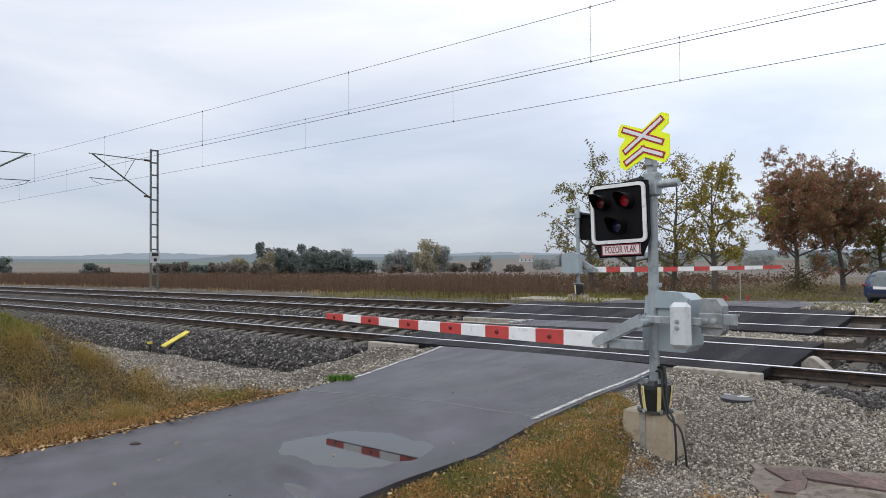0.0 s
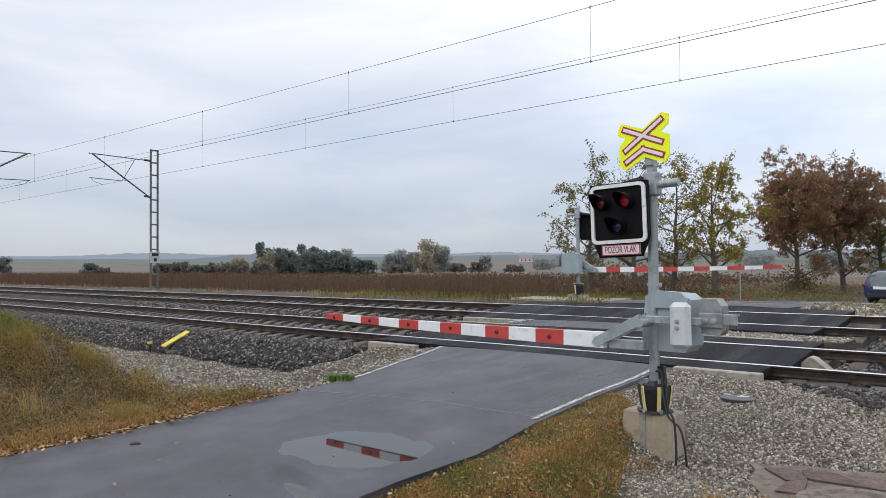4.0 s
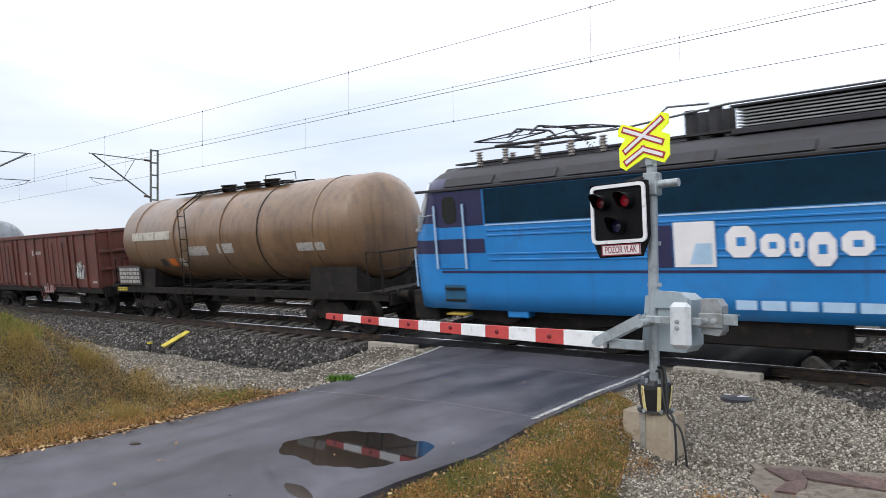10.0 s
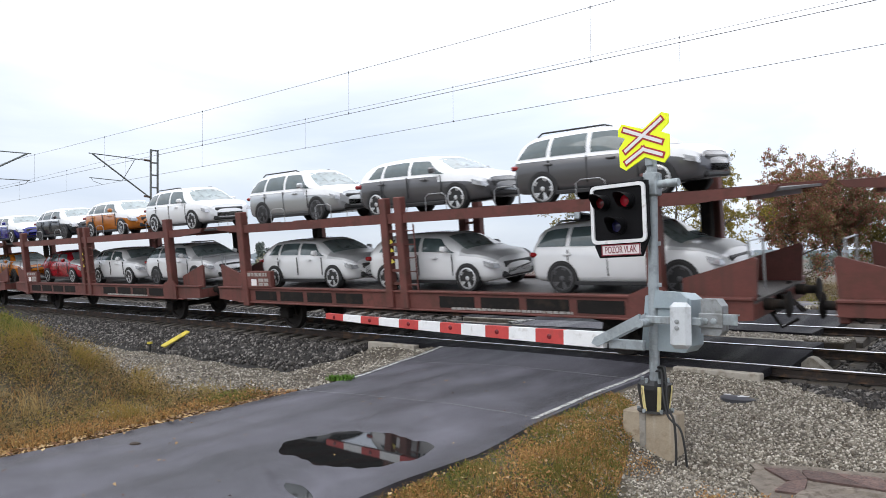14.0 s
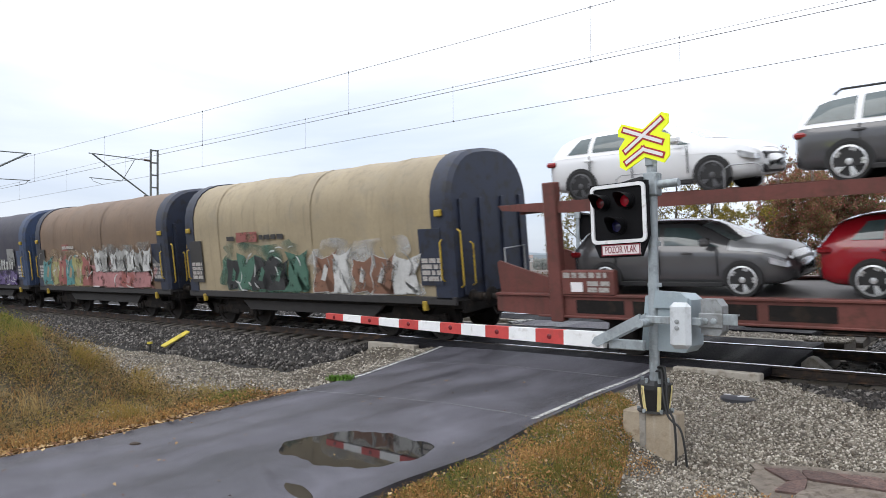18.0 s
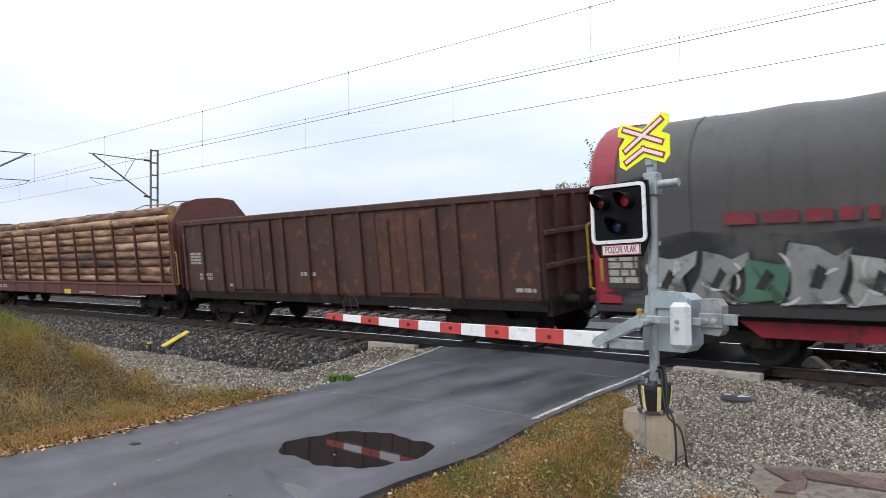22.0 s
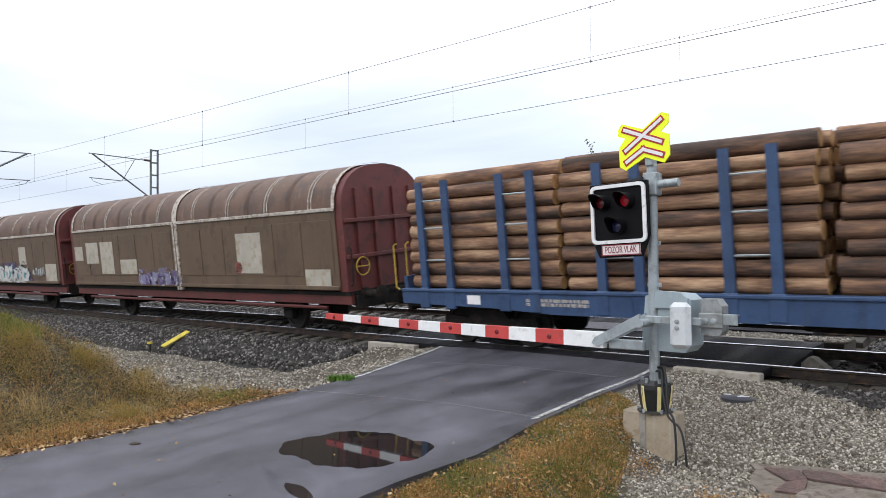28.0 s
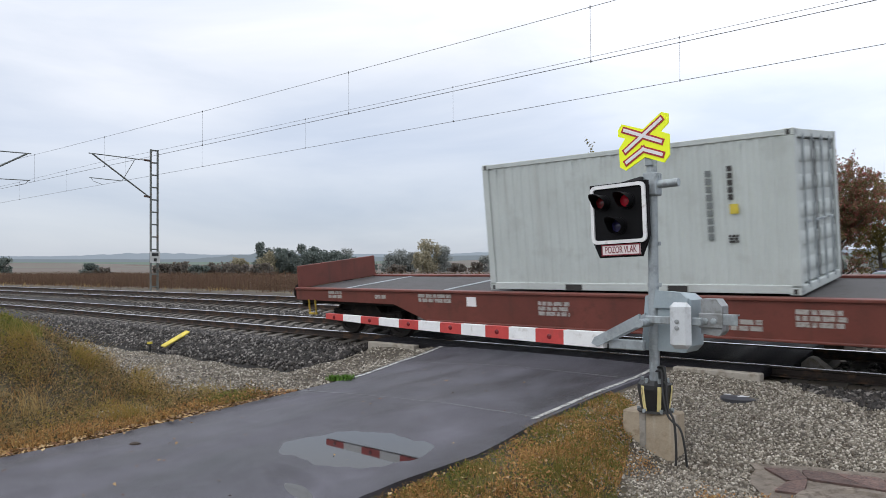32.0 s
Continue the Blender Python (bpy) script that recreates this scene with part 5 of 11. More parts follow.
            for hx in (xd - 0.40, xd + 0.40):
                handrail(t, [(hx, y + d * 0.06, 1.72), (hx, y + d * 0.06, 3.08)], LOCO_PALE, 0.022, "grab_rail", "pale grab rail")
            for z in (0.75, 1.05, 1.30):
                part("cab_step", Shape().box(xd - 0.26, xd + 0.26, min(y - d * 0.2, y + d * 0.05), max(y - d * 0.2, y + d * 0.05), z - 0.02, z + 0.02, 0.004), YELLOW_RAIL if z < 0.8 else UNDER, t)
            part("step_recess", Shape().box(xd - 0.30, xd + 0.30, min(y, y + d * 0.006), max(y, y + d * 0.006), 1.0, 1.38), LOCO_TEAL, t, "recessed cab steps", smooth=False)
        # cargo emblem: square with a notch, then plain blocks for the word
        yb = y + d * 0.021
        sgn = 1
        flat = lambda o, k=0.004: (min(yb + d * o, yb + d * (o + k)), max(yb + d * o, yb + d * (o + k)))
        em = part("emblem", Shape().box(-1.24, -0.54, *flat(0), 1.73, 2.48), SIGN_WHITE, t, "white and pale blue square emblem", False)
        part("emblem_notch", Shape().prism([(-0.98, 1.78), (-0.60, 1.78), (-0.60, 2.12), (-0.86, 2.12)], "y", *flat(0.005)), LOCO_PALE, em, "pale slanting notch", False)
        part("emblem_shadow", Shape().box(-1.72, -1.27, *flat(0), 1.73, 2.44), LOCO_NAVY, em, smooth=False)
        part("emblem_shadow", Shape().box(-2.22, -1.76, *flat(0), 2.20, 2.44), LOCO_NAVY, em, smooth=False)
        for x0, w_, z0, h_ in ((-0.37, 0.46, 1.88, 0.50), (0.16, 0.36, 1.88, 0.36), (0.59, 0.20, 1.88, 0.36), (0.85, 0.38, 1.73, 0.51), (1.30, 0.42, 1.88, 0.36)):
            block = Shape().prism([(x0 + w_ * p, z0 + h_ * q) for p, q in ((0.25, 0), (0.75, 0), (1, 0.25), (1, 0.75), (0.75, 1), (0.25, 1), (0, 0.75), (0, 0.25))], "y", *flat(0))
            part("emblem_block", block, SIGN_WHITE, em, "white rounded block", False)
            part("block_eye", Shape().box(x0 + w_ * 0.36, x0 + w_ * 0.68, *flat(0.005, 0.003), z0 + h_ * 0.36, z0 + h_ * 0.64), LOCO_BLUE, em, smooth=False)
        if d < 0:
            bars(t, -0.27, 2.9, 1.04, 1.19, -(W + 0.004), 1, LOCO_PALE, 5)
        # underframe boxes
        part("battery_box", Shape().box(-1.3, 1.3, min(d * 0.9, d * 1.35), max(d * 0.9, d * 1.35), 0.42, 0.95, 0.03), UNDER, t)
        for xb in (-4.6, 3.5):
            part("sand_box", Shape().box(xb - 0.25, xb + 0.25, min(d * 1.1, d * 1.44), max(d * 1.1, d * 1.44), 0.72, 0.97, 0.02), LOCO_BLUE, t)
    # fronts: windscreens, trim, headlights, buffer beams, snowploughs
    for ex in (-1, 1):
        def front(y, z):
            q = min(1, abs(y) / section(W, z, 0))
            return ex * skin(math.degrees(math.asin(q ** (1 / 0.74))), z)[0]

        for sd in (-1, 1):
            s = Shape()
            # the panes run from the nose's centre round the corner, with rounded ends
            grid = []
            for a, z in enumerate((2.56, 2.67, 2.90, 3.16, 3.42, 3.53)):
                inset = (8.0, 2.5, 0.0, 0.0, 2.5, 8.0)[a]
                row = []
                for b in range(9):
                    deg = 3.0 + inset * 0.4 + (66.0 - 1.4 * inset) * b / 8
                    x, y = skin(deg, z)
                    row.append((ex * (x + 0.012 * math.cos(radians(deg))), sd * (y + 0.012 * math.sin(radians(deg))), z))
                grid.append(row)
            for a in range(5):
                for b in range(8):
                    s.add([grid[a][b], grid[a][b + 1], grid[a + 1][b + 1], grid[a + 1][b]], [(0, 1, 2, 3)])
            part("windscreen", s, CAB_GLASS, t, "curved windscreen pane")
            edge_ = grid[0] + [grid[k][8] for k in range(1, 5)] + grid[5][::-1] + [grid[k][0] for k in range(4, -1, -1)]
            part("window_trim", Shape().tube(edge_, 0.044, 6), BARE_TRIM, t, "silver window surround")
            part("wiper", Shape().tube([grid[0][4], grid[3][5]], 0.014), BLACK_RUBBER, t)
        part("pale_band", Shape().tube([(front(y, 2.56) + ex * 0.004, y, 2.56) for y in [-1.38 + 2.76 * k / 14 for k in range(15)]], 0.022, 5), LOCO_PALE, t)
        for y0_ in (-1, 1):
            for y, z, r in ((y0_ * 1.02, 1.79, 0.085), (y0_ * 0.80, 1.79, 0.065)):
                lamp = part("headlight", Shape().cyl((front(y, z) - ex * 0.1, y, z), (front(y, z) + ex * 0.05, y, z), r, n=14), UNDER, t)
                part("headlight_glass", Shape().cyl((front(y, z) + ex * 0.045, y, z), (front(y, z) + ex * 0.06, y, z), r * 0.8, n=14), HEADLIGHT if ex > 0 else SIGN_WHITE, lamp, "round headlight glass")
        part("top_light", Shape().cyl((ex * 6.75, 0, 3.74), (ex * 7.33, 0, 3.74), 0.185, n=20), LOCO_ROOF, t, "round roof headlight housing")
        part("light_ring", Shape().tube([(ex * 7.335, 0.178 * math.cos(k * math.pi / 10), 3.74 + 0.178 * math.sin(k * math.pi / 10)) for k in range(21)], 0.016, 6), BARE_TRIM, t, "silver ring of the roof headlight")
        part("top_light_glass", Shape().cyl((ex * 7.32, 0, 3.74), (ex * 7.345, 0, 3.74), 0.165, n=18), CAB_GLASS, t)
        brow = [skin(-62 + 124 * k / 16, 3.58) for k in range(17)]
        part("window_trim", Shape().tube([(ex * (a + 0.01), b, 3.58) for a, b in brow], 0.03, 6), BARE_TRIM, t, "silver strip over the windscreens")
        patch_x = front(0, 2.19)
        part("front_emblem", Shape().box(min(patch_x, patch_x + ex * 0.02), max(patch_x, patch_x + ex * 0.02), -0.22, 0.12, 2.08, 2.30), MARK_WHITE, t, "white front emblem")
        part("front_number", Shape().box(min(front(0, 1.6), front(0, 1.6) + ex * 0.02), max(front(0, 1.6), front(0, 1.6) + ex * 0.02), -0.32, 0.32, 1.54, 1.63), LOCO_PALE, t, "pale bar for the number")
        for y in (-1.25, -0.45, 0.45, 1.25):
            handrail(t, [(front(y, 1.4) + ex * 0.06, y, 1.3), (front(y, 2.1) + ex * 0.07, y, 2.15)], LOCO_PALE, 0.018, "grab_rail")
        part("buffer_beam", Shape().box(min(ex * 6.9, ex * 7.62), max(ex * 6.9, ex * 7.62), -1.25, 1.25, 0.55, 1.22, 0.03), UNDER, t, "dark buffer beam")
        part("snowplough", Shape().prism([(ex * 6.95, 0.14), (ex * 7.30, 0.14), (ex * 7.42, 0.24), (ex * 7.36, 0.34), (ex * 7.0, 0.34)], "y", -0.95, 0.95), YELLOW_PLOUGH if ex > 0 else UNDER, t, "low snowplough")
        for y in (-0.7, 0.7):
            part("mirror", Shape().tube([(ex * 6.6, y * 2.05, 2.9), (ex * 6.9, y * 2.3, 2.85)], 0.012).box(ex * 6.9 - 0.05, ex * 6.9 + 0.05, y * 2.3 - 0.02, y * 2.3 + 0.02, 2.62, 2.92, 0.01), GALV, t)
    buffers(t, 8.0, 7.6)
    bogie(t, 4.15, 2.6, 0.62)
    bogie(t, -4.15, 2.6, 0.62)
    for a in (-6.2, 2.2):
        part("bogie_cover", Shape().prism([(a, 0.95), (a + 0.3, 0.62), (a + 1.2, 0.52), (a + 1.6, 0.70), (a + 2.4, 0.70), (a + 2.8, 0.52), (a + 3.7, 0.62), (a + 4.0, 0.95)], "y", -1.2, -1.12), UNDER, t, "shaped bogie side frame")
    # roof gear
    cat = part("roof_walkway", Shape().box(-6.6, 6.4, -0.62, -0.30, 3.93, 3.97).box(-6.6, 6.4, 0.30, 0.62, 3.93, 3.97), LOCO_ROOF, t)
    res = part("resistor_bank", Shape().box(-0.45, 2.15, -0.75, 0.75, 3.86, 3.96, 0.01), LOCO_ROOF, t, "roof resistor bank")
    for k in range(6):
        part("louvre", Shape().box(-0.35, 2.0, -0.72, 0.72, 3.98 + 0.055 * k, 4.005 + 0.055 * k), DULL_STEEL, res, smooth=False)
    part("resistor_cap", Shape().box(-0.45, 2.1, -0.78, 0.78, 4.31, 4.35, 0.01), LOCO_ROOF, res)
    for x in (-1.3, -0.85):
        part("breaker", Shape().cyl((x, -0.3, 3.9), (x, -0.3, 4.4), 0.12, n=10).cyl((x, 0.3, 3.9), (x, 0.3, 4.4), 0.12, n=10), LOCO_ROOF, t)

    def insul(x, y, z0, h):
        prof = []
        for k in range(6):
            prof += [(0.05, h * k / 6), (0.085, h * (k + 0.35) / 6), (0.05, h * (k + 0.7) / 6)]
        return Shape().lathe(prof, (x, y, z0), "z", 10)

    for x in (-5.9, -5.2, -4.4, -3.6, -2.9, 1.9, 2.5, 3.2, 4.1, 4.9):
        for y in (-0.62, 0.62):
            part("insulator", insul(x, y, 3.85, 0.34), PORCELAIN, t, "ribbed porcelain insulator")
    part("busbar", Shape().tube([(-6.2, -0.55, 4.22), (-2.5, -0.5, 4.25), (-0.6, -0.4, 4.42), (2.2, -0.4, 4.42), (2.6, -0.55, 4.22), (4.9, -0.6, 4.22)], 0.02).tube([(-2.6, 0.4, 4.2), (-2.0, 0.3, 4.6), (-1.2, 0.3, 4.55)], 0.02), WIRE, t)

    def pantograph(xc, top, name, label):
        p = part(name, Shape().tube([(xc - 0.85, -0.62, 4.24), (xc + 0.85, -0.62, 4.24), (xc + 0.85, 0.62, 4.24), (xc - 0.85, 0.62, 4.24), (xc - 0.85, -0.62, 4.24)], 0.03), LOCO_ROOF, t, label)
        mid, wide = (4.26 + top) / 2 + 0.02, 1.55 if top > 5 else 1.45
        for y in (-0.58, 0.58):
            for d in (-1, 1):
                part("arm", Shape().tube([(xc + d * 0.42, y, 4.28), (xc + d * wide, y, mid), (xc + d * 0.26, y * 0.75, top)], 0.018), LOCO_ROOF, p)
        for d in (-1, 1):
            ties = Shape().tube([(xc + d * wide, -0.58, mid), (xc + d * wide, 0.58, mid)], 0.018).tube([(xc + d * wide, -0.58, mid), (xc + d * 0.26, 0.43, top)], 0.010).tube([(xc + d * wide, 0.58, mid), (xc + d * 0.26, -0.43, top)], 0.010)
            part("tie", ties, LOCO_ROOF, p)
        head = Shape()
        for d in (-1, 1):
            head.tube([(xc + d * 0.26, -0.95, top - 0.14), (xc + d * 0.26, -0.62, top + 0.03), (xc + d * 0.26, 0.62, top + 0.03), (xc + d * 0.26, 0.95, top - 0.14)], 0.025)
        part("collector_head", head, LOCO_ROOF, p, "collector head")

    pantograph(3.75, 5.80, "pantograph", "raised diamond pantograph")
    pantograph(-4.6, 4.50, "pantograph", "lowered pantograph")
    return t


ride(locomotive(), 404.65)
# ---- tank wagons ----
TANK_BROWN = make("grimy_brown_tank", (0.20, 0.118, 0.063), 0.36, 0, 0.22, 0.7, 16, 0.05, (0.115, 0.072, 0.046), 0.45, (0.07, 0.048, 0.034), 0.6, sharp=0.3, coat=0.25)
TANK_GREY = make("pale_grey_tank", (0.40, 0.46, 0.51), 0.42, 0, 0.12, 0.7, 16, 0.04, (0.33, 0.37, 0.40), 0.4, (0.20, 0.20, 0.19), 0.35, sharp=0.3)
TANK_SOOT = make("spilled_rust_soot", (0.11, 0.075, 0.055), 0.75, 0, 0.4, 2.0, 20, 0.15, (0.26, 0.22, 0.19), 0.5)
TANK_END = make("dirty_grey_tank_end", (0.27, 0.30, 0.33), 0.45, 0, 0.2, 1.5, 20, 0.05, (0.19, 0.205, 0.215), 0.45, (0.15, 0.145, 0.135), 0.5)
ORANGE_SIGN = make("orange_hazard_plate", (0.65, 0.16, 0.02), 0.5, 0, 0.1, 5, 30, 0)


def tank_wagon(half, tank_half, r, zc, shell, straps, label, grey):
    t = thing("tank_wagon", label, "tank wagon", "goods wagons")
    prof = [(0.02, -tank_half), (r * 0.45, -tank_half + 0.05), (r * 0.78, -tank_half + 0.17), (r * 0.95, -tank_half + 0.36), (r, -tank_half + 0.55), (r, 0.0), (r, tank_half - 0.55), (r * 0.95, tank_half - 0.36),
            (r * 0.78, tank_half - 0.17), (r * 0.45, tank_half - 0.05), (0.02, tank_half)]
    tank = part("tank", Shape().lathe(prof, (0, 0, zc), "x", 40), shell, t, "cylindrical tank shell")
    for x, w, mat, grow in straps:
        part("strap", Shape().lathe([(r - 0.01, -w / 2), (r + grow, -w / 2), (r + grow, w / 2), (r - 0.01, w / 2)], (x, 0, zc), "x", 40), mat, tank, smooth=False)
    if grey:
        # soot along the crown; end caps coloured darker for dirt and the dome's shading
        s = Shape()
        k = 8
        for i in range(k):
            for j in range(24):
                a0, a1 = (radians(90 - 34 + 68 * q / k) for q in (i, i + 1))
                x0, x1 = (-tank_half + 0.6 + (2 * tank_half - 1.2) * q / 24 for q in (j, j + 1))
                ragged = 0.75 + 0.25 * math.sin(j * 2.3) + 0.2 * math.sin(j * 0.9)
                if abs(i - k / 2 + 0.5) > k / 2 * ragged:
                    continue
                rr = r + 0.006
                s.add([(x, rr * math.cos(a), zc + rr * math.sin(a)) for x, a in ((x0, a0), (x1, a0), (x1, a1), (x0, a1))], [(0, 1, 2, 3)])
        part("soot_crust", s, TANK_SOOT, tank, "rust and soot spilled along the crown")
        for d in (-1, 1):
            part("end_band", Shape().lathe([(r + 0.004, d * (tank_half - 1.0)), (r + 0.004, d * (tank_half - 0.55)), (r * 0.953, d * (tank_half - 0.352)), (r * 0.785, d * (tank_half - 0.162)), (r * 0.45, d * (tank_half - 0.04))], (0, 0, zc), "x", 40), TANK_END, tank, "tank end darkened for dirt and dome shading")
    walk_z = zc + r + 0.05
    part("roof_walkway", Shape().box(-tank_half * 0.55, tank_half * 0.4, -0.55, -0.2, walk_z, walk_z + 0.03).box(-tank_half * 0.55, tank_half * 0.4, 0.2, 0.55, walk_z, walk_z + 0.03), UNDER, t, "roof walkway")
    for x in (-1.1, 0.2, 1.2):
        part("dome_valve", Shape().cyl((x, 0, zc + r - 0.05), (x, 0, zc + r + 0.16), 0.22, n=14).cyl((x, 0, zc + r + 0.16), (x, 0, zc + r + 0.2), 0.26, n=14), UNDER, t)
    handrail(t, [(1.6, -0.5, walk_z), (1.6, -0.5, walk_z + 0.22), (3.0, -0.5, walk_z + 0.22), (3.0, -0.5, walk_z)], UNDER, 0.015)
    underframe(t, half, 0.92, 1.12, UNDER, 1.2)
    for x in (-half + 2.0, half - 2.0):
        part("saddle", Shape().prism([(-1.25, 1.1), (1.25, 1.1), (1.18, 1.75), (0.7, 1.42), (0, 1.28), (-0.7, 1.42), (-1.18, 1.75)], "x", x - 0.9, x + 0.9), UNDER if not grey else TANK_END, t, "tank saddle")
    for x, dz in ((-half + 0.15, 0), (half - 0.15, 0)):
        d = 1 if x > 0 else -1
        part("end_platform", Shape().box(x - 0.4, x + 0.15, -1.3, 1.3, 1.12, 1.17), UNDER, t)
        for y in (-1.25, 1.25):
            handrail(t, [(x, y, 1.17), (x, y, 2.1), (x - d * 0.5, y, 2.1), (x - d * 0.5, y, 1.17)], UNDER if not grey else GALV, 0.02, label="bent steel handrail")
        handrail(t, [(x, -1.25, 2.1), (x, 1.25, 2.1)], UNDER, 0.02)
        handrail(t, [(x, -1.25, 1.65), (x, 1.25, 1.65)], UNDER, 0.016)
    ladder(t, -1.6, -r - 0.08, 0.7, zc + 0.9, 0.4, UNDER, 8)
    part("ladder_top", Shape().tube([(-1.6 + 0.2, -r - 0.08, zc + 0.9), (-1.4, -0.6, walk_z + 0.02)], 0.018).tube([(-1.8, -r - 0.08, zc + 0.9), (-1.8, -0.6, walk_z + 0.02)], 0.018), UNDER, t)
    plate = part("data_panel", Shape().box(-half + 0.5, -half + 2.1, -1.32, -1.28, 1.2, 1.85, 0.005), BLACK_PLATE, t, "black data panel with plain white bars")
    bars(plate, -half + 0.58, -half + 2.0, 1.27, 1.78, -1.322, 4, MARK_WHITE, 3)
    bars(plate, -half + 0.2, -half + 0.9, 0.98, 1.1, -1.262, 2, YELLOW_PAINT, 8)
    brake_gear(t)
    bogie(t, half - 2.2)
    bogie(t, -half + 2.2)
    buffers(t, half + 0.62, half + 0.02)
    return t


def curved_patch(t, r, zc, x0, x1, a0, a1, mat, name, label="", off=0.012):
    """A thin plate or sticker that follows the tank's curve; angles from the near side upwards, in degrees."""
    s = Shape()
    for k in range(4):
        p, q = (radians(180 - (a0 + (a1 - a0) * j / 4)) for j in (k, k + 1))
        s.add([(x, rr * math.cos(a), zc + rr * math.sin(a)) for rr in (r + 0.002, r + off) for x, a in ((x0, p), (x1, p), (x1, q), (x0, q))],
              [(4, 5, 6, 7), (0, 1, 5, 4), (2, 3, 7, 6), (1, 2, 6, 5), (3, 0, 4, 7)])
    return part(name, s, mat, t, label, False)


SPRAY_GREEN = make("green_notice", (0.10, 0.22, 0.13), 0.5, 0, 0.15, 5, 30, 0, (0.45, 0.48, 0.45), 0.5)
DULL_PLATE = make("dull_pale_plate", (0.46, 0.43, 0.36), 0.5, 0, 0.15, 3.0, 20, 0.03, (0.22, 0.19, 0.15), 0.4)
tb = tank_wagon(7.05, 6.30, 1.40, 2.68, TANK_BROWN, [(-4.9, 0.08, TANK_BROWN, 0.012), (-2.4, 0.1, TANK_BROWN, 0.03), (0.3, 0.1, TANK_BROWN, 0.03), (2.2, 0.06, UNDER, 0.01), (4.6, 0.08, TANK_BROWN, 0.02)], "grimy brown tank wagon with dark underframe", False)
curved_patch(tb, 1.40, 2.68, 3.9, 5.0, -20, -11, MARK_WHITE, "notice", "white notice plate")
curved_patch(tb, 1.40, 2.68, -5.1, -2.6, 1, 12, DULL_PLATE, "pale_band", "pale reflective band")
curved_patch(tb, 1.40, 2.68, -3.02, -2.62, -37, -26, ORANGE_SIGN, "hazard_plate", "orange hazard plate")
curved_patch(tb, 1.40, 2.68, -2.45, -2.10, -38, -25, DULL_PLATE, "hazard_placard", "pale hazard placard")
curved_patch(tb, 1.40, 2.68, -3.6, -3.25, -37, -26, BLACK_PLATE, "hazard_placard", "dark hazard placard")
curved_patch(tb, 1.40, 2.68, -1.6, -0.5, -22, -10, MARK_WHITE, "notice")
curved_patch(tb, 1.40, 2.68, 0.1, 0.9, -20, -8, MARK_WHITE, "notice")
ride(tb, 389.15)
tg = tank_wagon(7.45, 7.0, 1.45, 2.72, TANK_GREY, [(-4.2, 0.12, TANK_GREY, 0.03), (-3.2, 0.05, TANK_SOOT, 0.01), (-0.1, 0.08, TANK_GREY, 0.02), (1.35, 0.10, TANK_GREY, 0.035), (1.87, 0.50, WHITE_PAINT, 0.012), (2.5, 0.10, TANK_GREY, 0.035), (4.3, 0.08, TANK_GREY, 0.02), (-1.6, 0.30, TANK_SOOT, 0.006)], "pale grey tank wagon with rust-stained crown", True)
curved_patch(tg, 1.45, 2.72, -6.68, -6.22, -6, 8, SIGN_WHITE, "emblem", "white emblem as a plain shape", 0.02)
for x0 in (-6.03, -5.57, -5.11):
    curved_patch(tg, 1.45, 2.72, x0, x0 + 0.36, -9, 3, SIGN_WHITE, "emblem", "plain white block", 0.02)
curved_patch(tg, 1.45, 2.72, -4.0, -3.5, -18, -9, ORANGE_SIGN, "hazard_plate", "orange hazard plate")
curved_patch(tg, 1.45, 2.72, -3.1, -2.7, -20, -10, SIGN_WHITE, "hazard_diamond", "white hazard placard")
curved_patch(tg, 1.45, 2.72, -2.3, -1.9, -20, -10, SIGN_RED, "hazard_diamond", "red hazard placard")
curved_patch(tg, 1.45, 2.72, -1.32, -1.08, 2, 22, SPRAY_GREEN, "notice", "green and white notice")
curved_patch(tg, 1.45, 2.72, 5.25, 5.8, -36, -24, BLACK_PLATE, "notice")
ride(tg, 359.9)


# ---- open wagons ----
RUST_DOOR = make("rusting_wagon_door", (0.075, 0.030, 0.020), 0.75, 0, 0.3, 1.6, 22, 0.15, (0.17, 0.062, 0.026), 0.50, (0.12, 0.046, 0.024), 0.5, sharp=0.3)


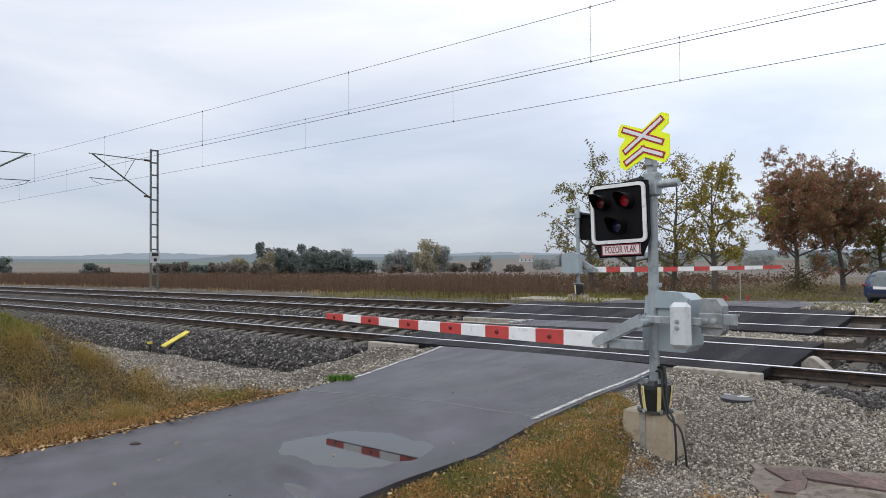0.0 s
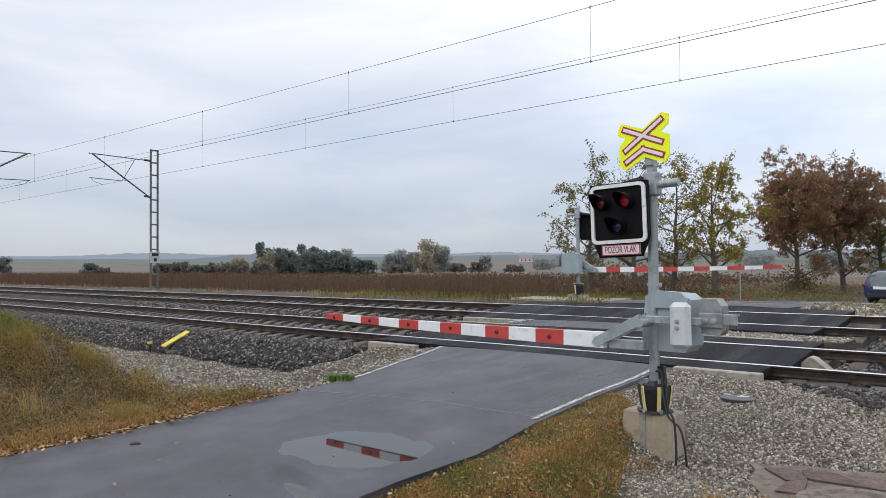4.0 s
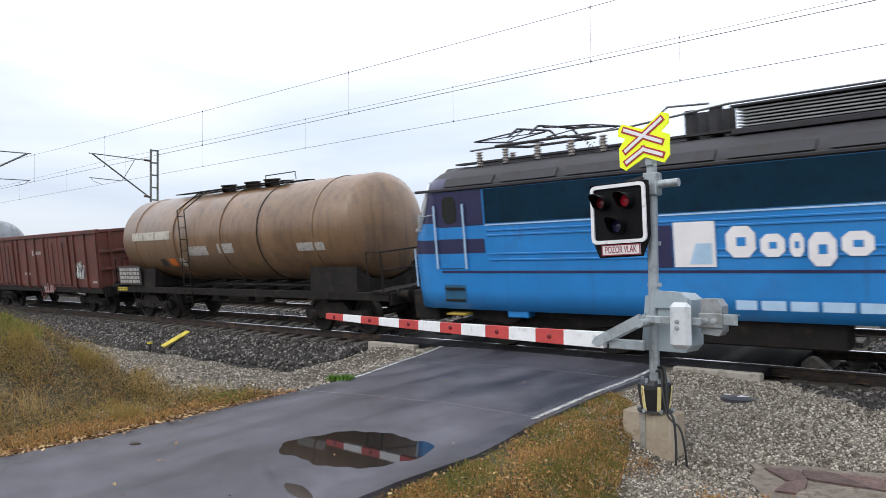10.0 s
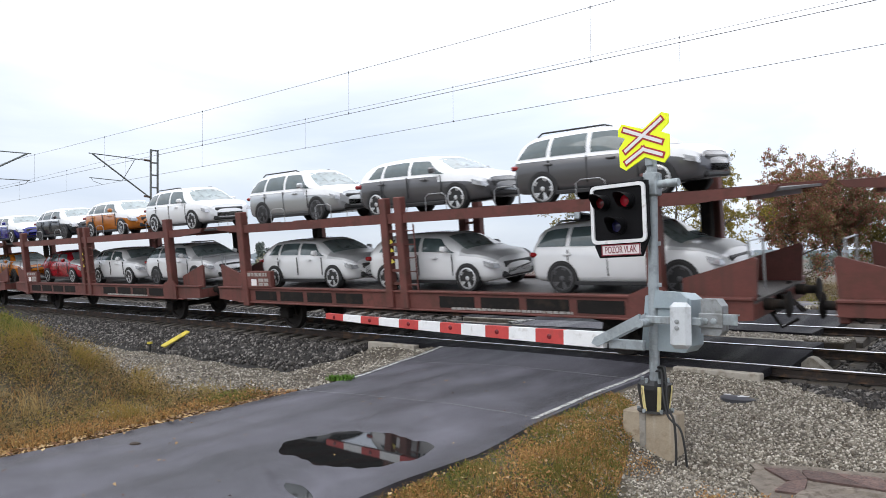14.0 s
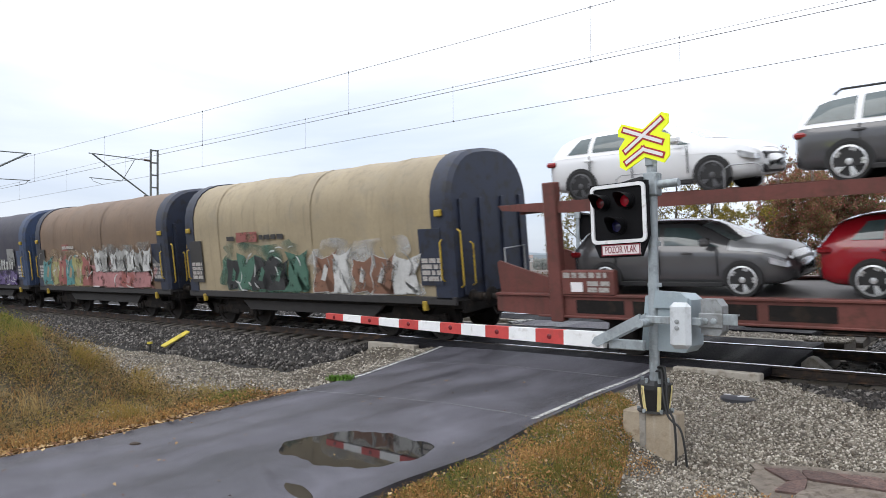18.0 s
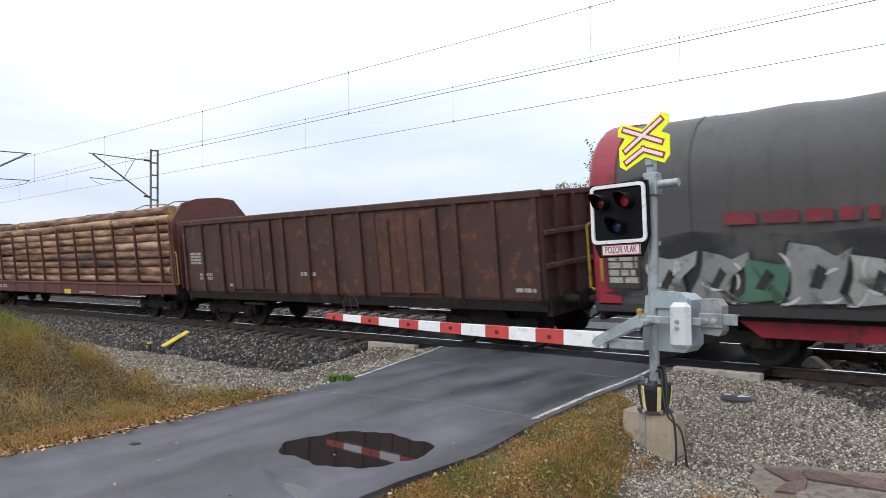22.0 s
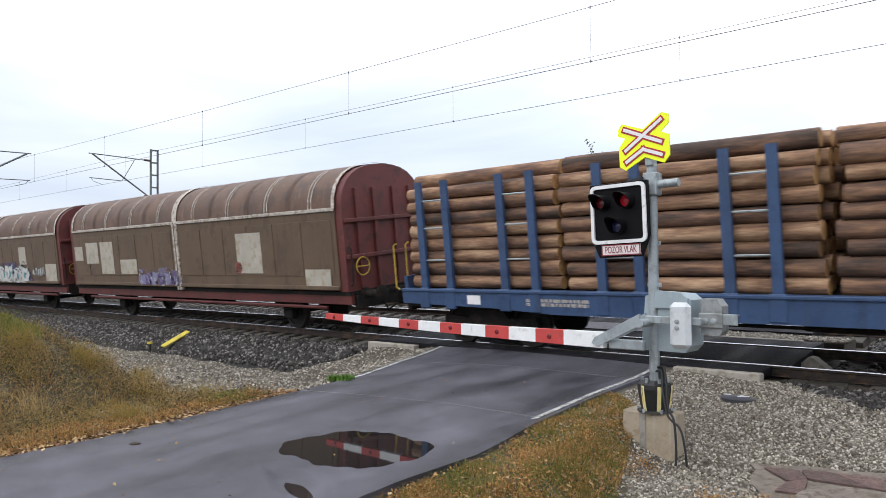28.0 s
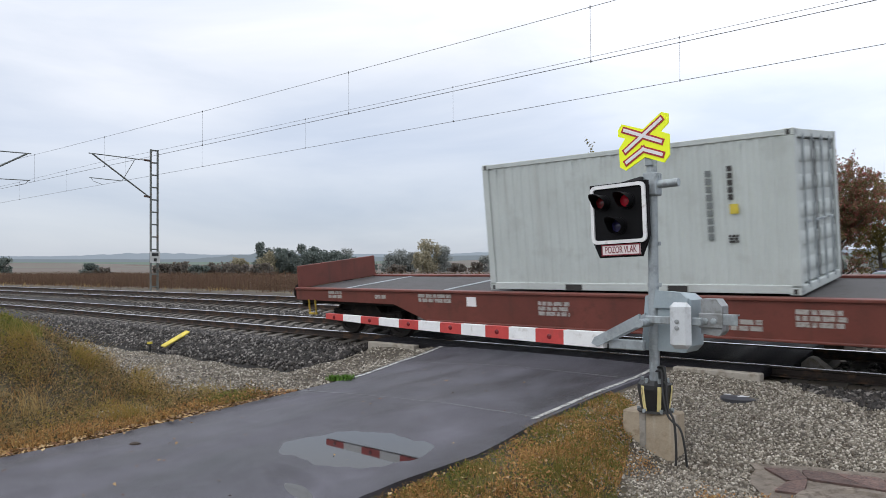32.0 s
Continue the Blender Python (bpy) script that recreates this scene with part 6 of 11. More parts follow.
def gondola(half, body, label, seed):
    t = thing("open_wagon", label, "open wagon", "goods wagons")
    z0, z1, w = 1.12, 3.14, 1.42
    s = Shape()
    for y in (-w, w):
        s.box(-half, half, y - 0.02, y + 0.02, z0, z1)
    for x in (-half, half):
        s.box(x - 0.02, x + 0.02, -w, w, z0, z1)
    s.box(-half, half, -w, w, z0 - 0.05, z0)
    tub = part("tub", s, body, t, "steel tub with worn paint", False)
    for y in (-w, w):
        part("top_rail", Shape().box(-half - 0.04, half + 0.04, y - 0.08, y + 0.08, z1 - 0.06, z1 + 0.10, 0.02), body, t)
    for x in (-half, half):
        part("top_rail", Shape().box(x - 0.06, x + 0.06, -w, w, z1 - 0.04, z1 + 0.08, 0.02), body, t)
        for yy in (-1.0, -0.35, 0.35, 1.0):
            part("end_rib", Shape().box(x - 0.09, x + 0.09, yy - 0.05, yy + 0.05, z0, z1, 0.012), body, t)
        for zz in (1.75, 2.4):
            part("end_rib", Shape().box(x - 0.10, x + 0.10, -w, w, zz - 0.05, zz + 0.05, 0.012), body, t)
    n = 13
    for d in (-1, 1):
        for k in range(n + 1):
            x = -half + 0.12 + (2 * half - 0.24) * k / n
            if k in (3, 4) or k in (9, 10):
                continue
            part("side_rib", Shape().prism([(d * (w - 0.01), z0 - 0.15), (d * (w + 0.10), z0 - 0.02), (d * (w + 0.07), z1), (d * (w - 0.01), z1)], "x", x - 0.055, x + 0.055), body, t)
        for xc in (-half + 0.12 + (2 * half - 0.24) * 3.5 / n, -half + 0.12 + (2 * half - 0.24) * 9.5 / n):
            y = d * (w + 0.03)
            door = part("door", Shape().box(xc - 0.98, xc + 0.98, min(y, y + d * 0.035), max(y, y + d * 0.035), z0 + 0.05, z1 - 0.14, 0.01), body, t, "double side door")
            for q in (-0.95, 0.0, 0.95):
                part("door_post", Shape().box(xc + q - 0.04, xc + q + 0.04, min(y, y + d * 0.06), max(y, y + d * 0.06), z0, z1 - 0.1, 0.008), body, door)
            for q in (-0.5, 0.5):
                part("door_bar", Shape().cyl((xc + q, y + d * 0.06, z0 + 0.1), (xc + q, y + d * 0.06, z1 - 0.3), 0.02, n=6), body, door)
            part("door_step", Shape().box(xc - 0.5, xc + 0.5, min(y, y + d * 0.08), max(y, y + d * 0.08), 0.75, 0.79), UNDER, t)
    underframe(t, half, 0.85, 1.10, UNDER, 1.36)
    brake_gear(t)
    hw = part("handwheel", Shape().hoop((0.9, -1.40, 0.82), 0.27, 0.018).tube([(0.63, -1.40, 0.82), (1.17, -1.40, 0.82)], 0.014).tube([(0.9, -1.40, 0.55), (0.9, -1.40, 1.09)], 0.014), body, t, "brake handwheel")
    bogie(t, half - 1.75)
    bogie(t, -half + 1.75)
    buffers(t, half + 0.62, half + 0.02)
    yb = -(w + 0.024)
    bars(t, -half + 0.35, -half + 1.1, 1.9, 2.25, yb, 4, MARK_WHITE, seed)
    bars(t, -half + 0.8, -half + 1.5, 1.42, 1.62, yb, 2, MARK_WHITE, seed + 1)
    bars(t, -0.9, -0.3, 1.55, 1.65, yb, 1, MARK_WHITE, seed + 2)
    for k in (-half + 2.4, half - 0.7):
        bars(t, k, k + 0.5, z0 + 0.12, z0 + 0.2, yb, 1, MARK_WHITE, seed + 3)
    return t


gd1 = gondola(6.5, OXIDE, "open red-oxide box wagon with ribbed sides", 10)
patch(gd1, 0.14, 0.42, 2.36, 2.58, -1.446, MARK_WHITE, "emblem", "small white emblem square")
bars(gd1, 0.47, 1.09, 2.40, 2.53, -1.446, 1, MARK_WHITE, 19)
ride(gd1, 374.9)
gd2 = gondola(6.65, OXIDE_DARK, "grimy rust-brown open box wagon", 30)
for ob in [o for o in gd2.children if o.name.split(".")[0] == "door"][1::2]:
    ob.data.materials[0] = RUST_DOOR
ride(gd2, 165.55)

# ---- new motor cars ----
def paint(name, c, metal=0.0):
    return make(name, c, 0.22, metal, 0.04, 1.0, 8, 0, coat=0.8, rough_vary=0.05)


CAR_PAINT = {"white": paint("white_car_paint", (0.76, 0.77, 0.78)), "silver": paint("silver_car_paint", (0.50, 0.52, 0.53), 0.5), "blue": paint("royal_blue_car_paint", (0.020, 0.022, 0.22)),
             "race_blue": paint("bright_blue_car_paint", (0.012, 0.085, 0.36)), "black": paint("black_car_paint", (0.012, 0.016, 0.022)), "grey": paint("dark_grey_car_paint", (0.11, 0.11, 0.115), 0.3),
             "red": paint("red_car_paint", (0.30, 0.008, 0.016)), "orange": paint("orange_car_paint", (0.42, 0.13, 0.012))}
FILM = make("white_transport_film", (0.80, 0.81, 0.82), 0.4, 0, 0.04, 2, 12, 0.05)
FILM_GREY = make("grey_transport_film", (0.46, 0.47, 0.48), 0.35, 0.2, 0.08, 2, 12, 0.08)
CAR_GLASS = make("car_window_glass", (0.075, 0.105, 0.108), 0.05, 0, 0.3, 1.5, 4, 0, rough_vary=0.02, spec=0.9)
CAR_GLASS_LIGHT = make("car_windscreen_glass", (0.30, 0.36, 0.36), 0.06, 0, 0.3, 2.5, 5, 0, (0.14, 0.17, 0.17), 0.5, rough_vary=0.02, spec=0.9)
TYRE = make("car_tyre", (0.018, 0.018, 0.018), 0.75, 0, 0.2, 6, 40, 0.05)
ALLOY = make("alloy_rim", (0.66, 0.67, 0.68), 0.35, 0.6, 0.1, 5, 30, 0)
DARK_RIM = make("dark_wheel_trim", (0.10, 0.10, 0.105), 0.45, 0.4, 0.1, 5, 30, 0)
CLADDING = make("black_car_cladding", (0.022, 0.022, 0.023), 0.55, 0, 0.15, 4, 40, 0.05)
TAIL = make("red_tail_lamp", (0.24, 0.012, 0.016), 0.15, 0, 0.1, 5, 20, 0, coat=0.5)
HEAD = make("headlamp_glass", (0.55, 0.57, 0.60), 0.12, 0.3, 0.3, 9, 20, 0, coat=0.6)

# stations along the car: x, half width, underside, shoulder, roof-line height, half width at roof
CAR_SHAPES = {
    "suv": (4.35, 2.60, [(-2.15, .62, .42, .78, .80, .60), (-2.10, .80, .30, .98, 1.00, .72), (-1.95, .88, .26, 1.02, 1.42, .60), (-1.55, .92, .24, 1.02, 1.60, .62), (-0.6, .93, .22, 1.01, 1.66, .64), (0.15, .93, .22, 1.00, 1.65, .64),
                          (0.55, .93, .22, .99, 1.58, .62), (1.25, .92, .22, .97, 1.06, .80), (1.75, .90, .26, .93, 0.99, .76), (2.05, .82, .30, .80, .86, .66), (2.18, .66, .40, .62, .66, .56)], 0.34),
    "estate": (4.55, 2.65, [(-2.28, .62, .40, .74, .76, .60), (-2.22, .80, .30, .92, .95, .72), (-2.05, .88, .24, .96, 1.26, .60), (-1.65, .91, .20, .96, 1.43, .62), (-0.5, .91, .18, .95, 1.48, .63), (0.2, .91, .18, .94, 1.46, .63),
                             (0.55, .91, .18, .93, 1.40, .61), (1.28, .90, .18, .90, .98, .78), (1.85, .88, .22, .86, .90, .74), (2.15, .80, .26, .74, .78, .64), (2.28, .64, .34, .56, .60, .54)], 0.32),
    "hatch": (4.1, 2.50, [(-2.02, .62, .40, .74, .76, .60), (-1.96, .80, .28, .92, .96, .72), (-1.75, .87, .22, .95, 1.28, .60), (-1.35, .89, .20, .95, 1.42, .61), (-0.5, .90, .18, .94, 1.47, .62), (0.15, .90, .18, .93, 1.45, .62),
                           (0.48, .90, .18, .92, 1.38, .60), (1.18, .89, .18, .89, .98, .77), (1.65, .87, .22, .84, .89, .73), (1.92, .79, .26, .72, .77, .63), (2.05, .62, .34, .56, .60, .54)], 0.32),
    "sedan": (4.7, 2.70, [(-2.35, .62, .40, .80, .82, .62), (-2.28, .82, .28, .98, 1.02, .76), (-1.75, .88, .22, .97, 1.10, .70), (-1.05, .91, .18, .96, 1.38, .62), (-0.45, .91, .18, .95, 1.46, .63), (0.2, .91, .18, .94, 1.45, .63),
                           (0.6, .91, .18, .93, 1.38, .61), (1.35, .90, .18, .90, .98, .78), (1.95, .88, .22, .86, .90, .74), (2.25, .80, .26, .74, .78, .64), (2.36, .64, .34, .56, .60, .54)], 0.32)}


# road cars sit lower on their springs than the bare stations
for kind_, (fx, fz, wr_) in {"suv": (0.92, 0.89, 0.315), "hatch": (1.0, 0.93, 0.30), "estate": (0.94, 0.95, 0.315), "sedan": (1.0, 0.96, 0.32)}.items():
    L_, B_, st_, r_ = CAR_SHAPES[kind_]
    CAR_SHAPES[kind_] = (L_ * fx, B_ * fx, [(a * fx, b * 0.98 * taper, c * fz, d * fz, e * fz, f * taper) for (a, b, c, d, e, f), taper in zip(st_, [0.84, 0.95] + [1.0] * (len(st_) - 4) + [0.92, 0.72])], wr_)
CABIN = {"suv": (0.98, 0.46, -1.78, -1.60, 0.60, 1.20, -2.00, -1.70), "estate": (0.98, 0.46, -1.92, -1.66, 0.60, 1.22, -2.10, -1.78),
         "hatch": (0.92, 0.40, -1.52, -1.30, 0.52, 1.13, -1.84, -1.46), "sedan": (1.02, 0.50, -1.42, -1.12, 0.66, 1.30, -1.80, -1.10)}


def car_surface(kind):
    """Smooth stations along the car, and the skin of its cabin between them."""
    st = [(x, w, zb, zs, zs + (zr - zs) * (0.88 if zr - zs > 0.15 else 1.0), rw) for x, w, zb, zs, zr, rw in CAR_SHAPES[kind][2]]
    fine_st = []
    for k in range(len(st) - 1):
        a, b, c, d = st[max(0, k - 1)], st[k], st[k + 1], st[min(len(st) - 1, k + 2)]
        for q in range(5):
            t = q / 5
            fine_st.append(tuple(0.5 * (2 * b[i] + (c[i] - a[i]) * t + (2 * a[i] - 5 * b[i] + 4 * c[i] - d[i]) * t * t + (3 * b[i] - a[i] - 3 * c[i] + d[i]) * t ** 3) if i else b[0] + (c[0] - b[0]) * t for i in range(6)))
    fine_st.append(st[-1])
    xs = [q[0] for q in fine_st]
    at = lambda x: [float(np.interp(x, xs, [q[i] for q in fine_st])) for i in range(6)]
    return fine_st, at


def cabin_side(at, x, f, side, off=0.0):
    _, w, zb, zs, zr, rw = at(x)
    y0, z0, y1, z1 = w * 0.94, zs, rw + 0.03, zr - 0.07
    return (x, side * (y0 + (y1 - y0) * f + 0.045 * math.sin(math.pi * f) * min(1, (zr - zs) * 2) + off), z0 + (z1 - z0) * f)


def cabin_top(at, x, u, off=0.0):
    _, w, zb, zs, zr, rw = at(x)
    return (x, u * (rw - 0.01), zr + 0.012 - 0.045 * abs(u) ** 3 + off)


def panel(grid):
    s = Shape()
    n = len(grid[0])
    s.v = [p for r in grid for p in r]
    s.f = [(i * n + j, i * n + j + 1, (i + 1) * n + j + 1, (i + 1) * n + j) for i in range(len(grid) - 1) for j in range(n - 1)]
    return s


def car_meshes(kind):
    """Body shell, film over roof and bonnet, film over the bonnet alone, and the panes."""
    fine_st, at = car_surface(kind)
    a_low, a_top, c_low, c_top, s0, s1, r0, r1 = CABIN[kind]

    def ring(q):
        x, w, zb, zs, zr, rw = q
        mid = (zb + zs) / 2
        half = [(w * 0.80, zb), (w * 0.93, zb + 0.05), (w * 0.982, zb + 0.15), (w, mid), (w * 0.999, zs - 0.17), (w * 0.975, zs - 0.05)]
        half += [tuple(abs(v) for v in cabin_side(at, x, f, 1)[1:]) for f in (0.0, 0.33, 0.67, 1.0)]
        half += [(rw - 0.05, zr - 0.02), (rw * 0.6, zr + 0.004), (0.0, zr + 0.012)]
        return [(x, -y, z) for y, z in half] + [(x, y, z) for y, z in reversed(half[:-1])]

    rings = [ring(q) for q in fine_st]
    m = len(rings[0])
    body = Shape().loft(rings, True)
    body.f += []
    film, bonnet = Shape(), Shape()
    grow = [[(x + (0.004 if x > 1.4 else 0), y * 1.005, z + 0.004) for x, y, z in r] for r in rings]
    for k in range(len(rings) - 1):
        x = (fine_st[k][0] + fine_st[k + 1][0]) / 2
        for i in range(m - 1):
            quad = (grow[k][i], grow[k][i + 1], grow[k + 1][i + 1], grow[k + 1][i])
            low = 4 if x > 0.75 else 5
            if low <= i < m - 1 - low and x > r0 and x < fine_st[-1][0] - 0.10:
                film.add(quad, [(0, 1, 2, 3)])
            if 5 <= i < m - 6 and s1 - 0.15 < x < fine_st[-1][0] - 0.14:
                bonnet.add(quad, [(0, 1, 2, 3)])
    panes = {}
    lerp = lambda a, b, t: a + (b - a) * t
    for side, nm in ((-1, "near"), (1, "off")):
        for what, lo, hi in (("front", (-0.08, a_low), (-0.10, a_top)), ("rear", (-0.98, -0.18), (-0.96, -0.20)), ("quarter", (c_low, -1.08), (c_top, -1.05))):
            panes["side_window", nm + what] = panel([[cabin_side(at, lerp(lerp(lo[0], lo[1], q / 6), lerp(hi[0], hi[1], q / 6), f), 0.07 + 0.84 * f, side, 0.011) for q in range(7)] for f in (0, 0.25, 0.5, 0.75, 1)])
    panes["windscreen", "w"] = panel([[cabin_top(at, lerp(s0, s1, f), -0.9 + 1.8 * q / 8, 0.010) for q in range(9)] for f in (0, 0.25, 0.5, 0.75, 1)])
    panes["rear_window", "r"] = panel([[cabin_top(at, lerp(r0, r1, f), -0.84 + 1.68 * q / 8, 0.010) for q in range(9)] for f in (0, 0.33, 0.67, 1)])
    return body, film, bonnet, panes


def rim_mesh(r, mat):
    s = Shape().lathe([(r * 0.77, 0.0), (r * 0.79, -0.10), (r * 0.70, -0.108), (r * 0.68, -0.04)], (0, 0, 0), "y", 20)
    for k in range(5):
        a = 2 * math.pi * k / 5
        for da in (-0.13, 0.13):
            s.add([(q * math.cos(a + dd), yy, q * math.sin(a + dd)) for q, dd, yy in ((0.03, da - 0.4, -0.085), (0.03, da + 0.4, -0.085), (r * 0.74, da + 0.10, -0.103), (r * 0.74, da - 0.10, -0.103))], [(0, 1, 2, 3)])
    s.lathe([(0.05, -0.07), (0.05, -0.10), (0.03, -0.105)], (0, 0, 0), "y", 10)
    return s.mesh("rim", mat)


def motor_car(kind, colour, film=True, dark_rims=False, bonnet=True):
    words = {"suv": "sport utility car", "estate": "estate car", "hatch": "hatchback car", "sedan": "saloon car"}[kind]
    plain = {"race_blue": "bright blue", "blue": "royal blue", "grey": "dark grey"}.get(colour, colour)
    t = thing("motor_car", f"new {plain} {words} " + ("in white film on upper deck" if film else "on lower carrier deck"), "car", "new cars on the carrier wagons")
    length, base, st, r = CAR_SHAPES[kind]
    shapes = cached(("shapes", kind), lambda: car_meshes(kind))
    pm = CAR_PAINT[colour]
    part("body", cached(("body", kind, colour), lambda: weld(shapes[0].mesh("body", pm))), None, t, f"{plain} painted body")
    for (nm, key), pane in shapes[3].items():
        part(nm, cached((nm, key, kind), lambda pane=pane, nm=nm: weld(pane.mesh(nm, CAR_GLASS_LIGHT if nm == "windscreen" else CAR_GLASS))), None, t, "dark tinted glass" if nm != "windscreen" else "sloping windscreen")
    if film:
        part("protective_film", cached(("film", kind), lambda: weld(shapes[1].mesh("protective_film", FILM))), None, t, "white protective film on roof and bonnet")
    elif bonnet:
        part("bonnet_film", cached(("bonnet", kind), lambda: weld(shapes[2].mesh("bonnet_film", FILM_GREY))), None, t, "grey protective film on the bonnet")
    xa = base / 2
    half = length / 2
    tyre = cached(("tyre", r), lambda: Shape().lathe([(r * 0.74, -0.08), (r * 0.80, -0.104), (r * 0.94, -0.104), (r, -0.07), (r, 0.07), (r * 0.92, 0.1), (r * 0.70, 0.1), (0.02, 0.05), (0.02, -0.05)], (0, 0, 0), "y", 24).mesh("wheel", TYRE))
    arch = cached(("arch", r), lambda: Shape().prism([((r + 0.03) * math.cos(a), (r + 0.03) * math.sin(a)) for a in [radians(-12 + 204 * i / 14) for i in range(15)]], "y", -0.012, 0.02).mesh("wheel_arch", CLADDING, False))
    for x in (-xa + 0.03, xa + 0.03):
        for y in (-0.82, 0.82):
            turn = pose(x, y, r, 0, 0, 0 if y < 0 else 180)
            w = part("wheel", tyre, None, t, at=turn)
            part("rim", cached(("rim", r, dark_rims), lambda: rim_mesh(r, DARK_RIM if dark_rims else ALLOY)), None, w, "five-spoke rim")
            part("wheel_arch", arch, None, t, at=pose(x, math.copysign(0.905, y), r))
    for y in (-1, 1):
        part("sill_trim", cached(("sill", kind, y), lambda y=y: Shape().box(-xa + r, xa - r, min(y * 0.88, y * 0.918), max(y * 0.88, y * 0.918), 0.18, 0.26, 0.01).mesh("sill_trim", CLADDING)), None, t, "black sill trim")
    part("front_bumper_trim", cached(("trim_f", kind), lambda: Shape().box(half - 0.22, half - 0.01, -0.56, 0.56, 0.27, 0.42, 0.04).mesh("front_bumper_trim", CLADDING)), None, t, "black lower grille")
    part("rear_bumper_trim", cached(("trim_r", kind), lambda: Shape().box(-half + 0.01, -half + 0.2, -0.62, 0.62, 0.27, 0.46, 0.04).mesh("rear_bumper_trim", CLADDING)), None, t, "black rear bumper trim")
    zf = st[-2][3]
    part("grille", cached(("grille", kind), lambda: Shape().box(half - 0.20, half - 0.015, -0.50, 0.50, zf - 0.20, zf - 0.05, 0.03).mesh("grille", CLADDING)), None, t)
    for y in (-1, 1):
        part("headlamp", cached(("head", kind, y), lambda y=y: Shape().prism([(half - 0.36, zf - 0.00), (half - 0.10, zf - 0.08), (half - 0.08, zf - 0.17), (half - 0.34, zf - 0.11)], "y", min(y * 0.56, y * 0.845), max(y * 0.56, y * 0.845)).mesh("headlamp", HEAD, False)), None, t)
        zt = st[1][3]
        part("tail_lamp", cached(("tail", kind, y), lambda y=y: Shape().box(-half + 0.05, -half + 0.27, min(y * 0.60, y * 0.865), max(y * 0.60, y * 0.865), zt - 0.15, zt - 0.05, 0.03).mesh("tail_lamp", TAIL)), None, t)
        part("mirror", cached(("mirror", kind, y, colour), lambda y=y: Shape().box(0.62, 0.80, min(y * 0.92, y * 1.06), max(y * 0.92, y * 1.06), st[6][3] + 0.02, st[6][3] + 0.16, 0.04).mesh("mirror", pm)), None, t)
        if kind in ("suv", "estate"):
            zr = st[4][3] + (st[4][4] - st[4][3]) * 0.88
            part("roof_rail", cached(("rail", kind, y), lambda y=y: Shape().tube([(-1.4, y * 0.60, zr - 0.06), (-1.3, y * 0.58, zr + 0.012), (0.1, y * 0.58, zr + 0.008), (0.3, y * 0.60, zr - 0.06)], 0.018).mesh("roof_rail", CLADDING)), None, t)
    for k in (-0.95, 0.42):
        part("door_handle", cached(("handle", kind, k, colour), lambda k=k: Shape().box(k - 0.16, k + 0.02, -0.945, -0.90, st[4][3] - 0.14, st[4][3] - 0.10, 0.008).mesh("door_handle", pm)), None, t)
    for k, z0, dz in ((-0.1625, 0.36, 0.03), (-1.0125, 0.48, 0.03), (0.8675, 0.36, 0.05)):
        part("door_seam", cached(("seam", kind, k), lambda k=k, z0=z0, dz=dz: Shape().box(k - 0.006, k + 0.006, -0.922, -0.895, z0, st[4][3] - dz).mesh("door_seam", CLADDING, False)), None, t)
    return t


# ---- double-deck car carriers ----
CARRIER = make("red_oxide_carrier_paint", (0.140, 0.044, 0.035), 0.6, 0, 0.22, 1.2, 22, 0.1, (0.10, 0.036, 0.026), 0.45, (0.07, 0.034, 0.026), 0.45, alpha_random=0.06)
PERFORATED = make("perforated_deck_steel", (0.11, 0.10, 0.095), 0.6, 0.5, 0.2, 2, 60, 0.3)
WIRE_RAIL = make("galvanised_guard_rail", (0.40, 0.41, 0.42), 0.45, 0.6, 0.1, 3, 30, 0)
LOW_Z, HIGH_Z = 1.16, 2.93


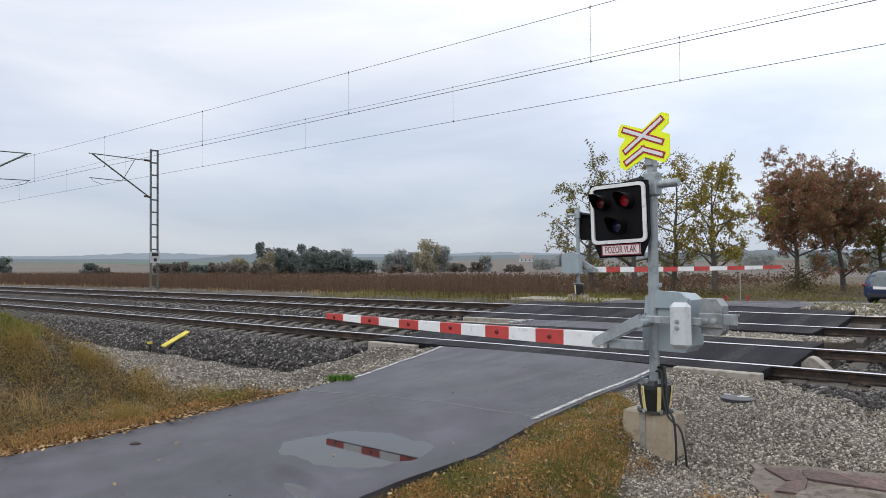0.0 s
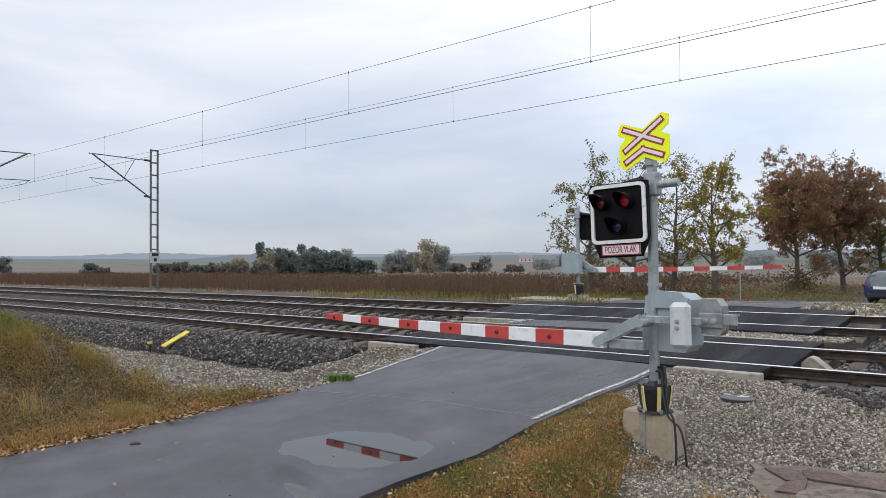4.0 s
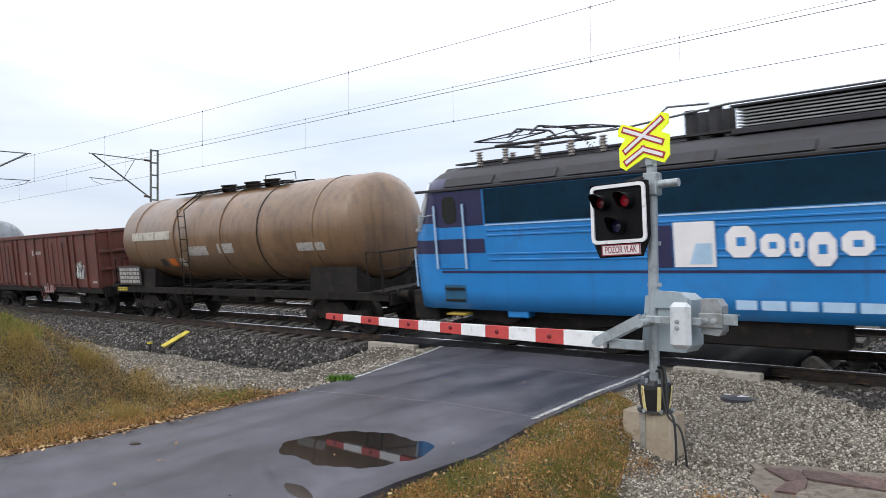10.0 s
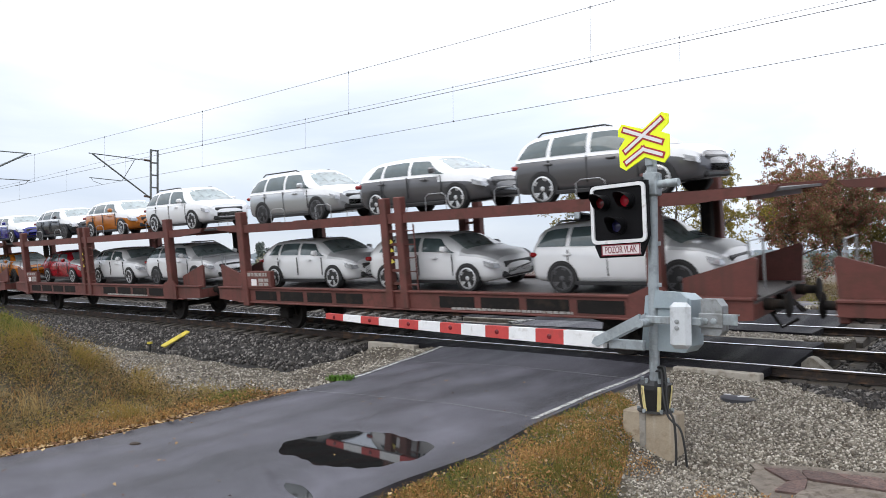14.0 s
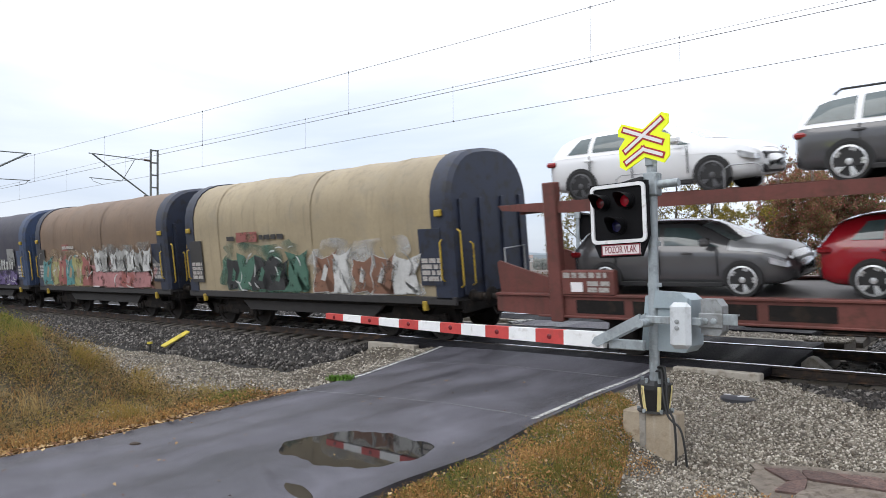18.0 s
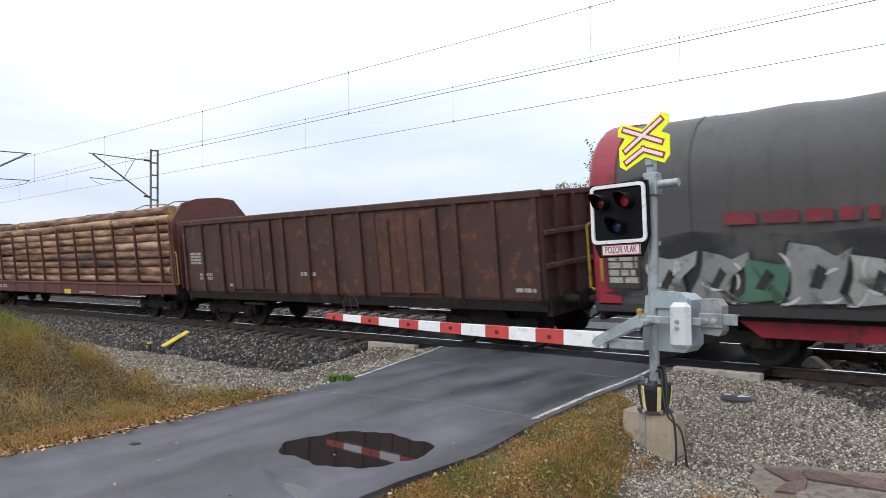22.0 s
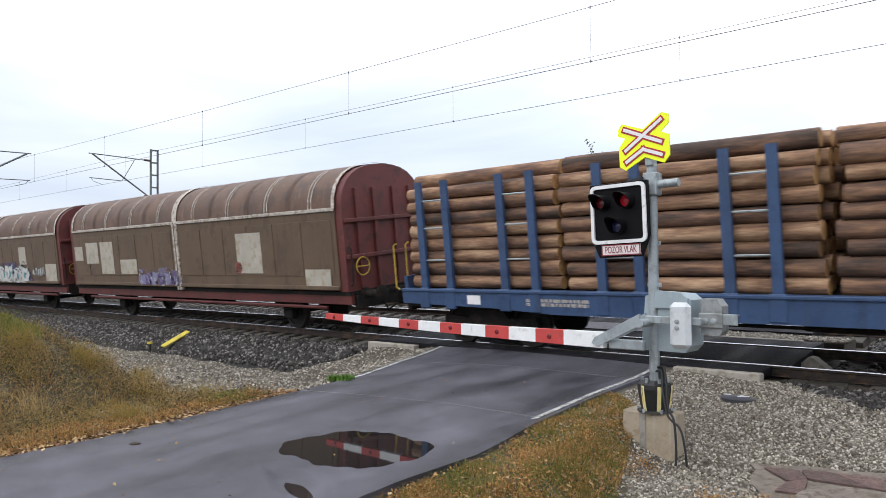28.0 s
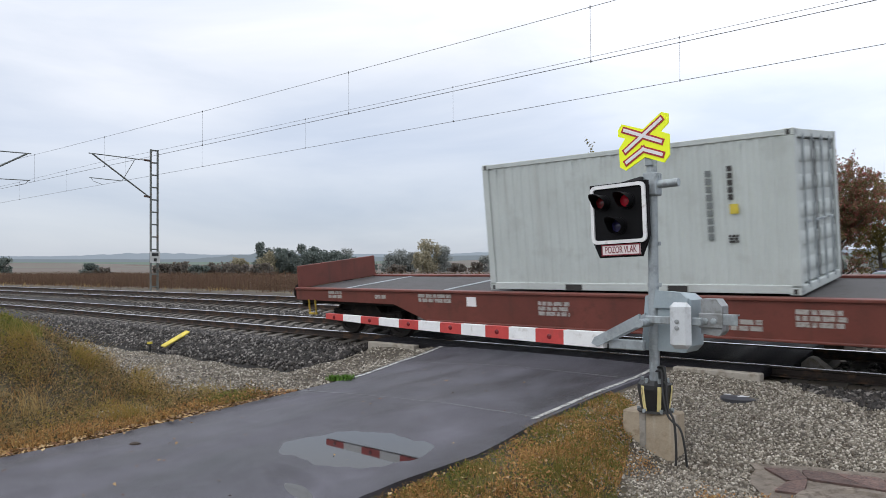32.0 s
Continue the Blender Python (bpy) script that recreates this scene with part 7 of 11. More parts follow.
def carrier(kind, label):
    t = thing("car_carrier_wagon", label, "car carrier", "car carrier wagons")
    if kind == "A":
        x0, x1, posts = -11.5, 11.3, [(-9.85, "box"), (-3.2, "tri"), (1.65, "tri"), (8.3, "sign")]
        u0, u1 = -11.4, 12.2
    else:
        x0, x1, posts = -7.6, 7.8, [(-6.15, "box"), (-0.1, "pair"), (6.2, "end")]
        u0, u1 = -7.4, 8.3
    lower = part("lower_deck", Shape().box(x0, x1, -1.38, 1.38, LOW_Z - 0.04, LOW_Z), PERFORATED, t, "grey steel lower deck")
    for y in (-1.40, 1.40):
        g = Shape()
        low = 0.97 if kind == "A" else 0.80
        g.prism([(x0, LOW_Z + 0.04), (x0, max(low, 0.86)), (x0 + 1.0, low), (x1 - 1.0, low), (x1, max(low, 0.86)), (x1, LOW_Z + 0.04)], "y", y - 0.04, y + 0.04)
        sill = part("side_sill", g, CARRIER, t, "deep red-brown side sill")
        part("sill_flange", Shape().box(x0, x1, y - 0.08, y + 0.08, LOW_Z + 0.02, LOW_Z + 0.07, 0.01).box(x0 + 1, x1 - 1, y - 0.08, y + 0.08, low - 0.02, low + 0.02, 0.01), CARRIER, sill)
        k = 0
        x = x0 + 0.8
        while x < x1 - 1.2:
            if kind == "B" and not any(abs(x + 0.35 - p) < 0.8 for p, _ in posts):
                part("sill_opening", Shape().box(x - 0.1, x + 0.88, y - 0.046, y + 0.046, 0.87, 1.12), UNDER, sill, "dark opening in the sill", False)
            x += 1.15
        up = Shape().prism([(u0, HIGH_Z + 0.05), (u0 + 0.1, HIGH_Z - 0.06), (u0 + 1.5, HIGH_Z - 0.17), (u1 - 1.5, HIGH_Z - 0.17), (u1 - 0.1, HIGH_Z - 0.06), (u1, HIGH_Z + 0.05)], "y", y - 0.06, y + 0.06)
        part("upper_beam", up, CARRIER, t, "red-brown upper deck beam")
        for p, style in posts:
            top = HIGH_Z + 0.42
            side = -1 if y < 0 else 1
            out = lambda a, b: (min(y + side * a, y + side * b), max(y + side * a, y + side * b))
            if style == "pair":
                post = part("deck_post", Shape().box(p - 0.35, p - 0.13, y - 0.11, y + 0.09, 0.82, top, 0.02), CARRIER, t, "red-brown deck post")
                part("deck_post", Shape().box(p + 0.13, p + 0.35, y - 0.11, y + 0.09, 0.82, top, 0.02), CARRIER, t, "red-brown deck post")
                for q in range(5):
                    part("rung", Shape().box(p - 0.14, p + 0.14, y - 0.04, y + 0.04, 1.35 + 0.3 * q, 1.41 + 0.3 * q), CARRIER, post)
            else:
                foot = {"tri": 0.82, "box": 0.70, "sign": 0.80}.get(style, 0.78)
                post = part("deck_post", Shape().box(p - 0.14, p + 0.14, y - 0.12, y + 0.10, foot, top, 0.02), CARRIER, t, "red-brown deck post")
                plates = {"tri": [(p - 0.75, 0.80), (p - 0.75, 1.18), (p - 0.14, 1.95), (p + 0.14, 1.95), (p + 0.75, 1.18), (p + 0.75, 0.80)],
                          "sign": [(p - 0.7, 0.80), (p - 0.7, 1.10), (p - 0.15, 1.6), (p + 0.15, 1.6), (p + 0.15, 0.8)],
                          "end": [(p - 0.5, 0.80), (p - 0.5, 1.25), (p - 0.13, 1.4), (p + 0.13, 1.4), (p + 0.3, 1.2), (p + 0.3, 0.8)]}
                if style in plates:
                    part("gusset", Shape().prism(plates[style], "y", *out(0.045, 0.115)), CARRIER, post, "sloping gusset plate")
            if style == "box":
                part("battery_box", Shape().box(p + 0.14, p + 1.25, y - 0.10, y + 0.05, 1.22, 1.68, 0.02), CARRIER, post, "boxed panel with plain pale bars")
                if y < 0:
                    bars(post, p + 0.2, p + 1.1, 1.54, 1.64, y - 0.105, 1, MARK_WHITE, 4)
                    bars(post, p + 0.7, p + 1.15, 1.28, 1.48, y - 0.105, 2, MARK_WHITE, 5)
                    patch(post, p + 0.35, p + 0.60, 1.28, 1.46, y - 0.102, SIGN_WHITE, "label")
            if style in ("sign", "pair") and y < 0:
                for zq in (1.9, 2.15, 2.35):
                    part("warning_sign", Shape().cyl((p, y - 0.125, zq), (p, y - 0.132, zq), 0.065, n=3), YELLOW_PAINT, post, "yellow warning sign")
                ladder(t, p + 0.45, y - 0.02, 1.2, HIGH_Z - 0.2, 0.35, CARRIER, 5)
    part("upper_deck", Shape().box(u0 + 0.1, u1 - 0.1, -1.30, 1.30, HIGH_Z - 0.045, HIGH_Z), PERFORATED, t, "grey steel upper deck")
    n = int((u1 - u0) / 1.4)
    for k in range(n + 1):
        x = u0 + 0.5 + (u1 - u0 - 1.0) * k / n
        part("deck_bearer", Shape().box(x - 0.05, x + 0.05, -1.34, 1.34, HIGH_Z - 0.16, HIGH_Z - 0.046), CARRIER, t)
    for y in (-1.36, 1.36):
        k = u0 + 0.7
        while k < u1 - 1.2:
            if not any(abs(k + 0.3 - p) < 0.7 for p, _ in posts):
                handrail(t, [(k, y, HIGH_Z), (k, y, HIGH_Z + 0.36), (k + 0.1, y, HIGH_Z + 0.42), (k + 0.5, y, HIGH_Z + 0.42), (k + 0.6, y, HIGH_Z + 0.36), (k + 0.6, y, HIGH_Z)], WIRE_RAIL, 0.010, "guard_hoop", "bent steel guard hoop")
            k += 1.9
    for d, xe in ((-1, x0), (1, x1)):
        for y in (-1.25, 1.25):
            part("end_flap", Shape().prism([(xe - d * 1.2, LOW_Z), (xe - d * 1.2, LOW_Z + 0.35), (xe, LOW_Z + 0.70), (xe + d * 0.05, LOW_Z + 0.66), (xe, LOW_Z)], "y", y - 0.03, y + 0.03), CARRIER, t, "slanting end flap")
        handrail(t, [(xe - d * 0.1, -1.2, LOW_Z + 0.1), (xe - d * 0.1, -1.2, LOW_Z + 0.95), (xe - d * 0.1, -0.5, LOW_Z + 0.95), (xe - d * 0.1, -0.5, LOW_Z + 0.1)], WIRE_RAIL, 0.02)
        part("headstock", Shape().box(min(xe, xe - d * 0.15), max(xe, xe - d * 0.15), -1.35, 1.35, 0.85, 1.12, 0.02), CARRIER, t)
        part("deck_prop", Shape().box(xe - d * 1.75, xe - d * 1.55, 1.0, 1.2, LOW_Z, HIGH_Z - 0.1, 0.01), UNDER, t)
    part("centre_beam", Shape().box(x0, x1, -0.35, 0.35, 0.80, LOW_Z - 0.05), UNDER, t)
    brake_gear(t, 0.6, 6)
    axle(t, x0 + 2.6)
    axle(t, x1 - 2.6)
    if kind == "A":
        axle(t, 0.0)
    buffers(t, (x1 - x0) / 2 + 0.45, (x1 - x0) / 2 - 0.1) if kind == "A" else buffers(t, 8.2, 7.65)
    bars(t, 1.5, 4.5, 0.84, 0.89, -1.45, 1, MARK_WHITE, 6)
    return t


ride(carrier("A", "double-deck red-brown car carrier wagon with triangular deck posts"), 340.3)
unit_b = carrier("B", "double-deck red-brown car carrier unit loaded with new cars")
ride(unit_b, 319.8)
for s in (303.3, 286.5, 270.3, 253.8):
    ride(copy_thing(unit_b, Matrix.Identity(4)), s)

LOWER = [(348.3, "sedan", "silver"), (343.15, "sedan", "black"), (337.65, "sedan", "black"), (332.75, "estate", "blue"),
         (325.3, "suv", "white"), (320.45, "hatch", "white"), (315.95, "hatch", "white"), (309.2, "estate", "white"), (304.7, "hatch", "white"), (299.8, "hatch", "red"),
         (293.3, "hatch", "orange"), (288.0, "hatch", "grey"), (282.6, "suv", "white"), (275.9, "hatch", "silver"), (270.6, "hatch", "race_blue"), (266.4, "hatch", "white"),
         (260.0, "hatch", "white"), (254.1, "hatch", "red"), (249.7, "hatch", "grey")]
UPPER = [(348.9, "suv", "race_blue"), (344.6, "estate", "blue"), (340.4, "suv", "white"), (336.1, "estate", "silver"), (331.6, "estate", "blue"),
         (325.0, "suv", "grey"), (320.3, "hatch", "grey"), (315.6, "suv", "silver"), (309.4, "suv", "white"), (304.5, "hatch", "orange"), (299.5, "hatch", "black"),
         (293.6, "hatch", "blue"), (288.0, "estate", "grey"), (282.2, "suv", "race_blue"), (276.2, "hatch", "white"), (270.8, "hatch", "white"), (265.8, "hatch", "white"),
         (260.2, "hatch", "blue"), (253.8, "suv", "grey"), (249.3, "hatch", "white")]
for row, z, film in ((LOWER, LOW_Z, False), (UPPER, HIGH_Z, True)):
    for k, (s, kind, colour) in enumerate(row):
        ride(motor_car(kind, colour, film, k % 3 == 1), s - (0.28 if 280 < s < 327 else 0.0), pose(0, -0.12, z))
# ---- graffiti: bubbles, arcs and mist of paint sprayed on wagon sides ----
def spray(name, c, soft=False):
    """Thin weathered spray paint: flecked, with the wagon showing through; mist fades out in ragged clouds."""
    g = sum(c) / 3
    m = make(name, tuple(q * 0.72 + g * 0.28 for q in c), 0.6, 0, 0.2, 1.6, 22, 0.0, tuple(q * 0.5 + 0.05 for q in c), 0.4, sharp=0.25)
    n, l = links_of(m)
    b, out = n["Principled BSDF"], n["Material Output"]
    tc, k, r = n.new("ShaderNodeTexCoord"), n.new("ShaderNodeTexNoise"), n.new("ShaderNodeMapRange")
    k.inputs["Scale"].default_value, k.inputs["Detail"].default_value = (1.3, 6.0) if soft else (3.2, 8.0)
    l.new(tc.outputs["Object"], k.inputs["Vector"])
    lo, hi = (0.42, 0.72) if soft else (0.30, 0.46)
    r.inputs["From Min"].default_value, r.inputs["From Max"].default_value = lo, hi
    r.inputs["To Max"].default_value = 0.75 if soft else 0.92
    l.new(k.outputs["Fac"], r.inputs["Value"])
    clear, mix = n.new("ShaderNodeBsdfTransparent"), n.new("ShaderNodeMixShader")
    l.new(r.outputs[0], mix.inputs["Fac"])
    l.new(clear.outputs[0], mix.inputs[1])
    l.new(b.outputs[0], mix.inputs[2])
    l.new(mix.outputs[0], out.inputs["Surface"])
    return m


TONES = {"white": (0.55, 0.55, 0.53), "grey": (0.24, 0.24, 0.23), "teal": (0.04, 0.27, 0.27), "cyan": (0.02, 0.36, 0.46), "yellow": (0.36, 0.33, 0.08), "red": (0.36, 0.08, 0.06), "pink": (0.46, 0.16, 0.16),
         "purple": (0.12, 0.07, 0.24), "green": (0.05, 0.17, 0.11), "black": (0.025, 0.025, 0.027), "brown": (0.25, 0.10, 0.045), "lilac": (0.25, 0.23, 0.45), "lime": (0.34, 0.43, 0.09), "chrome": (0.33, 0.33, 0.31), "tan": (0.38, 0.25, 0.13)}
SPRAY = {k: spray(k + "_spray", c) for k, c in TONES.items()}
MIST = {k: spray(k + "_spray_mist", c, True) for k, c in TONES.items()}


def ribbon(pts, w, y):
    """A flat brush stroke along points of the x-z plane, thinner at its ends."""
    s = Shape()
    n = len(pts)
    row = []
    for i, (x, z) in enumerate(pts):
        dx, dz = pts[min(i + 1, n - 1)][0] - pts[max(i - 1, 0)][0], pts[min(i + 1, n - 1)][1] - pts[max(i - 1, 0)][1]
        L = math.hypot(dx, dz) or 1
        h = w / 2 * (0.35 + 0.65 * math.sin(math.pi * min(1, max(0, (i + 0.35) / (n - 0.3)))))
        row.append([(x - dz / L * h, y, z + dx / L * h), (x + dz / L * h, y, z - dx / L * h), (x + dz / L * h, y + 0.002, z - dx / L * h), (x - dz / L * h, y + 0.002, z + dx / L * h)])
    return s.loft(row)


def graffiti(t, x0, x1, z0, z1, y, fills, line, seed, back=None, n=None, slant=0.12, fat=1.0):
    """Overlapping leaning bubbles with outlines and thin arcs, over a mist of paint; no letters."""
    rng = random.Random(seed)
    n = n or max(3, int((x1 - x0) / 0.9))
    step, h = (x1 - x0) / n, z1 - z0
    root = part("graffiti", Shape(), None, t, "weathered sprayed graffiti shapes")
    pts = []
    for k in range(36):
        a = 2 * math.pi * k / 36
        r = 1 + 0.10 * math.sin(5 * a + seed) + rng.uniform(-0.10, 0.10)
        ca, sa = math.cos(a), math.sin(a)
        pts.append(((x0 + x1) / 2 + (x1 - x0) / 2 * 1.08 * r * math.copysign(abs(ca) ** 0.5, ca), max(z0 - 0.04, min(z1 + 0.35, (z0 + z1) / 2 + h * 0.62 * r * math.copysign(abs(sa) ** 0.6, sa)))))
    root.data = Shape().prism(pts, "y", y - 0.003, y - 0.001).mesh("graffiti", MIST[back or line], False)
    arcs = Shape()
    for k in range(n):
        xc = x0 + step * (k + 0.5) + rng.uniform(-0.1, 0.1) * step
        top = h * rng.uniform(0.74, 1.0)
        w = step * rng.uniform(0.50, 0.64) * min(1.15, fat)
        lean = slant + rng.uniform(-0.22, 0.22)
        # a leaning slab with kinked flanks, a slanting head and a pointed serif
        rows_ = (0.0, 0.22, 0.5, 0.76)
        flank_l = [(-0.80 + rng.uniform(-0.30, 0.25), b) for b in rows_]
        flank_r = [(0.80 + rng.uniform(-0.25, 0.30), b) for b in reversed(rows_)]
        tip_l, tip_r = rng.uniform(0.85, 1.08), rng.uniform(0.85, 1.08)
        head = [(-0.95, tip_l), (rng.uniform(-0.5, 0.0), tip_l - 0.08), (rng.uniform(0.1, 0.5), tip_r - 0.14), (0.95, tip_r)]
        spur = [(1.0 + rng.uniform(0.0, 0.4), rng.uniform(0.0, 0.12))]
        ring = [(xc + w * a + lean * (b - 0.5) * top, z0 + max(0.0, b) * top) for a, b in flank_l + head + flank_r + spur]
        m = len(ring)
        mx, mz = sum(q[0] for q in ring) / m, sum(q[1] for q in ring) / m
        yo, yi = y - 0.006 - 0.0006 * k, y - 0.016 - 0.0006 * k
        part("outline", Shape().prism([(mx + (a - mx) * 1.09, max(z0 - 0.02, mz + (b - mz) * 1.05)) for a, b in ring], "y", yo - 0.002, yo), SPRAY[line], root, smooth=False)
        part("fill", Shape().prism(ring, "y", yi - 0.002, yi), SPRAY[fills[k % len(fills)]], root, smooth=False)
        slit = [(xc + w * a + lean * (b - 0.5) * top, z0 + b * top) for a, b in ((-0.25, 0.30), (0.12, 0.26), (0.30, 0.55), (-0.05, 0.68))]
        part("slit", Shape().prism(slit, "y", yi - 0.006, yi - 0.004), SPRAY[line], root, smooth=False)
        for q in range(3):
            a0, da, rr = rng.uniform(0, 6.3), rng.uniform(0.5, 1.3), rng.uniform(0.5, 1.2)
            ox, oz = rng.uniform(-0.6, 0.6) * w, rng.uniform(-0.3, 0.3) * top
            arc = [(mx + ox + w * rr * math.cos(a0 + da * i / 9), max(z0, min(z1 + 0.1, mz + oz + top * 0.5 * rr * math.sin(a0 + da * i / 9)))) for i in range(10)]
            v = ribbon(arc, rng.uniform(0.025, 0.06), y - 0.027 - 0.0003 * (4 * k + q))
            arcs.add(v.v, v.f)
    tagged(part("stroke", arcs, SPRAY["white" if line not in ("white", "chrome") else "grey"], root, smooth=False), kind="stuff")
    return root


graffiti(gd1, 4.25, 5.3, 1.45, 1.95, -1.47, ["white"], "white", 51, None, 4, 0.2, 0.5)
graffiti(gd1, 1.2, 2.2, 0.85, 1.2, -1.47, ["pink"], "pink", 52, None, 4, 0.2, 0.5)


# ---- covered coil wagons ----
def tarp(name, c, second):
    return make(name, c, 0.60, 0, 0.16, 0.6, 10, 0.10, second, 0.45, tuple(q * 0.6 for q in c), 0.45, sharp=0.35)


TARP_TAN = tarp("dusty_tan_tarpaulin", (0.32, 0.26, 0.165), (0.23, 0.205, 0.155))
TARP_BROWN = tarp("brown_tarpaulin", (0.165, 0.108, 0.068), (0.125, 0.085, 0.058))
TARP_NAVY = tarp("dark_violet_tarpaulin", (0.033, 0.030, 0.046), (0.055, 0.050, 0.055))
TARP_BLUE = tarp("navy_tarpaulin", (0.025, 0.028, 0.058), (0.050, 0.049, 0.062))
TARP_GREY = tarp("grey_tarpaulin", (0.066, 0.064, 0.063), (0.090, 0.088, 0.085))
END_BLUE = make("dark_blue_end_wall", (0.018, 0.024, 0.045), 0.55, 0, 0.2, 1.5, 20, 0.05, (0.014, 0.015, 0.02), 0.45)
FADED_RED = make("faded_red_words", (0.20, 0.022, 0.034), 0.6, 0, 0.25, 3, 20, 0, (0.09, 0.04, 0.045), 0.5)
END_RED = make("red_end_wall", (0.28, 0.016, 0.034), 0.5, 0, 0.2, 1.5, 20, 0.05, (0.13, 0.02, 0.025), 0.4)
END_PALE_BLUE = make("faded_blue_end_wall", (0.034, 0.056, 0.115), 0.55, 0, 0.2, 1.5, 20, 0.05, (0.03, 0.04, 0.065), 0.4)
FRAME_BLACK = make("grimy_black_frame", (0.032, 0.030, 0.030), 0.7, 0, 0.3, 2, 30, 0.15)


def arch_ring(x, grow=0.0, n=14, w=1.42, z0=1.05, zs=2.95, zt=4.28):
    pts = [(x, -(w + grow), z0), (x, -(w + grow), zs)]
    for k in range(1, n):
        a = math.pi * k / n
        c, s = math.cos(a), math.sin(a)
        pts.append((x, -(w + grow) * math.copysign(abs(c) ** 0.75, c), zs + (zt - zs + grow) * abs(s) ** 0.85))
    pts += [(x, w + grow, zs), (x, w + grow, z0)]
    return pts


def coil_wagon(cover, ends, label, end_words):
    t = thing("covered_coil_wagon", label, "coil wagon", "covered coil wagons")
    h = 5.45
    rings = []
    xs = [-h + 0.42 + (2 * h - 0.84) * k / 14 for k in range(15)]
    for k, x in enumerate(xs):
        rings.append(arch_ring(x, 0.012 * math.sin(k * 2.1) - (0.02 if k % 2 else 0)))
    part("tarpaulin", Shape().loft(rings, False), cover, t, "taut tarpaulin cover over hoops")
    for k, x in enumerate(xs):
        if k % 2 == 0:
            r0, r1 = arch_ring(x - 0.03, 0.006), arch_ring(x + 0.03, 0.006)
            part("hoop_ridge", Shape().loft([r0, r1], False), cover, t)
    for d in (-1, 1):
        xe = d * h
        part("end_wall", Shape().loft([arch_ring(xe - d * 0.55, 0.03), arch_ring(xe - d * 0.10, 0.03), arch_ring(xe, -0.05)]), ends, t, end_words)
        for y in (-1.1, -0.4, 0.4, 1.1):
            part("end_rib", Shape().box(min(xe, xe + d * 0.05), max(xe, xe + d * 0.05), y - 0.05, y + 0.05, 1.1, 3.2, 0.01), ends, t)
        part("end_plate", Shape().box(min(xe - d * 0.3, xe - d * 0.95), max(xe - d * 0.3, xe - d * 0.95), -1.465, -1.452, 1.35, 2.6, 0.003), ends if d > 0 else BLACK_PLATE, t, "data panel with plain bars")
        bars(t, min(xe - d * 0.35, xe - d * 0.9), max(xe - d * 0.35, xe - d * 0.9), 1.45, 1.95, -1.466, 4, MARK_WHITE, 7 + d)
        handrail(t, [(xe - d * 0.25, -1.48, 1.45), (xe - d * 0.25, -1.55, 1.5), (xe - d * 0.25, -1.55, 2.3), (xe - d * 0.25, -1.48, 2.35)], YELLOW_RAIL, 0.022, label="yellow handrail")
        handrail(t, [(xe + d * 0.06, -0.9, 1.3), (xe + d * 0.14, -0.9, 1.35), (xe + d * 0.14, -0.9, 2.2), (xe + d * 0.06, -0.9, 2.25)], YELLOW_RAIL, 0.022)
        handrail(t, [(xe + d * 0.06, -1.3, 1.3), (xe + d * 0.14, -1.3, 1.35), (xe + d * 0.14, -1.3, 2.5), (xe + d * 0.06, -1.3, 2.55)], YELLOW_RAIL, 0.022)
        part("latch", Shape().box(xe - d * 0.3 - 0.1, xe - d * 0.3 + 0.1, -1.52, -1.44, 2.85, 3.0, 0.02), YELLOW_RAIL, t, "yellow cover latch")
        part("foot_latch", Shape().box(xe - d * 0.9 - 0.06, xe - d * 0.9 + 0.06, -1.5, -1.4, 0.78, 1.0, 0.02), YELLOW_RAIL, t)
    part("floor", Shape().box(-h, h, -1.38, 1.38, 1.0, 1.08), FRAME_BLACK, t)
    part("side_sill", Shape().box(-h, h, -1.45, -1.36, 0.92, 1.10, 0.015), FRAME_BLACK, t)
    part("side_sill", Shape().box(-h, h, 1.36, 1.45, 0.92, 1.10, 0.015), FRAME_BLACK, t)
    part("well_girder", Shape().prism([(-3.1, 0.93), (-2.6, 0.55), (2.6, 0.55), (3.1, 0.93)], "y", -1.2, -1.1), END_RED if ends is END_RED else FRAME_BLACK, t, "deep well girder")
    underframe(t, h, 0.82, 1.0, UNDER, 1.2)
    brake_gear(t, 0.58, 3)
    bogie(t, 3.55)
    bogie(t, -3.55)
    buffers(t, 6.02, 5.45)
    return t


YS = -1.458
c1 = coil_wagon(TARP_TAN, END_BLUE, "covered coil wagon with dusty tan tarpaulin and graffiti", "dark blue arched end wall")
graffiti(c1, -3.3, 0.4, 1.14, 2.35, YS, ["black", "green", "black"], "green", 3, None, 5, 0.3)
graffiti(c1, 0.8, 4.3, 1.14, 2.35, YS, ["brown", "white", "brown"], "white", 4, None, 5, 0.1)
patch(c1, -2.6, -1.6, 2.5, 2.78, YS, SPRAY["red"], "emblem", "red emblem block")
bars(c1, -3.1, -2.7, 2.55, 2.68, YS, 1, BLACK_PLATE, 2)
bars(c1, -1.5, -0.4, 2.55, 2.68, YS, 1, BLACK_PLATE, 3)
ride(c1, 239.65)
c2 = coil_wagon(TARP_BROWN, END_BLUE, "covered coil wagon with brown tarpaulin and rainbow graffiti", "dark blue arched end wall")
graffiti(c2, -4.6, -0.2, 1.14, 2.35, YS, ["teal", "yellow", "red", "teal", "yellow", "red"], "tan", 5, "tan", 6, 0.12, 1.15)
graffiti(c2, 0.0, 4.4, 1.14, 1.95, YS - 0.03, ["pink", "pink", "red"], "pink", 6, None, 4, 0.1, 1.6)
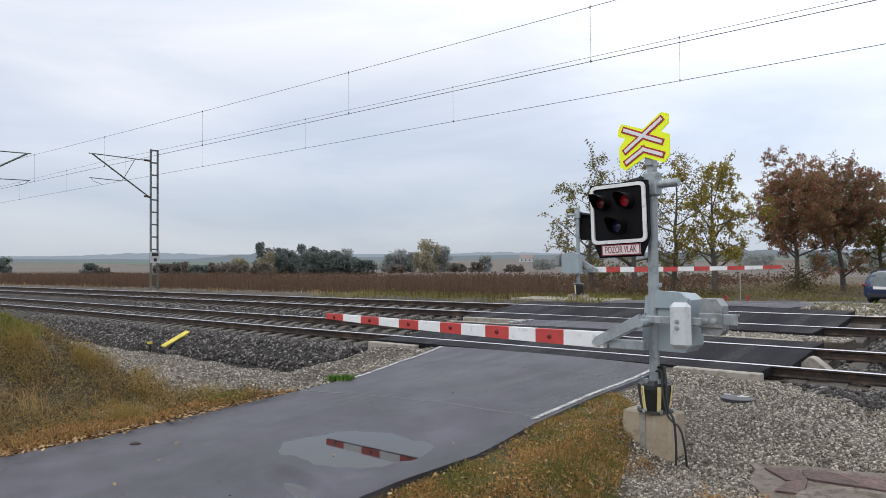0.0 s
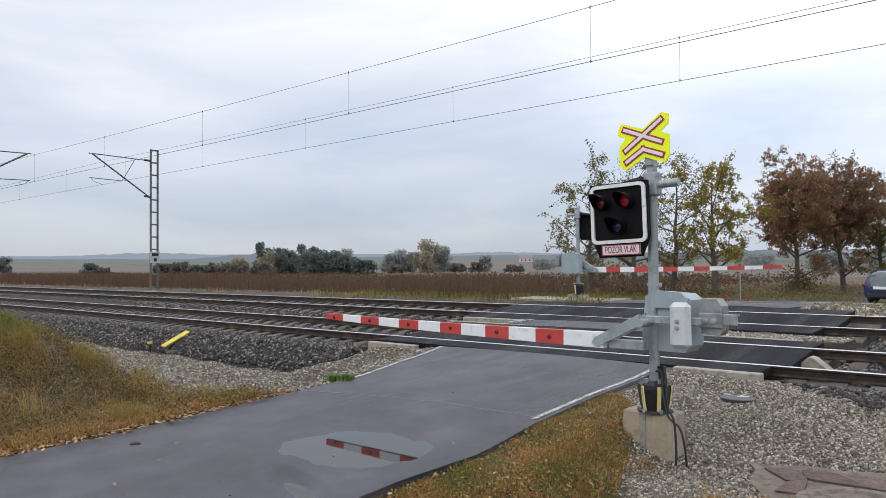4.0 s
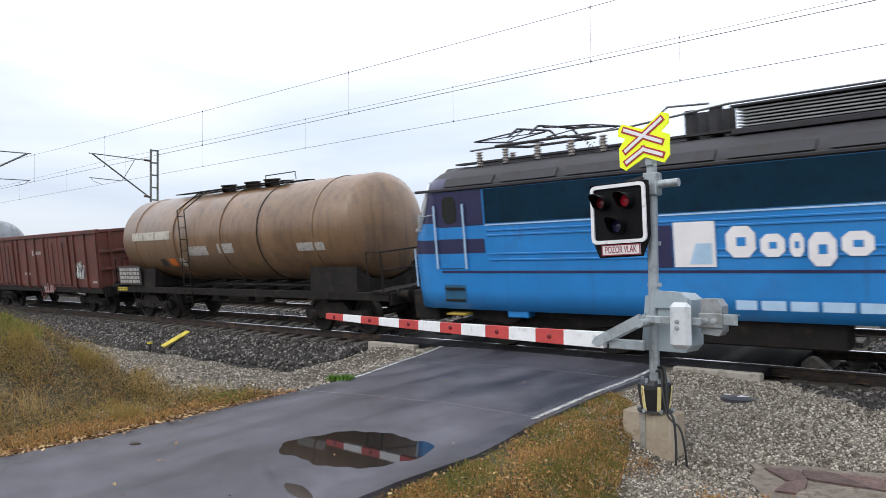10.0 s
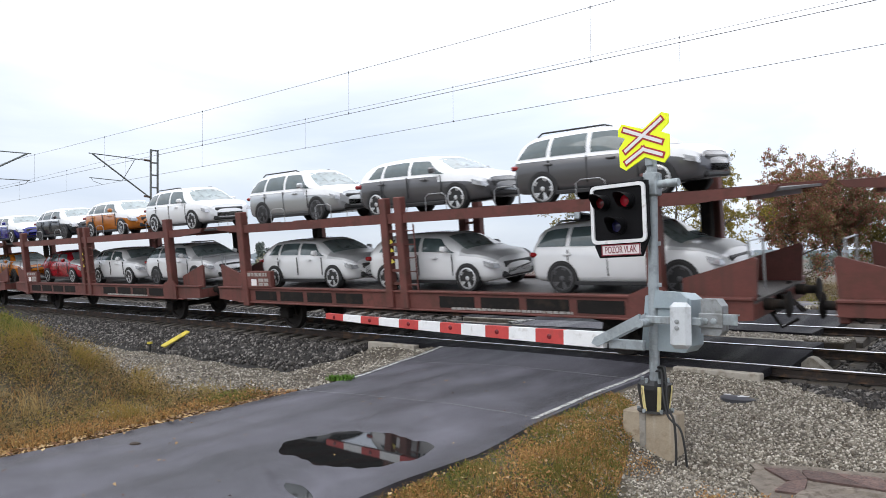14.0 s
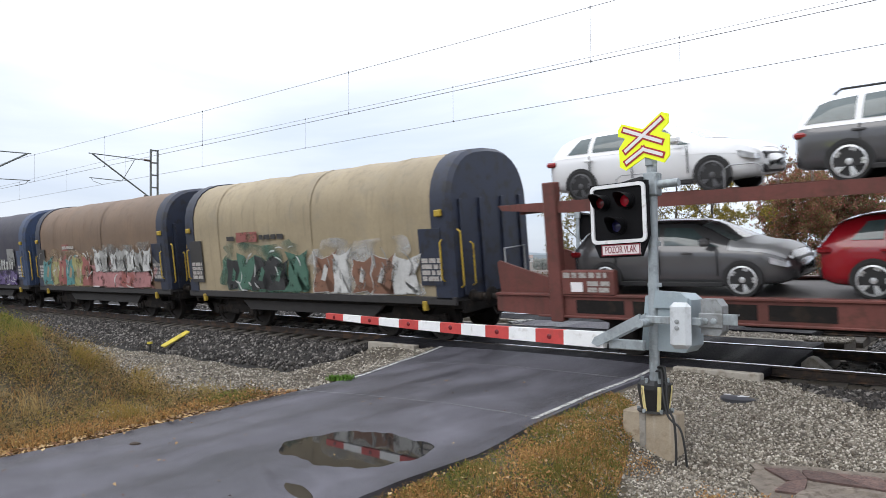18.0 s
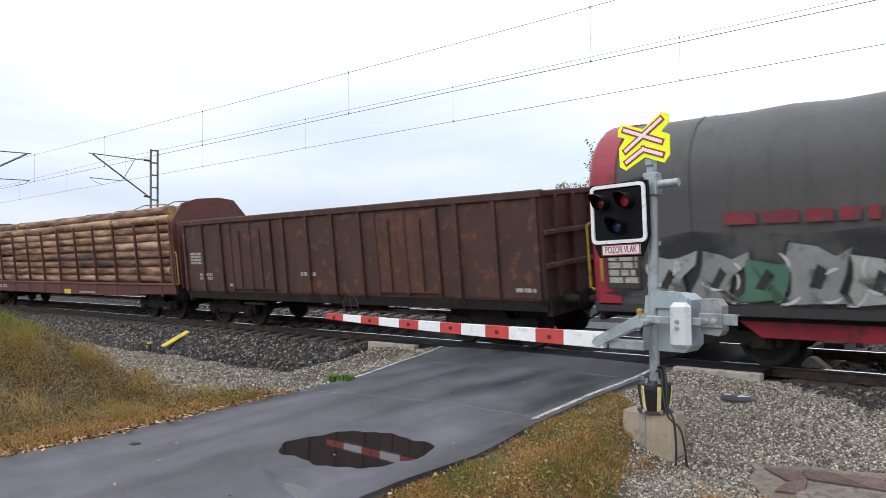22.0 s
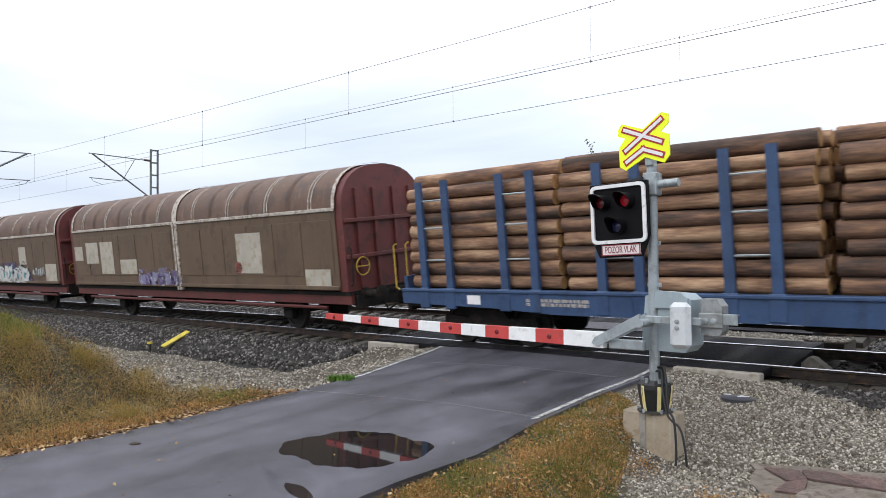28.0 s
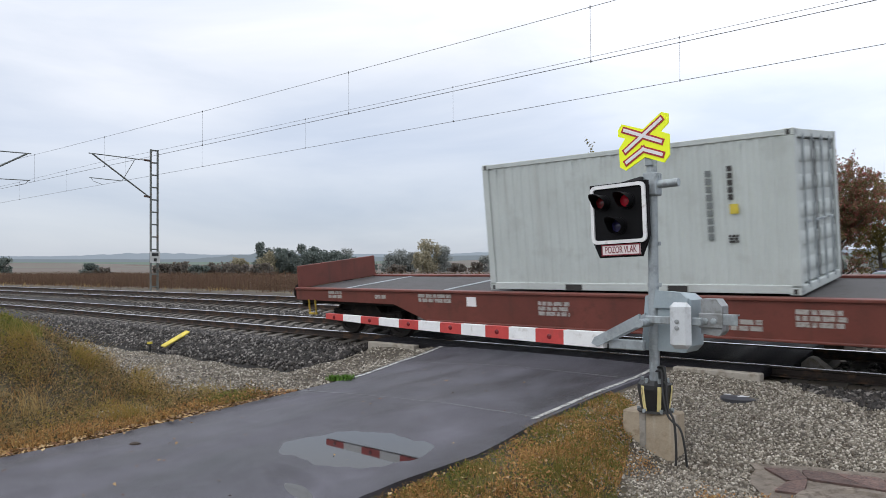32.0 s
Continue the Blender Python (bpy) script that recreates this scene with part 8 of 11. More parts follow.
graffiti(c2, 0.2, 4.6, 1.7, 2.6, YS - 0.06, ["white", "chrome"], "grey", 16, None, 7, 0.1, 0.8)
patch(c2, -2.7, -2.1, 2.5, 2.75, YS, SPRAY["red"], "emblem", "red emblem block")
bars(c2, -2.65, -1.6, 2.56, 2.68, YS - 0.012, 1, MARK_WHITE, 2)
ride(c2, 227.55)
c3 = coil_wagon(TARP_NAVY, END_PALE_BLUE, "covered coil wagon with dark violet tarpaulin and grey graffiti", "faded blue arched end wall")
graffiti(c3, -3.9, 1.9, 1.14, 2.12, YS, ["chrome", "grey", "chrome"], "purple", 7, "chrome", 5, 0.0, 1.15)
graffiti(c3, 1.6, 4.4, 1.12, 1.7, YS - 0.03, ["purple"], "purple", 8, None, 4)
graffiti(c3, 2.2, 4.2, 1.8, 2.25, YS - 0.03, ["white"], "grey", 9, None, 6, 0.1, 0.5)
ride(c3, 215.4)
c4 = coil_wagon(TARP_BLUE, END_PALE_BLUE, "covered coil wagon with navy tarpaulin and turquoise graffiti", "faded blue arched end wall")
graffiti(c4, -3.7, 4.5, 1.14, 2.35, YS, ["cyan", "cyan", "lime", "cyan", "teal"], "cyan", 12, "cyan", 6, 0.35, 1.2)
graffiti(c4, -2.9, 3.4, 1.12, 2.02, YS - 0.035, ["chrome", "grey"], "black", 13, "chrome", 7, 0.1)
for cw in (c3, c4):
    part("sail_emblem", Shape().prism([(-3.55, 2.62), (-2.75, 2.62), (-2.80, 2.8), (-3.15, 2.98), (-3.45, 2.88)], "y", YS - 0.004, YS), MARK_WHITE, cw, "pale sail-shaped emblem", False)
    bars(cw, -3.6, -2.7, 2.42, 2.58, YS, 1, MARK_WHITE, 3)
    patch(cw, 3.35, 4.2, 1.95, 2.7, YS, SPRAY["grey"], "notice", "pale notice panel")
ride(c4, 203.0)
c5 = coil_wagon(TARP_GREY, END_RED, "covered coil wagon with grey tarpaulin and red ends", "red arched end wall")
graffiti(c5, -2.9, 2.2, 1.14, 2.05, YS, ["yellow", "lime", "yellow"], "brown", 14, "yellow", 6, 0.1)
bars(c5, -2.4, 1.0, 2.40, 2.60, YS, 1, FADED_RED, 5, "faded_words")
ride(c5, 190.75)
c6 = coil_wagon(TARP_GREY, END_RED, "covered coil wagon with grey tarpaulin, red ends and silver graffiti", "red arched end wall")
graffiti(c6, -4.3, 4.0, 1.14, 2.2, YS, ["chrome", "grey", "green", "grey"], "black", 15, None, 11, 0.15)
bars(c6, -3.0, 0.8, 2.40, 2.60, YS, 1, FADED_RED, 6, "faded_words")
ride(c6, 178.7)

# ---- timber wagons ----
BARK = bpy.data.materials.new("pine_bark")


def bark_material():
    n, l = links_of(BARK)
    b = n["Principled BSDF"]
    tc, info = n.new("ShaderNodeTexCoord"), n.new("ShaderNodeObjectInfo")
    mp = n.new("ShaderNodeMapping")
    mp.inputs["Scale"].default_value = (0.5, 3.0, 3.0)
    add = n.new("ShaderNodeVectorMath")
    add.operation = "ADD"
    mul_ = n.new("ShaderNodeVectorMath")
    mul_.operation = "SCALE"
    mul_.inputs["Scale"].default_value = 37.0
    comb = n.new("ShaderNodeCombineXYZ")
    for k in range(3):
        l.new(info.outputs["Random"], comb.inputs[k])
    l.new(comb.outputs[0], mul_.inputs[0])
    l.new(tc.outputs["Object"], mp.inputs[0])
    l.new(mp.outputs[0], add.inputs[0])
    l.new(mul_.outputs[0], add.inputs[1])
    k1, k2 = n.new("ShaderNodeTexNoise"), n.new("ShaderNodeTexNoise")
    k1.inputs["Scale"].default_value, k1.inputs["Detail"].default_value = 1.7, 7.0
    k2.inputs["Scale"].default_value, k2.inputs["Detail"].default_value = 9.0, 5.0
    for k in (k1, k2):
        l.new(add.outputs[0], k.inputs["Vector"])
    r = n.new("ShaderNodeValToRGB")
    e = r.color_ramp.elements
    e[0].position, e[0].color = 0.34, (0.06, 0.038, 0.028, 1)
    e[1].position, e[1].color = 0.72, (0.44, 0.285, 0.175, 1)
    for p, c in ((0.46, (0.15, 0.083, 0.055, 1)), (0.57, (0.26, 0.145, 0.084, 1))):
        q = e.new(p)
        q.color = c
    mixv = n.new("ShaderNodeMath")
    mixv.operation = "MULTIPLY_ADD"
    l.new(info.outputs["Random"], mixv.inputs[0])
    mixv.inputs[1].default_value = 0.20
    sub = n.new("ShaderNodeMath")
    sub.operation = "SUBTRACT"
    l.new(k1.outputs["Fac"], sub.inputs[0])
    sub.inputs[1].default_value = 0.09
    l.new(sub.outputs[0], mixv.inputs[2])
    l.new(mixv.outputs[0], r.inputs[0])
    fine_ = n.new("ShaderNodeMix")
    fine_.data_type, fine_.blend_type = "RGBA", "MULTIPLY"
    fine_.inputs["Factor"].default_value = 0.6
    l.new(r.outputs[0], fine_.inputs["A"])
    rr = n.new("ShaderNodeMapRange")
    rr.inputs["From Min"].default_value, rr.inputs["From Max"].default_value, rr.inputs["To Min"].default_value, rr.inputs["To Max"].default_value = 0.3, 0.7, 0.4, 1.3
    l.new(k2.outputs["Fac"], rr.inputs["Value"])
    l.new(rr.outputs[0], fine_.inputs["B"])
    l.new(fine_.outputs["Result"], b.inputs["Base Color"])
    b.inputs["Roughness"].default_value = 0.85
    bp = n.new("ShaderNodeBump")
    bp.inputs["Strength"].default_value, bp.inputs["Distance"].default_value = 0.5, 0.02
    l.new(k2.outputs["Fac"], bp.inputs["Height"])
    l.new(bp.outputs[0], b.inputs["Normal"])


bark_material()
CUT_WOOD = make("sawn_log_end", (0.42, 0.25, 0.10), 0.8, 0, 0.25, 4, 40, 0.1, (0.26, 0.13, 0.05), 0.4, alpha_random=0.25)
STRAP = make("grey_lashing_strap", (0.20, 0.17, 0.14), 0.7)


def log_mesh(k, length):
    rng = random.Random(k)
    n, rings = 12, []
    r0 = 1.0
    for i in range(7):
        x = -length / 2 + length * i / 6
        r = r0 * (1 - 0.10 * i / 6) * rng.uniform(0.96, 1.03)
        ox, oz = rng.uniform(-0.05, 0.05), rng.uniform(-0.05, 0.05)
        rings.append([(x, r * math.cos(2 * math.pi * j / n) + ox, r * math.sin(2 * math.pi * j / n) + oz) for j in range(n)])
    s = Shape().loft(rings)
    me = s.mesh("log", BARK)
    me.materials.append(CUT_WOOD)
    for p in me.polygons:
        if len(p.vertices) == n:
            p.material_index = 1
    me.transform(Matrix.Diagonal((1, 0.155, 0.155, 1)))
    return me


def log_stack(length, z0, z1, width, seed, label, near_only=False):
    """A bundle of logs laid along the wagon; every log is a part."""
    t = thing("log_stack", label, "log stack", "loads of logs")
    rng = random.Random(seed)
    q = 0.150
    row = 0
    z = z0 + q
    arch = z1 - z0
    while z < z1:
        half = width / 2 - q if z < z0 + arch * 0.80 else (width / 2 - q) * math.sqrt(max(0.02, 1 - ((z - z0 - arch * 0.80) / (arch * 0.26)) ** 2))
        n = max(1, int(2 * half / (2 * q)) + 1)
        for k in range(n):
            y = -half + (2 * half) * k / max(1, n - 1) if n > 1 else 0.0
            if 1 < k < n - 2 and z < z1 - 0.55 and (k + row) % 2 == 0:
                pass
            me = cached(("log", rng.randrange(8), round(length, 1)), lambda: log_mesh(rng.randrange(999), length))
            flip = rng.choice((0, 180))
            scale = rng.uniform(0.90, 1.10)
            ob = part("log", me, None, t, at=pose(rng.uniform(-0.10, 0.10), y + rng.uniform(-0.015, 0.015), z + rng.uniform(-0.02, 0.02), rng.uniform(0, 360), 0, flip) @ Matrix.Diagonal((1, scale, scale, 1)))
        z += q * 1.86
        row += 1
    return t


def timber_wagon(half, paint_, style, label, seed):
    t = thing("timber_wagon", label, "timber wagon", "timber wagons")
    part("floor", Shape().box(-half, half, -1.35, 1.35, 1.16, 1.22), UNDER, t)
    for y in (-1.42, 1.42):
        s = Shape().prism([(-half, 1.26), (-half, 0.95), (-half + 2.6, 0.90), (-half + 4.0, 0.82), (half - 4.0, 0.82), (half - 2.6, 0.90), (half, 0.95), (half, 1.26)], "y", y - 0.05, y + 0.05)
        sill = part("side_sill", s, paint_, t, "steel side sill")
        part("sill_flange", Shape().box(-half, half, y - 0.09, y + 0.09, 1.22, 1.28, 0.01), paint_, sill)
    if style == "brown":
        xs = [-half + 0.9 + (2 * half - 1.8) * k / 11 for k in range(12)]
        top, thick = 3.35, 0.035
    elif style == "mesh":
        xs = [-half + 0.7 + (2 * half - 1.4) * k / 15 for k in range(16)]
        top, thick = 3.45, 0.04
    elif style == "navy":
        xs = [-half + 1.0 + (2 * half - 2.0) * k / 15 for k in range(16)]
        top, thick = 3.55, 0.075
    else:
        xs = []
        for c in (-half + 1.0, -half + 3.2, -half + 5.4, -half + 7.7, -half + 10.2, -half + 12.8, -half + 15.6):
            xs += [c - 0.32, c + 0.42]
        top, thick = 3.62, 0.085
    for x in xs:
        for y in (-1.40, 1.40):
            d = -1 if y < 0 else 1
            st_ = part("stake", Shape().prism([(y - 0.05, 1.05), (y + 0.05, 1.05), (y + 0.035, top), (y - 0.035, top)], "x", x - thick, x + thick), paint_, t, "upright steel stake")
            part("stake_foot", Shape().box(x - thick * 1.6, x + thick * 1.6, min(y, y + d * 0.09), max(y, y + d * 0.09), 0.85, 1.30, 0.015), paint_, st_)
    if style == "mesh":
        for k, x in enumerate(xs[:-1]):
            for z in (1.42, 1.60):
                part("rail", Shape().cyl((x, -1.42, z), (xs[k + 1], -1.42, z), 0.03, n=6), paint_, t)
    if style == "light":
        for k in range(0, len(xs) - 1, 2):
            for z in (1.9, 2.6, 3.2):
                part("tie_rod", Shape().cyl((xs[k], -1.40, z), (xs[k + 1], -1.40, z), 0.02, n=6), GALV, t)
    zt = {"brown": 3.95, "mesh": 4.05, "navy": 4.05, "light": 3.9}[style]
    for d in (-1, 1):
        xe = d * half
        if style in ("brown", "navy"):
            prof = [(-1.40, 1.1), (-1.40, 3.25), (-0.95, zt - 0.12), (-0.4, zt), (0.4, zt), (0.95, zt - 0.12), (1.40, 3.25), (1.40, 1.1)]
        elif style == "mesh":
            prof = [(-1.40, 1.1), (-1.40, 3.05)] + [(-1.40 * math.cos(math.pi * k / 12), 3.05 + (zt - 3.05) * math.sin(math.pi * k / 12)) for k in range(1, 12)] + [(1.40, 3.05), (1.40, 1.1)]
        else:
            prof = [(-1.36, 1.1), (-1.40, 3.6), (-1.1, zt), (1.1, zt), (1.40, 3.6), (1.36, 1.1)] if d > 0 else [(-1.36, 1.1), (-1.38, 1.55), (1.38, 1.55), (1.36, 1.1)]
        w = part("end_wall", Shape().prism(prof, "x", min(xe, xe - d * 0.10), max(xe, xe - d * 0.10)), paint_, t, "tall steel end wall")
        for y in (-1.2, -0.6, 0.0, 0.6, 1.2):
            part("end_rib", Shape().box(min(xe, xe + d * 0.09), max(xe, xe + d * 0.09), y - 0.06, y + 0.06, 1.1, prof[1][1] - 0.05, 0.015), paint_, w)
        if prof[1][1] > 2:
            part("end_brace", Shape().prism([(xe - d * 0.1, 1.25), (xe - d * 0.1, 3.3), (xe - d * 0.16, 3.3), (xe - d * 0.30, 1.25)], "y", -1.43, -1.33), paint_, w)
        for y0 in (-1.44, -1.05):
            handrail(t, [(xe + d * 0.10, y0, 1.25), (xe + d * 0.20, y0, 1.3), (xe + d * 0.20, y0, 2.25), (xe + d * 0.10, y0, 2.3)], YELLOW_RAIL, 0.022, label="yellow handrail")
    underframe(t, half, 0.85, 1.15, UNDER, 1.28)
    brake_gear(t, 0.6, 5)
    bogie(t, half - 2.1)
    bogie(t, -half + 2.1)
    buffers(t, half + 0.62, half + 0.05)
    bars(t, -half + 3.4, -half + 4.8, 0.98, 1.12, -1.475, 2, MARK_WHITE, seed)
    patch(t, -half + 1.9, -half + 2.25, 0.97, 1.16, -1.472, SIGN_WHITE, "label")
    patch(t, 1.2, 1.8, 0.82, 1.0, -1.472, YELLOW_PAINT if style == "brown" else paint_, "label")
    bars(t, 2.6, 4.0, 0.88, 0.94, -1.475, 1, MARK_WHITE, seed + 1)
    return t


NAVY_STEEL = make("navy_blue_wagon_paint", (0.018, 0.020, 0.115), 0.45, 0, 0.2, 1.5, 20, 0.05, (0.012, 0.012, 0.06), 0.4)
BLUE_STEEL = make("weathered_blue_wagon_paint", (0.037, 0.075, 0.165), 0.5, 0, 0.2, 1.5, 20, 0.06, (0.022, 0.05, 0.12), 0.4, (0.03, 0.04, 0.06), 0.35)
TIMBER = [(148.3, 9.9, OXIDE, "brown", "red-brown timber wagon with stakes and gabled end walls", [(-6.95, 4.7, 3.75), (-2.05, 4.8, 3.65), (2.95, 4.8, 3.75), (7.45, 3.9, 3.85)]),
          (128.15, 9.75, OXIDE, "brown", "red-brown timber wagon loaded with pine logs", [(-7.2, 3.9, 3.65), (-2.9, 4.5, 3.8), (1.75, 4.5, 3.75), (6.6, 4.9, 3.8)]),
          (108.15, 9.75, OXIDE, "mesh", "red-brown timber wagon with round-topped end walls", [(-7.6, 3.5, 3.45), (-3.9, 3.6, 3.55), (0.5, 4.9, 3.6), (6.2, 5.9, 3.75)]),
          (88.35, 9.7, NAVY_STEEL, "navy", "navy blue timber wagon with close stakes and tall end walls", [(-7.0, 4.6, 3.5), (-2.3, 4.6, 3.55), (2.4, 4.6, 3.5), (6.9, 4.2, 3.5)]),
          (67.75, 9.1, BLUE_STEEL, "light", "weathered blue timber wagon with paired stakes", [(-6.95, 3.9, 3.66), (-2.6, 4.5, 3.78), (2.2, 4.6, 3.84), (6.55, 3.7, 3.9)])]
for k, (s, half, paint_, style, label, loads) in enumerate(TIMBER):
    ride(timber_wagon(half, paint_, style, label, 40 + k), s)
    for j, (x, length, top) in enumerate(loads):
        z0 = 1.62 if style == "mesh" else 1.25
        st_ = log_stack(length, z0, top, 2.6, 100 + 10 * k + j, "stack of rough pine logs between the wagon's stakes")
        if style in ("brown", "mesh"):
            for x0 in (-length * 0.3, length * 0.25):
                prof = [(-1.32, z0 + 0.1), (-1.33, z0 + (top - z0) * 0.80), (-0.95, top - 0.12), (-0.4, top + 0.07), (0.4, top + 0.07), (0.95, top - 0.12), (1.33, z0 + (top - z0) * 0.80)]
                part("lashing_strap", Shape().tube([(x0, a, b + 0.02) for a, b in prof[1:]], 0.022, 5), STRAP, st_, "lashing strap")
        ride(st_, s + x)

# ---- sliding-wall wagons ----
SLIDE_SIDE = make("dull_brown_sliding_wall", (0.120, 0.078, 0.048), 0.6, 0, 0.16, 1.0, 20, 0.06, (0.085, 0.055, 0.036), 0.4, (0.07, 0.045, 0.032), 0.4)
SLIDE_ROOF = make("rusty_brown_roof", (0.125, 0.072, 0.050), 0.65, 0, 0.25, 1.0, 20, 0.08, (0.085, 0.055, 0.042), 0.5, (0.20, 0.15, 0.115), 0.3)
SLIDE_END = make("dark_red_end_wall", (0.115, 0.026, 0.024), 0.6, 0, 0.2, 1.2, 20, 0.08, (0.07, 0.022, 0.02), 0.45)
CHALK = make("chalky_worn_edge", (0.48, 0.44, 0.39), 0.8, 0, 0.25, 5, 30, 0.05, (0.20, 0.14, 0.10), 0.5)
PALE_PANEL = make("faded_pale_panel", (0.42, 0.39, 0.33), 0.7, 0, 0.15, 2, 25, 0.03, (0.33, 0.28, 0.20), 0.45)


def vault(x, grow=0.0, w=1.44, zs=3.22, zt=4.30, n=14):
    out = []
    for k in range(n + 1):
        a = math.pi * k / n
        c, s = math.cos(a), math.sin(a)
        out.append((x, -(w + grow) * math.copysign(abs(c) ** 0.8, c), zs + (zt - zs + grow) * abs(s) ** 0.9))
    return out


def slide_wagon(half, label, extras):
    t = thing("sliding_wall_wagon", label, "covered wagon", "sliding wall wagons")
    h = half
    for x0, x1 in ((-h + 0.25, -0.14), (0.14, h - 0.25)):
        n = 8
        rings = [vault(x0 + (x1 - x0) * k / n) for k in range(n + 1)]
        s = Shape()
        m = len(rings[0])
        s.add([p for r_ in rings for p in r_], [(k * m + i, k * m + i + 1, (k + 1) * m + i + 1, (k + 1) * m + i) for k in range(n) for i in range(m - 1)])
        roof = part("roof", s, SLIDE_ROOF, t, "rounded rusty roof half")
        for k in range(1, n):
            x = x0 + (x1 - x0) * k / n
            for q in (-0.06, 0.06):
                part("roof_rib", Shape().loft([vault(x + q - 0.02, 0.018), vault(x + q + 0.02, 0.018)], False), CHALK if k % 2 else SLIDE_ROOF, roof)
        for y in (-1, 1):
            wall = part("sliding_wall", Shape().box(x0, x1, min(y * 1.42, y * 1.46), max(y * 1.42, y * 1.46), 1.18, 3.22, 0.01), SLIDE_SIDE, t, "dull brown sliding wall")
            for k in range(6):
                a, b = x0 + 0.12 + (x1 - x0 - 0.24) * k / 6, x0 + 0.12 + (x1 - x0 - 0.24) * (k + 1) / 6
                part("wall_panel", Shape().box(a + 0.03, b - 0.03, min(y * 1.46, y * 1.475), max(y * 1.46, y * 1.475), 1.55, 2.95, 0.006), SLIDE_SIDE, wall)
            part("eave_strip", Shape().box(x0, x1, min(y * 1.45, y * 1.50), max(y * 1.45, y * 1.50), 3.16, 3.25, 0.01), CHALK if y < 0 else SLIDE_SIDE, wall, "chalky worn eave strip")
            part("wall_rail", Shape().box(x0, x1, min(y * 1.44, y * 1.52), max(y * 1.44, y * 1.52), 1.20, 1.30, 0.01), SLIDE_SIDE, wall)
    for y in (-1, 1):
        part("centre_post", Shape().box(-0.14, 0.14, min(y * 1.36, y * 1.50), max(y * 1.36, y * 1.50), 1.1, 3.24, 0.015), CHALK, t, "white-worn centre post")
        part("post_groove", Shape().box(-0.02, 0.02, min(y * 1.50, y * 1.506), max(y * 1.50, y * 1.506), 1.1, 3.24), SLIDE_SIDE, t, smooth=False)
    part("centre_arch", Shape().loft([vault(-0.14, 0.03), vault(0.14, 0.03)], False), CHALK, t, "white-worn roof arch")
    for d in (-1, 1):
        xe = d * h
        face = [(y, z) for _, y, z in vault(0, -0.02)]
        poly = [(-1.42, 1.15)] + face + [(1.42, 1.15)]
        w = part("end_wall", Shape().prism(poly, "x", min(xe, xe - d * 0.3), max(xe, xe - d * 0.3)), SLIDE_END, t, "dark red end wall")
        for y in (-0.95, -0.35, 0.35, 0.95):
            part("end_rib", Shape().box(min(xe, xe + d * 0.07), max(xe, xe + d * 0.07), y - 0.05, y + 0.05, 1.2, 3.7, 0.012), SLIDE_END, w)
        for z in (2.0, 2.9):
            part("end_rib", Shape().box(min(xe, xe + d * 0.09), max(xe, xe + d * 0.09), -1.4, 1.4, z - 0.05, z + 0.05, 0.012), SLIDE_END, w)
        part("end_arch", Shape().loft([vault(xe - d * 0.34, 0.03), vault(xe - d * 0.22, 0.03)], False), CHALK, t)
        part("handwheel", Shape().hoop((xe + d * 0.14, -1.0, 1.75), 0.22, 0.018, "x").tube([(xe, -1.0, 1.75), (xe + d * 0.14, -1.0, 1.75)], 0.02).tube([(xe + d * 0.14, -1.22, 1.75), (xe + d * 0.14, -0.78, 1.75)], 0.014), YELLOW_RAIL, t, "yellow brake handwheel")
        handrail(t, [(xe + d * 0.05, -1.35, 1.3), (xe + d * 0.13, -1.35, 1.35), (xe + d * 0.13, -1.35, 2.2), (xe + d * 0.05, -1.35, 2.25)], UNDER, 0.02)
    part("floor", Shape().box(-h, h, -1.38, 1.38, 1.05, 1.15), UNDER, t)
    for y in (-1.30, 1.30):
        part("side_sill", Shape().box(-h, h, y - 0.05, y + 0.05, 0.82, 1.12, 0.01), SLIDE_END, t)
        part("truss_rail", Shape().tube([(-h + 1.0, y, 0.72), (h - 1.0, y, 0.72)], 0.045), SLIDE_END, t)
    underframe(t, h, 0.80, 1.04, UNDER, 1.2)
    brake_gear(t, 0.55, 5)
    axle(t, -h + 3.0)
    axle(t, h - 3.0)
    buffers(t, h + 0.62, h)
    for x0, x1, z0, z1, mat in extras:
        patch(t, x0, x1, z0, z1, -1.477, mat, "faded_panel", "faded pale panel")
    for x in (h - 2.45, h - 4.55):
        ringm = Shape().lathe([(0.17, 0), (0.17, -0.004), (0.13, -0.004), (0.13, 0)], (x, -1.487, 1.78), "y", 20).prism(fat_bar(x - 0.10, 1.88, x + 0.10, 1.68, 0.035), "y", -1.492, -1.487)
    part("prohibition_ring", ringm, SPRAY["red"], t, "red prohibition ring", False)
    return t


